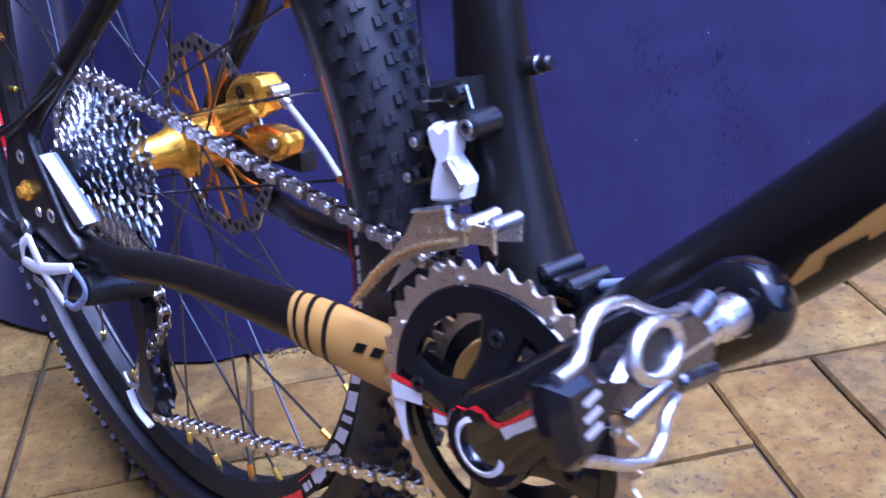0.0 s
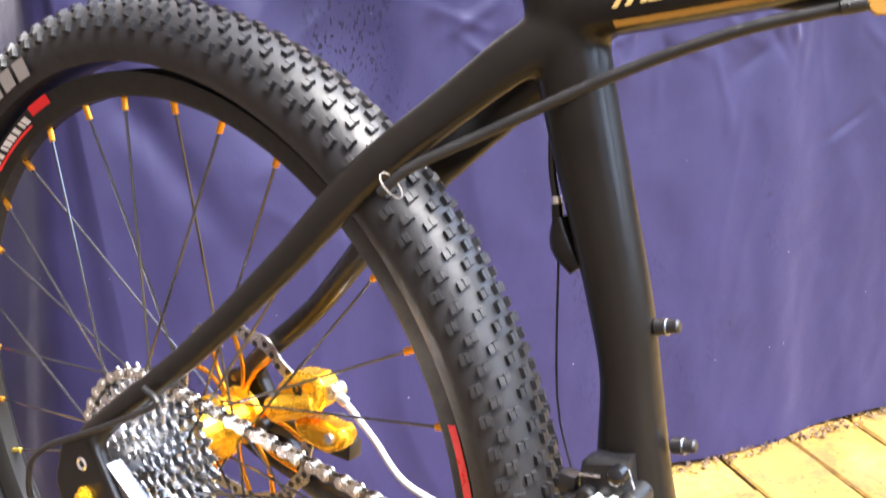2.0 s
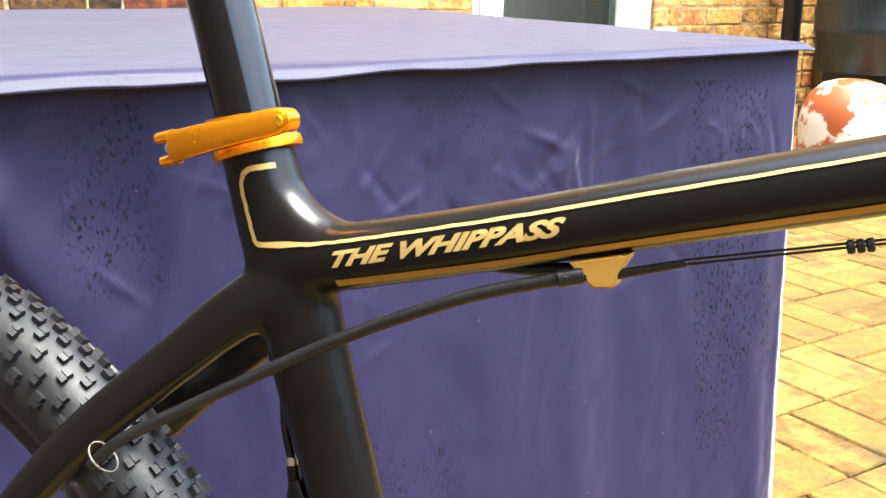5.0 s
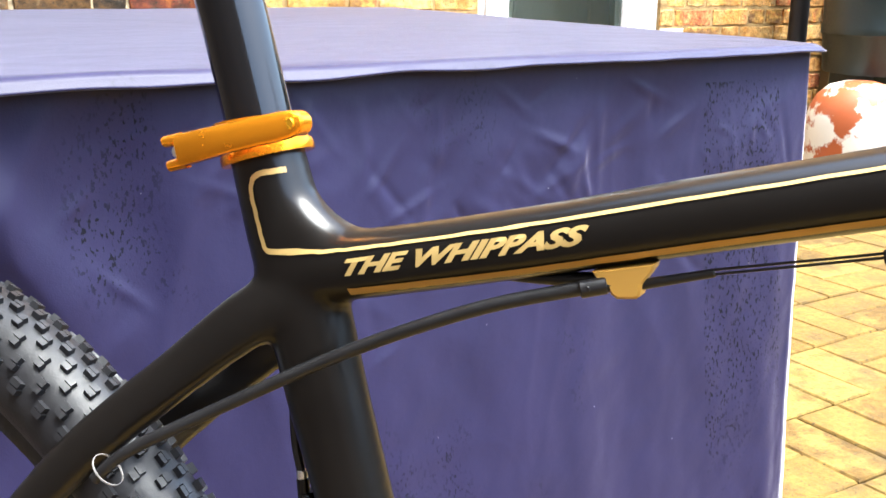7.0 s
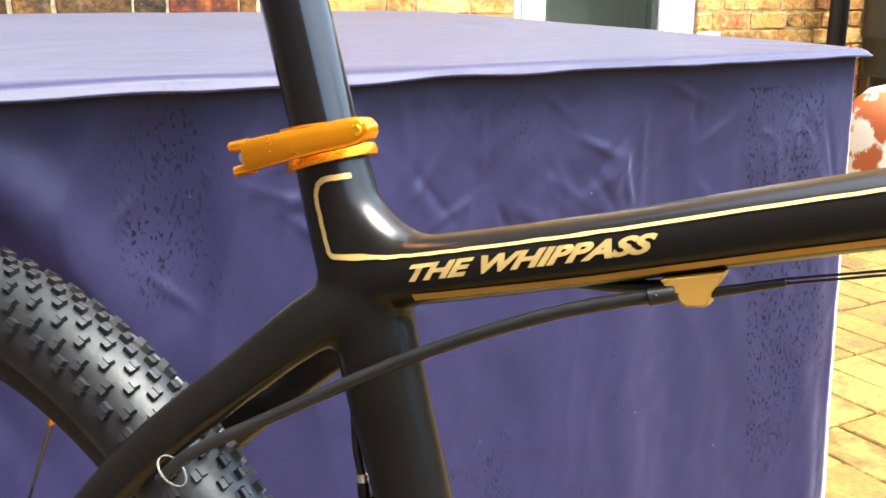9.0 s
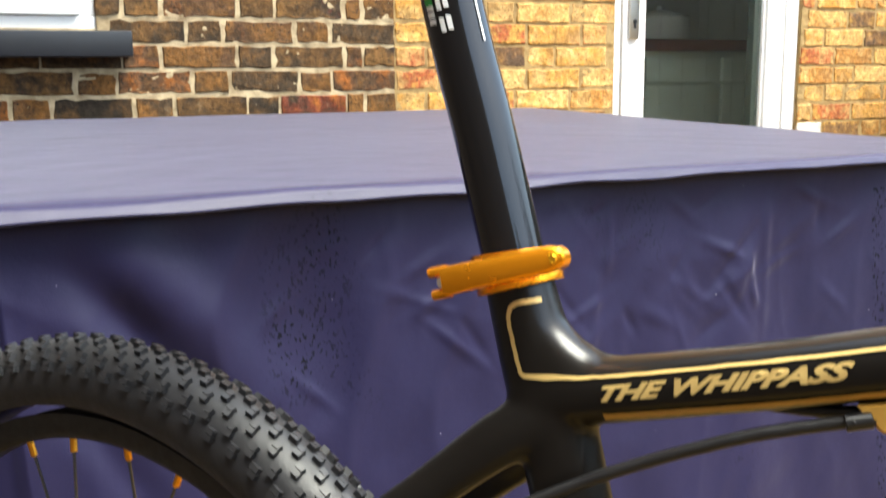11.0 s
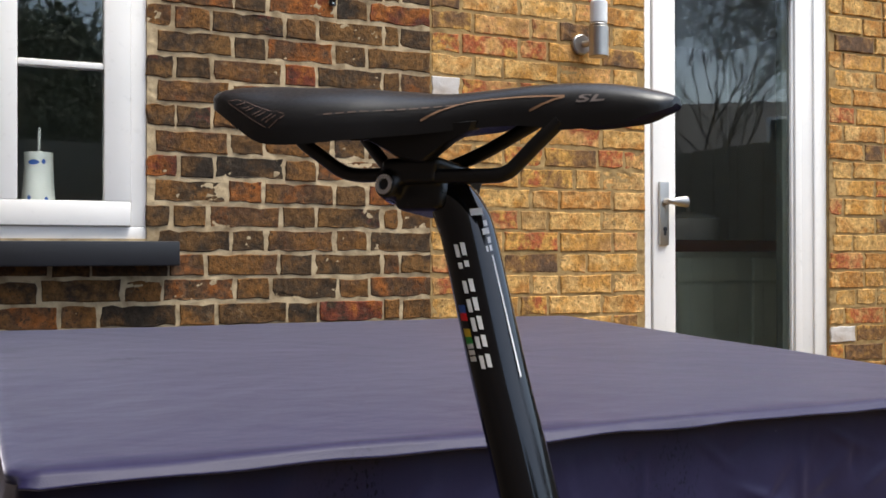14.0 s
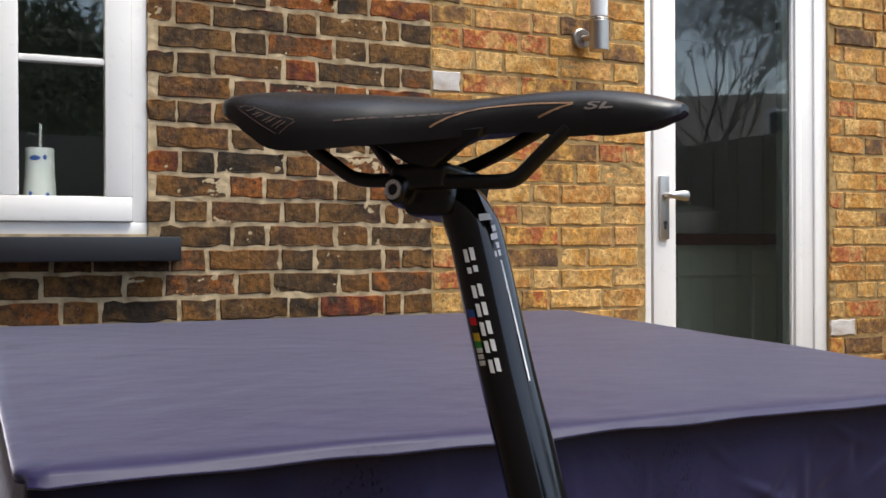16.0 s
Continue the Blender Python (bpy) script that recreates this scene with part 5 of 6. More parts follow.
    return m


CLOTH = cloth_material()
TOP = 0.727
CORNERS = [(-0.306, 0.77), (1.046, 0.777), (1.30, 2.50), (-0.355, 2.57)]


def cover_loop(r=0.018, n_side=(330, 120, 50, 90)):
    """Points and outward directions round the table top, with small round corners."""
    out = []
    P = [Vector((*p, 0)) for p in CORNERS]
    for i in range(4):
        a, b, c = P[i], P[(i + 1) % 4], P[(i + 2) % 4]
        d = (b - a).normalized()
        e = (c - b).normalized()
        na, nb = Vector((d.y, -d.x, 0)), Vector((e.y, -e.x, 0))
        p0, p1 = a + d * r, b - d * r
        for k in range(n_side[i]):
            out.append((p0.lerp(p1, k / n_side[i]), na))
        for k in range(6):
            nn = na.lerp(nb, k / 6).normalized()
            ctr = b - d * r + e * r
            out.append((p1.lerp(b + e * r, k / 6) * 0.5 + (ctr + nn * r) * 0.5, nn))
    return out


def cover():
    L = cover_loop()
    n = len(L)
    V, F = [], []
    s = 0.0
    S = []
    for i, (p, d) in enumerate(L):
        S.append(s)
        s += (L[(i + 1) % n][0] - p).length
    ctr = Vector((0.43, 1.65, 0))
    rows = []
    for k in (0.04, 0.2, 0.4, 0.6, 0.75, 0.86, 0.93, 0.965, 0.985):
        rows.append([(*(ctr.lerp(p, k))[:2], TOP + 0.004 * noise.noise(Vector((ctr.lerp(p, k).x * 2.3, ctr.lerp(p, k).y * 2.3, 1.7))) + 0.0012 * noise.noise(Vector((ctr.lerp(p, k).x * 11, ctr.lerp(p, k).y * 11, 3)))) for p, d in L])
    def at(z, out):
        row = []
        for i, (p, d) in enumerate(L):
            w = 0.0025 * noise.noise(Vector((S[i] * 5, 0.3, 9)))
            q = p + d * ((out + w * 0.4) * (0.6 if d.x < -0.5 else 1.0))
            row.append((q.x, q.y, z + w))
        return row
    rows += [at(TOP - 0.0005, 0.004), at(TOP - 0.0016, 0.0085), at(TOP - 0.0034, 0.0125), at(TOP - 0.0058, 0.0158)]
    lip = []
    for i, (p, d) in enumerate(L):
        sag = 0.0148 + 0.0035 * noise.noise(Vector((S[i] * 3.1, 2.2, 4))) + 0.003 * noise.noise(Vector((S[i] * 9, 5, 1))) - 0.0055 * min(1.0, max(0.0, S[i] / 1.2)) * (S[i] < 1.36)
        q = p + d * (0.008 if d.x < -0.5 else 0.0215)
        lip.append((q.x, q.y, TOP - sag))
    rows.append([(x - d.x * 0.0028, y - d.y * 0.0028, z + 0.0016) for (x, y, z), (p, d) in zip(lip, L)])
    rows.append(lip)
    rows.append([(x - d.x * 0.0025, y - d.y * 0.0025, z - 0.0015) for (x, y, z), (p, d) in zip(lip, L)])
    rows.append([(x - d.x * 0.012, y - d.y * 0.012, z + 0.004) for (x, y, z), (p, d) in zip(lip, L)])
    rng = random.Random(77)
    RG = np.array([(rng.gauss(0.78, 0.3), rng.gauss(0.6, 0.075), math.cos(q), math.sin(q), rng.uniform(0.014, 0.05), rng.uniform(0.007, 0.014), rng.choice((1, 1, -1)) * rng.uniform(0.0007, 0.0029))
                   for q in [rng.uniform(0.3, 2.8) for _ in range(100)]])

    def creases(sv, z):
        """Short sharp crumples below the hem of the top, and fine ridges over the front."""
        a, b = sv - RG[:, 0], z - RG[:, 1]
        al, ac = a * RG[:, 2] + b * RG[:, 3], b * RG[:, 2] - a * RG[:, 3]
        crumple = float(np.sum(RG[:, 6] * np.exp(-(al / RG[:, 4]) ** 2) * np.maximum(0, 1 - np.abs(ac) / RG[:, 5])))
        w = noise.noise(Vector((sv * 5, z * 4, 2.6)))
        fold = (1 - abs(noise.noise(Vector((sv * 8 + w, z * 3.2 + w * 0.7, 5.1))))) ** 2.5
        corner = 0.0
        for s0, z0, ds, dz, w0, dep in ((0.07, 0.66, 0.62, -0.78, 0.022, -0.013), (0.13, 0.67, 0.62, -0.78, 0.03, 0.009), (0.03, 0.58, 0.5, -0.86, 0.02, -0.008)):
            a, b = sv - s0, z - z0
            al = a * ds + b * dz
            corner += dep * math.exp(-((b * ds - a * dz) / w0) ** 2) * max(0.0, min(1.0, (al + 0.03) / 0.08)) * math.exp(-max(0.0, al - 0.08) / 0.12)
        return crumple + corner + 0.0055 * (fold - 0.5) * max(0.35, min(1.0, 1.6 - sv)) * (0.4 + 0.6 * max(0.0, min(1.0, (z - 0.25) / 0.35)))

    H = 150
    for k in range(H + 1):
        f = k / H
        row = []
        for i, (p, d) in enumerate(L):
            z = TOP - 0.009 - (TOP - 0.009 - 0.006) * f
            big = 0.015 * noise.noise(Vector((S[i] * 4.2, z * 0.7, 0.4))) + 0.006 * noise.noise(Vector((S[i] * 11, z * 1.2, 7)))
            fine = 0.0022 * noise.noise(Vector((S[i] * 16 + z * 3, z * 5, 3.3))) + 0.0009 * noise.noise(Vector((S[i] * 34 - z * 12, z * 24, 6.3)))
            out = -0.002 + 0.0875 * f ** 1.3 + (big + fine) * min(1.0, f * 5 + 0.1)
            back = s - S[i]
            lean = 0.05 * f * math.exp(-min(S[i], back) / 0.1) - 0.115 * f * math.exp(-abs(S[i] - 1.352) / 0.1)
            out *= 1 - 0.8 * max(0.0, min(1.0, (d.x - 0.2) / 0.5))
            if S[i] < 1.36:
                out += creases(S[i], z) * min(1.0, f * 12)
            if d.x < -0.5:
                out += 0.2 * f * (1 - math.exp(-back / 0.11))
            q = p + d * out + Vector((lean, 0, 0))
            hem = 0.012 * noise.noise(Vector((S[i] * 4, 8.1, 2))) * f ** 4
            row.append((q.x, q.y, z + hem))
        rows.append(row)
    for r in rows:
        V += r
    for j in range(len(rows) - 1):
        for i in range(n):
            F.append((j * n + i, j * n + (i + 1) % n, (j + 1) * n + (i + 1) % n, (j + 1) * n + i))
    F.append(tuple(range(n)))
    return V, F


table = thing("covered_table", "low garden table under a wrinkled navy fabric cover", "table")
cloth = part("cover", cover(), CLOTH, table, "wrinkled navy fabric cover with hem")
for e in cloth.data.edges:
    e.use_edge_sharp = False
litter_rng = random.Random(31)
LV, LF = [], []
for _ in range(1100):
    lx = litter_rng.uniform(-0.2, 1.0)
    c = Vector((lx, 0.682 + 0.012 * noise.noise(Vector((lx * 6, 1, 4))) + litter_rng.gauss(0, 0.007), litter_rng.uniform(0.001, 0.006)))
    a = Vector((litter_rng.gauss(0, 1), litter_rng.gauss(0, 1), litter_rng.gauss(0, 0.5))).normalized() * litter_rng.uniform(0.0015, 0.0045)
    b = a.cross(Vector((litter_rng.gauss(0, 0.5), litter_rng.gauss(0, 0.5), 1))).normalized() * litter_rng.uniform(0.001, 0.003)
    k = len(LV)
    LV += [c - a, c - b + Vector((0, 0, 0.001)), c + a, c + b + Vector((0, 0, 0.001))]
    LF.append((k, k + 1, k + 2, k + 3))
tagged(mesh_ob("leaf_litter", LV, LF, plain("dead_leaf", (0.05, 0.022, 0.01), 0.8, scale=60, tint=(0.02, 0.012, 0.007), blotch=40, wear=0.9)), "brown dead leaf litter along the hem of the cover", "litter", kind="stuff")
DARKWOOD = plain("dark_timber", (0.09, 0.055, 0.03), 0.6, scale=50, bump=0.3)
part("tabletop", block((-0.25, 0.84, 0.66), (1.0, 2.45, 0.70), 0.004), DARKWOOD, table)
for p in ((-0.2, 0.9), (0.95, 0.9), (0.95, 2.35), (-0.2, 2.35)):
    part("leg", block((p[0] - 0.03, p[1] - 0.03, 0), (p[0] + 0.03, p[1] + 0.03, 0.66), 0.004), DARKWOOD, table)

# ---- house wall, door and window ----
WY = 2.88
MORTAR_L = plain("pale_lime_mortar", (0.53, 0.41, 0.25), 0.95, scale=90, bump=0.9, tint=(0.2, 0.14, 0.075), blotch=22, wear=0.75, spec=0.2)
MORTAR_R = plain("sandy_mortar", (0.4, 0.27, 0.115), 0.95, scale=90, bump=0.9, tint=(0.2, 0.12, 0.05), blotch=26, wear=0.7, spec=0.2)
UPVC = plain("white_frame_paint", (0.9, 0.875, 0.835), 0.32, scale=40, tint=(0.7, 0.7, 0.68), blotch=3, wear=0.3)
SILL = plain("black_sill_paint", (0.014, 0.014, 0.016), 0.4, scale=60, bump=0.1)
INSIDE = plain("dim_plaster", (0.8, 0.8, 0.75), 0.9, scale=20)
CAB = plain("grey_green_cabinet", (0.6, 0.66, 0.58), 0.5, scale=30)
WORKTOP = plain("red_brown_worktop", (0.12, 0.035, 0.025), 0.35, scale=40)
CERAMIC = plain("white_ceramic", (0.75, 0.76, 0.74), 0.25, scale=50)

glass_m = bpy.data.materials.new("window_glass")
glass_m.use_nodes = True
gb = glass_m.node_tree.nodes["Principled BSDF"]
gb.inputs["Base Color"].default_value = (0.9, 0.95, 0.93, 1)
gb.inputs["Transmission Weight"].default_value, gb.inputs["Roughness"].default_value, gb.inputs["IOR"].default_value = 1.0, 0.012, 1.75
OPAL = plain("opal_glass", (0.75, 0.77, 0.78), 0.25)
BRUSHED = plain("brushed_steel", (0.5, 0.47, 0.43), 0.38, 1.0, scale=90)

X0, X1, ZT = -3.2, 5.2, 4.4
SEAM = 1.013
WIN = (-0.6, 0.088, 0.968, 2.15)
DOOR = (1.887, 2.80, 0.0, 2.1)


def wall_part(name, x0, x1, hole, mat, label):
    a, b, c, d = hole
    y0, y1 = WY + 0.0075, WY + 0.3
    g = join(block((x0, y0, 0), (a, y1, ZT), 0), block((b, y0, 0), (x1, y1, ZT), 0), block((a, y0, d), (b, y1, ZT), 0), *([block((a, y0, 0), (b, y1, c), 0)] if c > 0 else []))
    return tagged(mesh_ob(name, *g, mat, None, "", False), label, "wall", kind="structure")


wall_l = wall_part("wall_north", X0, SEAM, WIN, MORTAR_L, "house wall of dark weathered brick with pale mortar")
wall_r = wall_part("wall_north_east", SEAM, X1, DOOR, MORTAR_R, "house wall of yellow stock brick with sandy mortar")

# Unseen wall, added to keep sky light off the table's left and the bicycle.
tagged(mesh_ob("wall_west", *block((-0.87, -2.6, 0), (-0.63, WY - 0.002, 4.4), 0), plain("shade_wall_brown", (0.075, 0.055, 0.042), 0.9, scale=30, bump=0.6, tint=(0.045, 0.034, 0.028), blotch=4, wear=0.7), None, "", False), "unseen brown wall added to shade the table's left side", "wall", kind="structure")
window = thing("window_1", "white painted casement window above a black sill", "window", kind="structure")
wy = WY + 0.012
fr = [block((WIN[0], wy, WIN[2]), (WIN[1], wy + 0.08, WIN[2] + 0.036), 0.003), block((WIN[1] - 0.045, wy, WIN[2] + 0.036), (WIN[1], wy + 0.08, WIN[3]), 0.003), block((WIN[0], wy, WIN[2] + 0.036), (WIN[0] + 0.045, wy + 0.08, WIN[3]), 0.003), block((WIN[0] + 0.045, wy, WIN[3] - 0.05), (WIN[1] - 0.045, wy + 0.08, WIN[3]), 0.003)]
part("window_frame", join(*fr), UPVC, window, "white outer frame")
for a, b in ((-0.342, 0.041), (-0.553, -0.348)):
    g0, g1 = a + 0.072, b - 0.076
    part("casement", join(block((a, wy - 0.016, 1.006), (b, wy + 0.04, 1.079), 0.005), block((a, wy - 0.016, 2.03), (b, wy + 0.04, 2.098), 0.005), block((a, wy - 0.0155, 1.079), (g0, wy + 0.0395, 2.03), 0.005), block((g1, wy - 0.0155, 1.079), (b, wy + 0.0395, 2.03), 0.005),
         block((g0, wy - 0.009, 1.467), (g1, wy + 0.03, 1.486), 0.004), block((g0, wy - 0.009, 1.78), (g1, wy + 0.03, 1.8), 0.004)), UPVC, window, "white casement with glazing bars")
    for z0, z1 in ((1.079, 1.467), (1.486, 1.78), (1.8, 2.03)):
        pane = part("pane", block((g0, wy + 0.012, z0), (g1, wy + 0.016, z1), 0), glass_m, window)
        pane.visible_shadow = False
tagged(part("window_sill", block((WIN[0] - 0.012, WY - 0.075, 0.888), (WIN[1] + 0.085, WY + 0.06, 0.9605), 0.006), SILL, None), "thick black painted stone sill", "sill", kind="structure")
tagged(part("inner_sill", block((WIN[0], WY + 0.095, 1.03), (WIN[1], WY + 0.32, 1.07), 0.004), UPVC, None), "white inner window board", "sill", kind="structure")

pot = thing("brush_pot", "white ceramic brush pot with blue print on the inner sill", "pot")
pc = (-0.209, WY + 0.14)
prof = [(0.001, 1.0705), (0.047, 1.0705), (0.0475, 1.078), (0.043, 1.14), (0.0405, 1.205), (0.0415, 1.224), (0.04, 1.227), (0.037, 1.222), (0.037, 1.1), (0.001, 1.09)]
V, F = [], []
for i in range(32):
    a = 2 * math.pi * i / 32
    V += [(pc[0] + r * math.cos(a), pc[1] + r * math.sin(a), z) for r, z in prof]
k = len(prof)
F = [(i * k + j, i * k + j + 1, (i + 1) % 32 * k + j + 1, (i + 1) % 32 * k + j) for i in range(32) for j in range(k - 1)]
part("pot", (V, F), CERAMIC, pot)
part("stick", rod((pc[0], pc[1], 1.1), (pc[0] + 0.002, pc[1], 1.302), 0.0045, 10), CERAMIC, pot, "white stick")
for dx, z, w in ((-0.016, 1.196, 0.02), (0.013, 1.198, 0.007), (-0.026, 1.09, 0.006), (0.018, 1.086, 0.006)):
    V, F = [], []
    for j in range(9):
        a = -math.pi / 2 + (dx + w * (j / 8 - 0.5) * 1.7) / 0.042
        h = 0.008 * math.sin(math.pi * (j + 0.6) / 9.2)
        for s in (-1, 1):
            V.append((pc[0] + 0.0462 * math.cos(a) * (0.91 if z > 1.15 else 1.035), pc[1] + 0.0462 * math.sin(a) * (0.91 if z > 1.15 else 1.035), z + s * h))
    F = [(2 * j, 2 * j + 2, 2 * j + 3, 2 * j + 1) for j in range(8)]
    part("blue_print", (V, F), BLUE, pot, "blue print")

door = thing("door_1", "white glazed back door with a lever handle", "door", kind="structure")
dy = WY + 0.03
part("door_frame", join(block((1.887, dy - 0.012, 0), (1.925, dy + 0.08, 2.1), 0.004), block((2.668, dy - 0.012, 0), (2.8, dy + 0.08, 2.1), 0.004), block((1.925, dy - 0.012, 2.05), (2.668, dy + 0.08, 2.1), 0.004), block((2.725, dy - 0.022, 0), (2.745, dy - 0.01, 2.1), 0.003)), UPVC, door, "white door frame")
part("leaf", join(block((1.93, dy - 0.02, 0.03), (2.033, dy + 0.04, 2.045), 0.006), block((2.627, dy - 0.02, 0.03), (2.663, dy + 0.04, 2.045), 0.006), block((2.033, dy - 0.0195, 1.955), (2.627, dy + 0.0395, 2.045), 0.006), block((2.033, dy - 0.0195, 0.03), (2.627, dy + 0.0395, 0.2), 0.006),
     block((2.616, dy - 0.008, 0.2), (2.627, dy + 0.01, 1.955), 0.003), block((2.033, dy - 0.008, 0.2), (2.041, dy + 0.01, 1.955), 0.003)), UPVC, door, "white door leaf")
pane = part("pane", block((2.034, dy + 0.004, 0.2), (2.626, dy + 0.01, 1.955), 0), glass_m, door, "large glass pane")
pane.visible_shadow = False
part("inner_stile", block((2.585, dy + 0.0125, 0.2), (2.626, dy + 0.05, 1.955), 0.003), plain("dark_green_strip", (0.045, 0.055, 0.045), 0.5), door, "dark grey-green strip behind the glass edge")
hd = part("door_handle", block((1.9515, dy - 0.034, 0.952), (1.994, dy - 0.019, 1.193), 0.006), BRUSHED, door, "steel handle plate")
part("lever", sweep([(1.973, dy - 0.03, 1.116, 0.011, 0.011), (1.973, dy - 0.058, 1.116, 0.011, 0.011), (1.985, dy - 0.07, 1.116, 0.011, 0.012), (2.005, dy - 0.072, 1.116, 0.01, 0.017), (2.045, dy - 0.07, 1.115, 0.01, 0.021), (2.053, dy - 0.068, 1.115, 0.008, 0.018)], 14, 5, (0, 0, 1)), BRUSHED, hd, "steel lever")
part("keyhole", join(rod((1.973, dy - 0.034, 1.014), (1.973, dy - 0.0365, 1.014), 0.0085, 14), block((1.968, dy - 0.0362, 0.99), (1.978, dy - 0.034, 1.01), 0.001)), SILL, hd)

# rooms behind the glass
def room(name, x0, x1, y1, label):
    y0 = WY + 0.3
    g = join(block((x0 - 0.1, y1, 0), (x1 + 0.1, y1 + 0.1, 2.6), 0), block((x0 - 0.1, y0, 0), (x0, y1, 2.6), 0), block((x1, y0, 0), (x1 + 0.1, y1, 2.6), 0), block((x0 - 0.1, y0, 2.5), (x1 + 0.1, y1, 2.6), 0), block((x0 - 0.1, y0, -0.1), (x1 + 0.1, y1, 0.0), 0))
    tagged(mesh_ob(name, *g, INSIDE, None, "", False), label, "wall", kind="structure")


room("wall_room_west", -1.6, 0.95, 5.2, "dim plastered room behind the window")
room("wall_room_east", 1.1, 4.9, 6.0, "dim plastered kitchen behind the door")
unit = thing("kitchen_unit", "grey-green kitchen base unit inside the house", "cabinet")
part("body", block((2.3, 3.92, 0.0), (4.3, 4.5, 0.93), 0.003), CAB, unit)
for k in range(4):
    part("drawer_front", block((2.32 + 0.49 * k, 3.9, 0.78), (2.78 + 0.49 * k, 3.92, 0.9), 0.003), CAB, unit)
    part("cupboard_door", block((2.32 + 0.49 * k, 3.9, 0.12), (2.78 + 0.49 * k, 3.92, 0.765), 0.003), CAB, unit)
tagged(part("worktop", block((2.28, 3.87, 0.9315), (4.32, 4.5, 0.99), 0.004), WORKTOP, None), "red-brown kitchen worktop on the base unit", "worktop")
def vessel_geo(x, y, z, rows):
    V, F, n = [], [], 28
    for i in range(n):
        a = 2 * math.pi * i / n
        V += [(x + r * math.cos(a), y + r * math.sin(a), z + h) for r, h in rows]
    k = len(rows)
    F = [(i * k + j, i * k + j + 1, (i + 1) % n * k + j + 1, (i + 1) % n * k + j) for i in range(n) for j in range(k - 1)]
    return V, F


def vessel(name, x, y, z, rows, mat, label, cat):
    return tagged(mesh_ob(name, *vessel_geo(x, y, z, rows), mat), label, cat)


vessel("cooking_pot", 3.08, 4.15, 0.991, [(0.001, 0), (0.15, 0), (0.155, 0.01), (0.155, 0.11), (0.16, 0.115), (0.14, 0.13), (0.05, 0.15), (0.02, 0.155), (0.02, 0.175), (0.001, 0.178)], CERAMIC, "lidded pale cooking pot on the worktop", "pot")
vessel("mixing_bowl", 2.82, 4.2, 0.991, [(0.001, 0), (0.07, 0), (0.1, 0.05), (0.115, 0.11), (0.11, 0.12), (0.09, 0.19), (0.04, 0.225), (0.001, 0.235)], CERAMIC, "white covered bowl on the worktop", "bowl")

# wall lamp and hook
lamp = thing("wall_lamp", "brushed steel outdoor wall lamp with opal glass", "lamp")
part("back_plate", rod((1.603, WY + 0.004, 1.676), (1.603, WY - 0.018, 1.676), 0.037, 28), BRUSHED, lamp)
part("arm", rod((1.605, WY - 0.015, 1.676), (1.628, WY - 0.06, 1.676), 0.011, 12), BRUSHED, lamp)
part("body", rod((1.632, WY - 0.08, 1.622), (1.632, WY - 0.08, 1.728), 0.035, 32, edge=0.06), BRUSHED, lamp)
part("collar", rod((1.632, WY - 0.08, 1.7285), (1.632, WY - 0.08, 1.7375), 0.033, 32, edge=0.2), BRUSHED, lamp)
part("shade", rod((1.632, WY - 0.08, 1.738), (1.632, WY - 0.08, 1.822), 0.031, 32, edge=0.2), OPAL, lamp, "opal glass tube")
part("finial", rod((1.632, WY - 0.08, 1.8205), (1.632, WY - 0.08, 1.842), 0.014, 20, edge=0.4), OPAL, lamp, "small round white cap")
hook = thing("wall_bracket", "small black iron bracket fixed to the brick wall", "bracket")
part("strip", block((0.657, WY - 0.006, 1.725), (0.68, WY, 1.98), 0.002), SILL, hook)
part("hook", sweep([(0.668, WY - 0.004, 1.745, 0.006, 0.004), (0.668, WY - 0.03, 1.74, 0.006, 0.004), (0.668, WY - 0.04, 1.77, 0.005, 0.004)], 8, 4, (1, 0, 0)), SILL, hook)
part("screw", rod((0.6685, WY - 0.0065, 1.733), (0.6685, WY - 0.009, 1.733), 0.0035, 8), STEEL, hook)

# corner by the wall: down pipe, water butt, old gas bottle
PIPE = plain("black_pipe", (0.015, 0.015, 0.017), 0.4, scale=50)
pipe = thing("drain_pipe", "black plastic drain pipe fixed to the house wall", "pipe")
part("tube", rod((3.574, 2.80, 0.02), (3.574, 2.80, 4.2), 0.042, 20), PIPE, pipe)
for z in (0.9, 2.4):
    part("bracket", block((3.52, 2.8, z), (3.63, 2.879, z + 0.03), 0.003), PIPE, pipe)
BUTT = plain("dark_green_plastic", (0.012, 0.02, 0.017), 0.42, scale=60, bump=0.1)
butt = thing("water_butt", "dark green plastic water butt on a stand", "barrel")
vx, vy = 3.6, 2.36
rows = [(0.001, 0.45), (0.245, 0.45), (0.25, 0.46), (0.262, 0.6), (0.27, 0.61), (0.27, 0.64), (0.264, 0.65), (0.275, 0.82), (0.284, 0.83), (0.284, 0.86), (0.277, 0.87), (0.285, 1.1), (0.3, 1.11), (0.3, 1.15), (0.28, 1.18), (0.001, 1.22)]
V, F, n = [], [], 40
for i in range(n):
    a = 2 * math.pi * i / n
    V += [(vx + r * math.cos(a), vy + r * math.sin(a), z) for r, z in rows]
k = len(rows)
F = [(i * k + j, i * k + j + 1, (i + 1) % n * k + j + 1, (i + 1) % n * k + j) for i in range(n) for j in range(k - 1)]
part("barrel", (V, F), BUTT, butt)
part("stand", block((vx - 0.07, vy + 0.0, 0.001), (vx + 0.22, vy + 0.22, 0.4505), 0.01), BUTT, butt)
td_ = Vector((-0.62, -0.78, 0)).normalized()
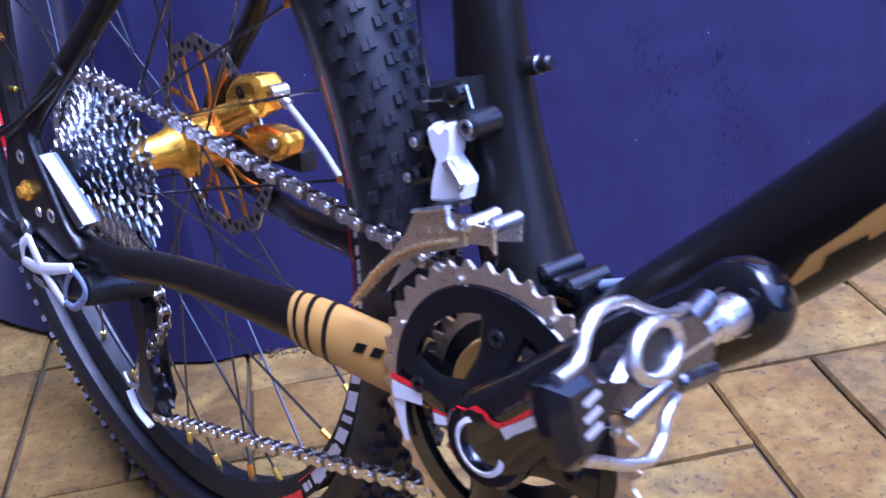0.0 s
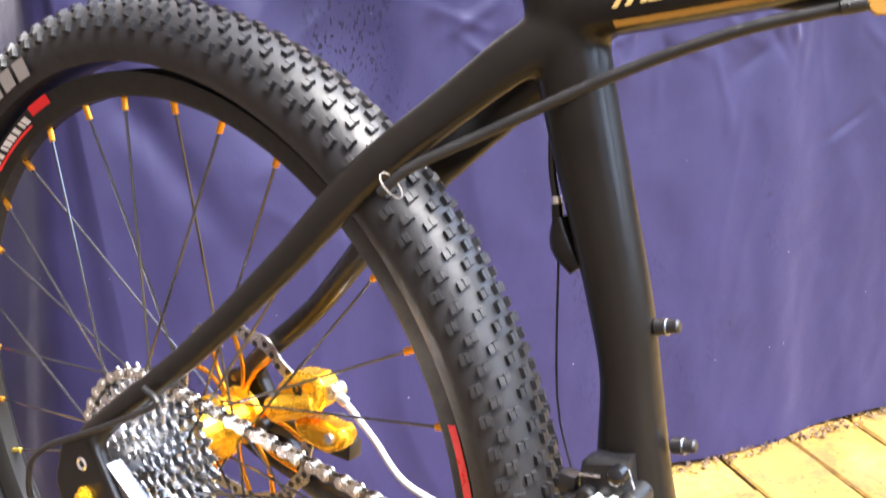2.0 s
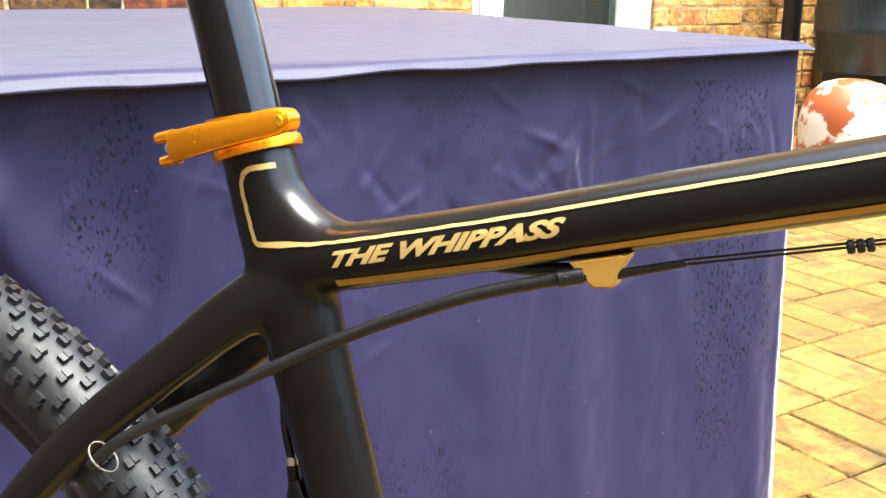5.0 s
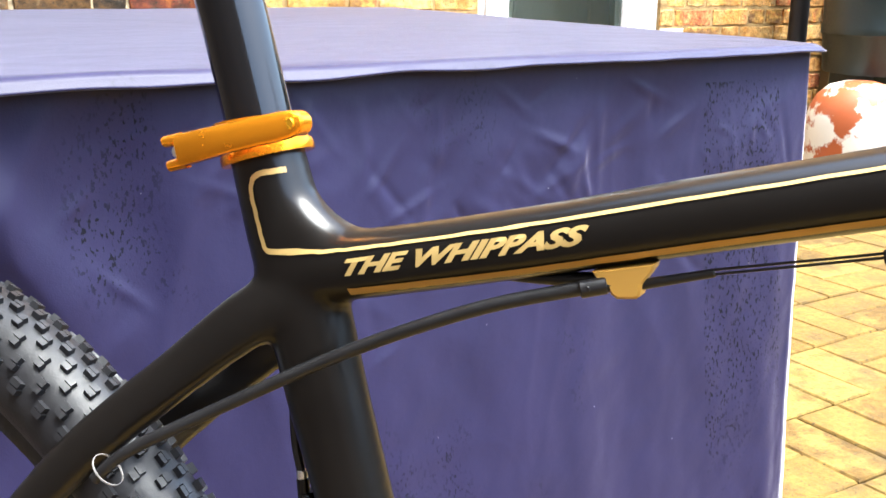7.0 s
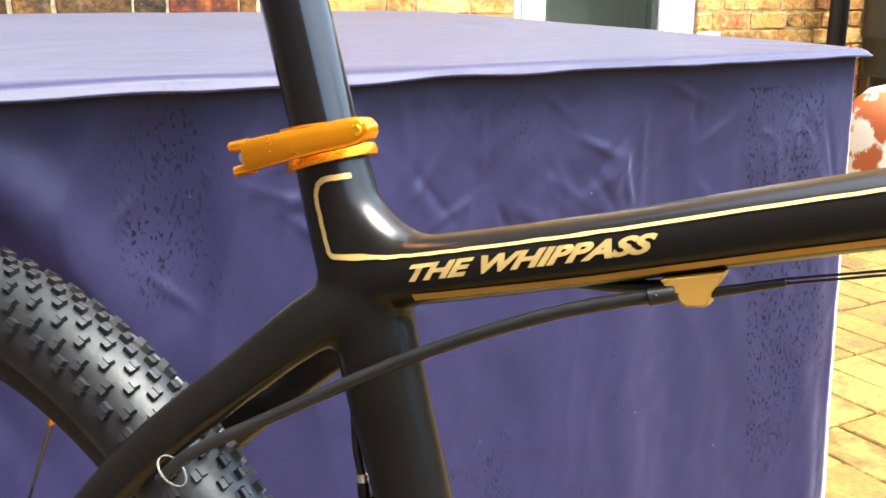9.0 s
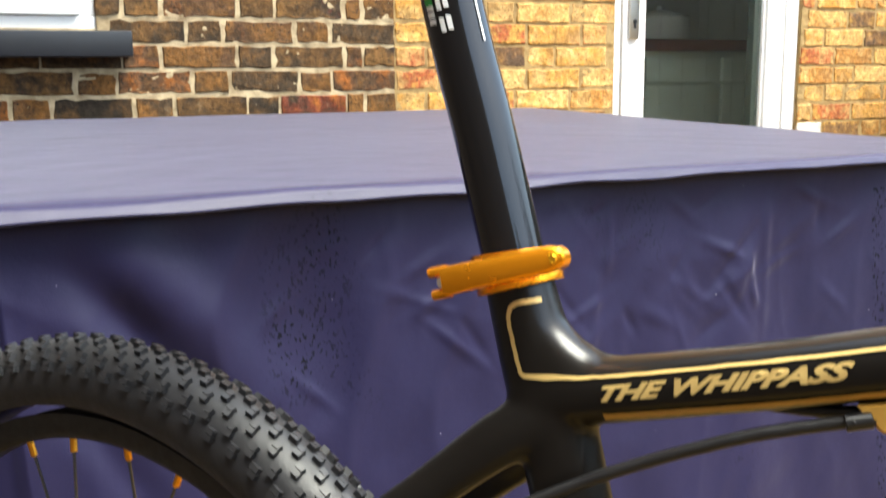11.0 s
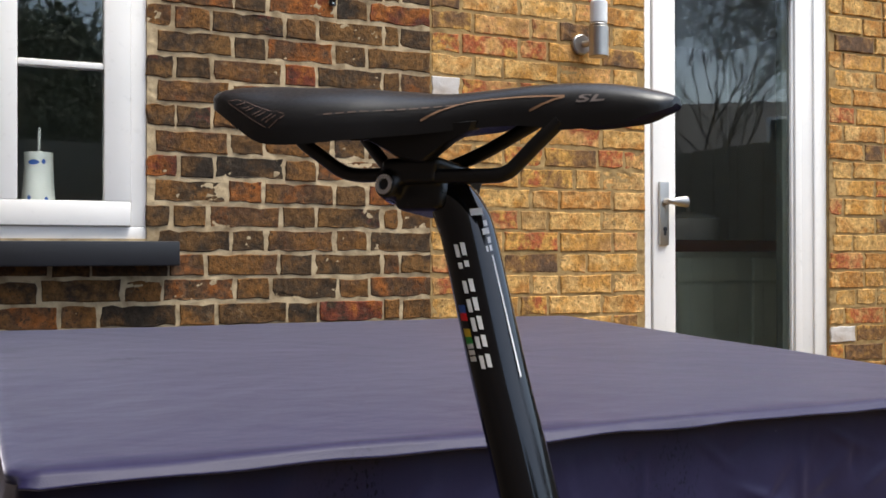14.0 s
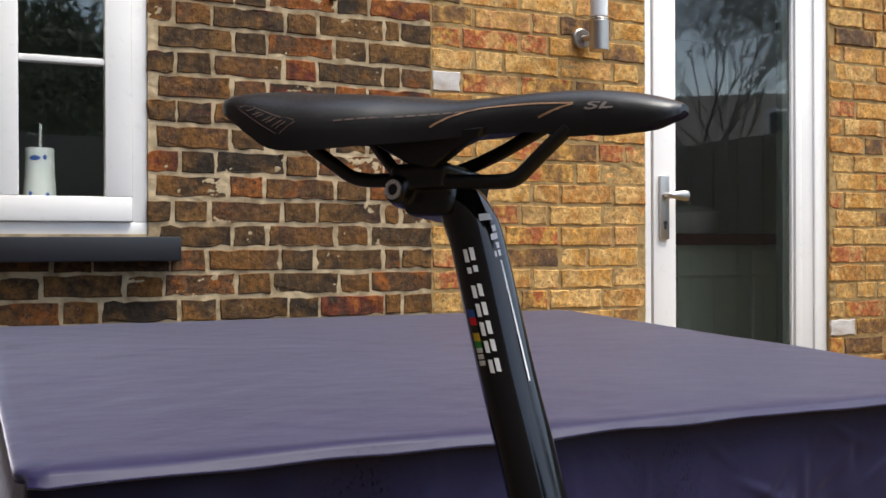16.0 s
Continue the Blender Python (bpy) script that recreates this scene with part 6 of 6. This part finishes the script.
part("tap", join(rod(Vector((vx, vy, 0.5)) + td_ * 0.24, Vector((vx, vy, 0.5)) + td_ * 0.31, 0.014, 14), rod(Vector((vx, vy, 0.515)) + td_ * 0.3, Vector((vx, vy, 0.46)) + td_ * 0.3, 0.012, 12), rod(Vector((vx, vy, 0.5)) + td_ * 0.245, Vector((vx, vy, 0.5)) + td_ * 0.255, 0.028, 18)), PIPE, butt, "black tap")


def rusty():
    m = plain("rusty_white_paint", (0.72, 0.68, 0.58), 0.5, scale=60, bump=0.3)
    b = m.node_tree.nodes["Principled BSDF"]
    co = node(m, "ShaderNodeTexCoord")
    nz = node(m, "ShaderNodeTexNoise", Scale=7.0, Detail=5.0, Roughness=0.6)
    link(m, co.outputs["Object"], nz.inputs["Vector"])
    mr = node(m, "ShaderNodeMapRange", From_Min=0.5, From_Max=0.54)
    link(m, nz.outputs["Fac"], mr.inputs["Value"])
    mx = node(m, "ShaderNodeMix")
    mx.data_type = "RGBA"
    mx.inputs[7].default_value = (0.36, 0.085, 0.022, 1)
    link(m, mr.outputs[0], mx.inputs[0])
    link(m, b.inputs["Base Color"].links[0].from_socket, mx.inputs[6])
    link(m, mx.outputs[2], b.inputs["Base Color"])
    return m


RUSTY = rusty()
bottle = thing("gas_bottle", "old white gas bottle with flaking rusty paint", "gas bottle")
gx, gy = 3.3, 2.26
part("body", vessel_geo(gx, gy, 0.0, [(0.001, 0.03), (0.15, 0.035), (0.188, 0.06), (0.192, 0.09), (0.192, 0.27), (0.183, 0.33), (0.16, 0.38), (0.115, 0.42), (0.06, 0.436), (0.001, 0.44)]), RUSTY, bottle)
part("foot_ring", vessel_geo(gx, gy, 0.0, [(0.13, 0.001), (0.14, 0.0), (0.145, 0.01), (0.145, 0.05), (0.135, 0.055), (0.13, 0.05), (0.13, 0.001)]), RUSTY, bottle)
post_wood = thing("timber_post", "slim weathered timber post against the house wall", "post")
part("post", block((3.86, 2.82, 0.001), (3.915, 2.872, 2.3), 0.004), plain("green_stained_timber", (0.16, 0.125, 0.06), 0.8, scale=40, bump=0.4), post_wood)

# ---- ground and what the glass mirrors: neighbours' house, hedge and trees behind ----
BED = plain("sandy_joint_bed", (0.06, 0.042, 0.022), 0.95, scale=50, bump=0.6, tint=(0.03, 0.024, 0.014), blotch=9, wear=0.7)
g0 = 40
tagged(mesh_ob("ground", [(-g0, -g0, -0.009), (g0, -g0, -0.009), (g0, g0, -0.009), (-g0, g0, -0.009)], [(0, 1, 2, 3)], BED, None, "", False), "sandy ground between and beyond the pavers", "ground", kind="structure")
FENCE = plain("weathered_fence_board", (0.13, 0.13, 0.105), 0.8, scale=40, bump=0.4, tint=(0.08, 0.08, 0.065))


def fence(a, b, h, label):
    f = thing("fence", label, "fence")
    a, b = Vector(a), Vector(b)
    L = (b - a).length
    d = (b - a) / L
    nboard = int(L / 0.15)
    me = None
    m0 = Matrix.Translation(a) @ Matrix.Rotation(math.atan2(d.y, d.x), 4, "Z")
    for k in range(nboard):
        if me is None:
            o = part("board", block((-0.006, -0.01, 0.0), (0.156, 0.01, h), 0.003), FENCE, f)
            me = o.data
        else:
            o = new("board", me)
            o.parent = f
        o.matrix_basis = m0 @ Matrix.Translation((k * 0.15, 0.012 * (k % 2), 0))
    return f


# Added fences, out of view; the tall end one darkens the window's reflection.
fence((-0.75, -2.6, 0), (-0.75, -7, 0), 2.0, "added board fence along the garden, out of view")
fence((5.2, -7, 0), (5.2, 2.8, 0), 1.8, "weathered board fence beside the water butt")
fence((-0.75, -7, 0), (5.2, -7, 0), 2.3, "added board fence at the garden end, darkening the window's reflection")

ROOF = plain("slate_roof", (0.035, 0.032, 0.033), 0.8, scale=10)
NBRICK = plain("far_brick", (0.16, 0.1, 0.06), 0.9, scale=30, tint=(0.1, 0.06, 0.04), blotch=4, wear=0.7)


def far_house(x, y, w, h, m_rot, label):
    hs = thing("house", label, "house", pose(x, y, 0, 0, 0, m_rot))
    part("wall", block((-w / 2, -3, 0), (w / 2, 3, h), 0), NBRICK, hs)
    part("roof", ([(-w / 2 - 0.3, -3.3, h), (w / 2 + 0.3, -3.3, h), (w / 2 + 0.3, 3.3, h), (-w / 2 - 0.3, 3.3, h), (-w / 2 - 0.3, 0, h + 2.4), (w / 2 + 0.3, 0, h + 2.4)], [(0, 1, 5, 4), (2, 3, 4, 5), (0, 4, 3), (1, 2, 5), (0, 3, 2, 1)]), ROOF, hs)
    part("chimney", block((w / 2 - 1.4, -0.4, h + 1), (w / 2 - 0.6, 0.5, h + 3.6), 0.02), NBRICK, hs)
    for k in range(2):
        for j in range(2):
            wn_ = part("window", block((-w / 4 + k * w / 2 - 0.5, 2.98, 0.9 + 2.1 * j), (-w / 4 + k * w / 2 + 0.5, 3.02, 2.1 + 2.1 * j), 0.01), UPVC, hs)
            part("pane", block((-w / 4 + k * w / 2 - 0.42, 3.021, 0.98 + 2.1 * j), (-w / 4 + k * w / 2 + 0.42, 3.03, 2.02 + 2.1 * j), 0), SILL, wn_)
    return hs


far_house(20.5, -13.5, 9, 2.6, 35, "brick neighbour house with a slate roof and chimney")
far_house(-6, -22, 10, 4.6, 0, "brick terrace house with a slate roof beyond the gardens")
BARK = plain("grey_bark", (0.075, 0.06, 0.045), 0.9, scale=30, bump=0.5)
LEAF = plain("dark_leaf", (0.025, 0.045, 0.018), 0.55, tint=(0.05, 0.075, 0.02), blotch=3, wear=0.9)


def tree(x, y, h, seed, leafy, label):
    rng = random.Random(seed)
    t = thing("tree", label, "tree", pose(x, y, 0))
    tv, tw, leaves = [], [], []

    def limb(p, d, ln, r, depth):
        q = p + d * ln
        mid = p.lerp(q, 0.5) + Vector((rng.uniform(-1, 1), rng.uniform(-1, 1), rng.uniform(-0.3, 0.6))) * ln * 0.07
        g = sweep([(*p, r, r), (*mid, r * 0.86, r * 0.86), (*q, r * 0.68, r * 0.68)], 7 if depth < 3 else 4, 2, (0.3, 1, 0.2))
        (tv if depth < 2 else tw).append(g)
        if depth > 2 and leafy:
            for _ in range(12):
                leaves.append(q.lerp(p, rng.random()) + Vector((rng.gauss(0, 1), rng.gauss(0, 1), rng.gauss(0, 1))) * 0.28)
        if depth > 3 and not leafy:
            for _ in range(4):
                a = p.lerp(q, rng.random())
                b = a + (d + Vector((rng.gauss(0, 1), rng.gauss(0, 1), rng.gauss(0, 1))) * 0.8).normalized() * rng.uniform(0.12, 0.45)
                tw.append(([a, a + Vector((0.005, 0.003, 0)), b, a + Vector((0, 0.003, 0.005))], [(0, 1, 2), (1, 3, 2), (3, 0, 2)]))
        if depth == (4 if leafy else 6):
            return
        for k in range(rng.choice((2, 3, 3, 3)) if depth else (4 if leafy else 6)):
            side = Vector((rng.uniform(-1, 1), rng.uniform(-1, 1), rng.uniform(-0.25, 0.75) if depth < 3 else rng.uniform(-0.7, 0.6)))
            limb(q if k else q.lerp(p, 0.25), (d * 0.8 + side * 0.75).normalized(), ln * rng.uniform(0.62, 0.85), r * rng.uniform(0.5, 0.66), depth + 1)

    limb(Vector((0, 0, 0)), Vector((0.03, 0.02, 1)).normalized(), h * (0.28 if leafy else 0.25), h * (0.018 if leafy else 0.0045), 0)
    part("trunk", join(*tv), BARK, t)
    part("twigs", join(*tw), BARK, t, "bare twigs" if not leafy else "")
    if leafy:
        V, F = [], []
        for c in leaves:
            for _ in range(16):
                q = c + Vector((rng.gauss(0, 1), rng.gauss(0, 1), rng.gauss(0, 1))) * 0.14
                a, b = Vector((rng.gauss(0, 1), rng.gauss(0, 1), rng.gauss(0, 1))).normalized(), Vector((rng.gauss(0, 1), rng.gauss(0, 1), rng.gauss(0, 1))).normalized()
                k = len(V)
                V += [q - a * 0.07, q + b * 0.035, q + a * 0.07, q - b * 0.035]
                F.append((k, k + 1, k + 2, k + 3))
        part("crown", (V, F), LEAF, t, "dark evergreen leaves")
    return t


tree(10.4, -7.6, 8.5, 3, False, "bare leafless garden tree behind the neighbours")
tree(13.5, -10.5, 9.5, 8, False, "bare leafless tree beside the brick house")
tree(0.2, -10.0, 6.2, 5, True, "dark evergreen tree beyond the fence")
tree(-2.6, -11.0, 5.6, 6, True, "dark evergreen tree behind the garden fence")

# ---- pavers, laid in a basketweave: pairs in squares that turn by turns ----
PAV_STOPS = [(0.0, (0.1236, 0.0704, 0.0122)), (0.25, (0.1549, 0.094, 0.0183)), (0.5, (0.1044, 0.0557, 0.0078)), (0.75, (0.181, 0.1192, 0.0261)), (1.0, (0.0801, 0.0435, 0.007))]
PAV = pieces("buff_paver", PAV_STOPS, 0.8, "object", 60, 0.8, (0.045, 0.03, 0.013), 0.75, 0.75, 0.3)
PAV_I = pieces("buff_paver_far", PAV_STOPS, 0.8, "island", 60, 0.8, (0.045, 0.03, 0.013), 0.75, 0.75, 0.3)
PS = 0.233
rngp = random.Random(12)


def paver_geo(seed):
    """A clay paver with worn, slightly uneven arrises."""
    r = random.Random(seed)
    lx, ly = PS / 2 - 0.0028, PS / 4 - 0.0018
    rim = [(-1, -1), (-0.34, -1), (0.34, -1), (1, -1), (1, 1), (0.34, 1), (-0.34, 1), (-1, 1)]
    wob = [(r.uniform(-0.0012, 0.0012), r.uniform(-0.0013, 0.0013)) for _ in rim]
    def rect(k, z):
        return [(sx * (lx - k) + w[0], sy * (ly - k) + w[1], z + r.uniform(-0.0006, 0.0006)) for (sx, sy), w in zip(rim, wob)]
    n = len(rim)
    V = rect(0, -0.03) + rect(0, -0.0035) + rect(0.0032, 0.0)
    F = [tuple(range(2 * n, 3 * n))]
    for i in range(2):
        for j in range(n):
            F.append((i * n + j, i * n + (j + 1) % n, (i + 1) * n + (j + 1) % n, (i + 1) * n + j))
    return V, F


paving = tagged(new("pavement"), "buff clay pavers laid in a basketweave pattern", "pavement", kind="structure")
pool = []
for s in range(8):
    pv = paver_geo(s)
    me = bpy.data.meshes.new("paver")
    me.from_pydata(pv[0], [], pv[1])
    me.materials.append(PAV)
    pool.append((me, pv))
RV, RF = [], []
PM = pose(0.2445, 0.262, 0, 0, 0, -1.3)
for i in range(-17, 24):
    for j in range(-34, 13):
        upright = (i + j) % 2 == 0
        for h in (0.25, 0.75):
            c, ang = ((i + h, j + 0.5), 90) if upright else ((i + 0.5, j + h), 0)
            m = PM @ pose(c[0] * PS, c[1] * PS, rngp.uniform(-0.0018, 0.0012), rngp.uniform(-0.35, 0.35), rngp.uniform(-0.35, 0.35), ang + rngp.uniform(-0.4, 0.4) + 180 * rngp.randint(0, 1))
            p = m.translation
            if p.y > 2.83 or p.x < -3.1 or p.x > 5.1 or p.y < -6.9:
                continue
            s = rngp.randrange(8)
            if (-0.75 < p.x < 0.8 and 0.0 < p.y < 1.1) or (0.8 <= p.x < 2.5 and 0.55 < p.y < 1.75):
                o = new("paver", pool[s][0])
                o.parent = paving
                o.matrix_basis = m
            else:
                b0 = len(RV)
                RV += [tuple(m @ Vector(v)) for v in pool[s][1][0]]
                RF += [tuple(q + b0 for q in f) for f in pool[s][1][1]]
me = bpy.data.meshes.new("far_pavers")
me.from_pydata(RV, [], RF)
me.materials.append(PAV_I)
fp = new("far_pavers", me)
fp.parent = paving
tagged(fp, kind="stuff")

# ---- bricks of the house wall ----
L_STOPS = [(0.0, (0.0314, 0.0219, 0.014)), (0.14, (0.1294, 0.0646, 0.0214)), (0.28, (0.0554, 0.0349, 0.0189)), (0.42, (0.1848, 0.0829, 0.0214)), (0.56, (0.0924, 0.0489, 0.0247)), (0.68, (0.2772, 0.0916, 0.0181)), (0.78, (0.1478, 0.0366, 0.0181)), (0.88, (0.0416, 0.0279, 0.0181)), (1.0, (0.1571, 0.0786, 0.0247))]
R_STOPS = [(0.0, (0.5, 0.24, 0.05)), (0.12, (0.62, 0.38, 0.13)), (0.26, (0.43, 0.185, 0.04)), (0.4, (0.64, 0.4, 0.15)), (0.54, (0.53, 0.265, 0.058)), (0.66, (0.56, 0.31, 0.11)), (0.75, (0.36, 0.085, 0.032)), (0.83, (0.58, 0.32, 0.075)), (0.9, (0.27, 0.14, 0.05)), (1.0, (0.11, 0.065, 0.038))]
BR = {}
for side, stops in (("l", L_STOPS), ("r", R_STOPS)):
    for kind in ("object", "island"):
        BR[side, kind] = pieces(("dark_brick" if side == "l" else "yellow_brick") + ("" if kind == "object" else "_far"), stops, 0.88, kind, 48, 1.3, (0.026, 0.02, 0.014) if side == "l" else (0.13, 0.068, 0.03), 0.6, 0.8, 0.6 if side == "l" else 0.5, 0.15, (0.36, 0.27, 0.16) if side == "l" else (0.62, 0.5, 0.33))
WHITED = plain("whitened_brick", (0.62, 0.58, 0.54), 0.85, scale=60, bump=0.7, tint=(0.35, 0.25, 0.16), blotch=14, wear=0.6)


def brick_geo(ln, hh, seed):
    """Half-buried brick with worn, chipped arrises that fall back into the joint."""
    r = random.Random(seed)
    nx = max(3, round(ln / 0.03))
    rim = [(-1 + 2 * k / nx, -1) for k in range(nx + 1)] + [(1, -0.35), (1, 0.35)] + [(1 - 2 * k / nx, 1) for k in range(nx + 1)] + [(-1, 0.35), (-1, -0.35)]
    n = len(rim)
    wob = [(r.gauss(0, 0.6), r.gauss(0, 0.6)) for _ in rim]
    chip = [r.uniform(0.002, 0.005) if r.random() < 0.25 else 0.0 for _ in rim]
    def ring(k, y, j):
        return [(sx * (ln / 2 - k - c * 0.7 * (abs(sx) > 0.9)) + w[0] * j, y + c * 0.3 + r.uniform(-0.0006, 0.0006), sz * (hh / 2 - k * 0.8 - c * (abs(sz) > 0.9)) + w[1] * j) for (sx, sz), w, c in zip(rim, wob, chip)]
    V = ring(-0.001, 0.012, 0.0018) + ring(0.0, 0.0024, 0.002) + ring(0.003, 0.0, 0.0024)
    F = [tuple(range(2 * n, 3 * n))]
    for i in range(2):
        for j in range(n):
            F.append((i * n + j, i * n + (j + 1) % n, (i + 1) * n + (j + 1) % n, (i + 1) * n + j))
    return V, F


def mortar_sheet(x0, x1, z0, z1, step=0.006):
    """Rough trowelled mortar, in places flush with the bricks or smeared over their arrises."""
    nx, nz = round((x1 - x0) / step), round((z1 - z0) / step)
    V = []
    for j in range(nz + 1):
        for i in range(nx + 1):
            x, z = x0 + (x1 - x0) * i / nx, z0 + (z1 - z0) * j / nz
            V.append((x, WY + 0.0029 + 0.0022 * noise.noise(Vector((x * 30, z * 55, 3))) + 0.0014 * noise.noise(Vector((x * 110, z * 130, 8))), z))
    w = nx + 1
    return V, [(j * w + i, j * w + i + 1, (j + 1) * w + i + 1, (j + 1) * w + i) for j in range(nz) for i in range(nx)]


for w, mat, spans in ((wall_l, MORTAR_L, ((WIN[1], SEAM - 0.001, 0.55, 2.05), (-0.6, WIN[1] - 0.001, 0.55, 0.9))), (wall_r, MORTAR_R, ((SEAM + 0.001, DOOR[0], 0.55, 2.05), (DOOR[1], 3.5, 0.4, 1.7)))):
    for sp in spans:
        part("mortar", mortar_sheet(*sp), mat, w)


rngb = random.Random(21)
pools = {}
rest = {"l": ([], []), "r": ([], [])}


def brick_mesh(side, ln):
    s = rngb.randrange(5)
    key = (side, round(ln, 3), s)
    if key not in pools:
        gv = brick_geo(key[1] + (0.009 if side == "l" else 0.001), 0.0642 if side == "l" else 0.0645, s + int(ln * 1000))
        me = bpy.data.meshes.new("brick")
        me.from_pydata(gv[0], [], gv[1])
        me.materials.append(BR[side, "object"])
        pools[key] = (me, gv)
    return pools[key]


def flemish(row):
    """The dark wall: stretchers and headers in turn from the seam, with a closer in every other course."""
    x, out = SEAM - 0.003, []
    order = [0.21] if row % 2 == 0 else [0.096, 0.044, 0.21]
    while x > X0:
        ln = (order.pop(0) if order else (0.092 if out[-1][1] - out[-1][0] > 0.15 else 0.207)) + rngb.choice((-0.004, 0, 0, 0.003))
        out.append((x - ln, x))
        x -= ln + rngb.choice((0.016, 0.019, 0.022))
    return out


def stock(row):
    """The yellow wall: mostly stretchers, with headers here and there."""
    x, out, k = SEAM + 0.006, [], (row * 7 + 5) % 4
    while x < X1 - 0.03:
        ln = (0.103 if row % 2 else 0.15) if not out else (0.214, 0.214, 0.103)[k % 3]
        if out and rngb.random() < 0.16:
            ln = rngb.choice((0.103, 0.214, 0.15))
        ln = min(ln, X1 - 0.004 - x)
        out.append((x, x + ln))
        x += ln + 0.012
        k += 1
    return out


def lay(side, row, hole, parent_ob):
    z = 0.0575 + 0.0755 * row
    for a, b in flemish(row) if side == "l" else stock(row):
        if hole[2] - 0.02 < z < hole[3] + 0.02 and b > hole[0] - 0.003 and a < hole[1] + 0.003:
            if a < hole[0] - 0.035:
                b = hole[0] - 0.003
            elif b > hole[1] + 0.035:
                a = hole[1] + 0.003
            else:
                continue
        if b - a < 0.03:
            continue
        cx = (a + b) / 2
        me, gv = brick_mesh(side, b - a)
        m = pose(cx, WY + rngb.uniform(-0.0022, 0.0015), z + rngb.uniform(-0.002, 0.002), rngb.uniform(-0.6, 0.6), rngb.uniform(-0.5, 0.5), rngb.uniform(-0.5, 0.5))
        if -0.45 < cx < 3.4 and 0.58 < z < 1.98:
            o = new("brick", me)
            o.parent = parent_ob
            o.matrix_basis = m
            if (abs(cx - 1.07) < 0.06 and abs(z - 1.495) < 0.04) or (abs(cx - 2.88) < 0.06 and abs(z - 0.61) < 0.04):
                o.data = o.data.copy()
                o.data.materials[0] = WHITED
        else:
            V, F = rest[side]
            b0 = len(V)
            V += [tuple(m @ Vector(v)) for v in gv[0]]
            F += [tuple(q + b0 for q in f) for f in gv[1]]


for row in range(57):
    lay("l", row, WIN, wall_l)
    lay("r", row, DOOR, wall_r)
for side, w in (("l", wall_l), ("r", wall_r)):
    me = bpy.data.meshes.new("far_bricks")
    me.from_pydata(rest[side][0], [], rest[side][1])
    me.materials.append(BR[side, "island"])
    o = new("far_bricks", me)
    o.parent = w
    tagged(o, kind="stuff")
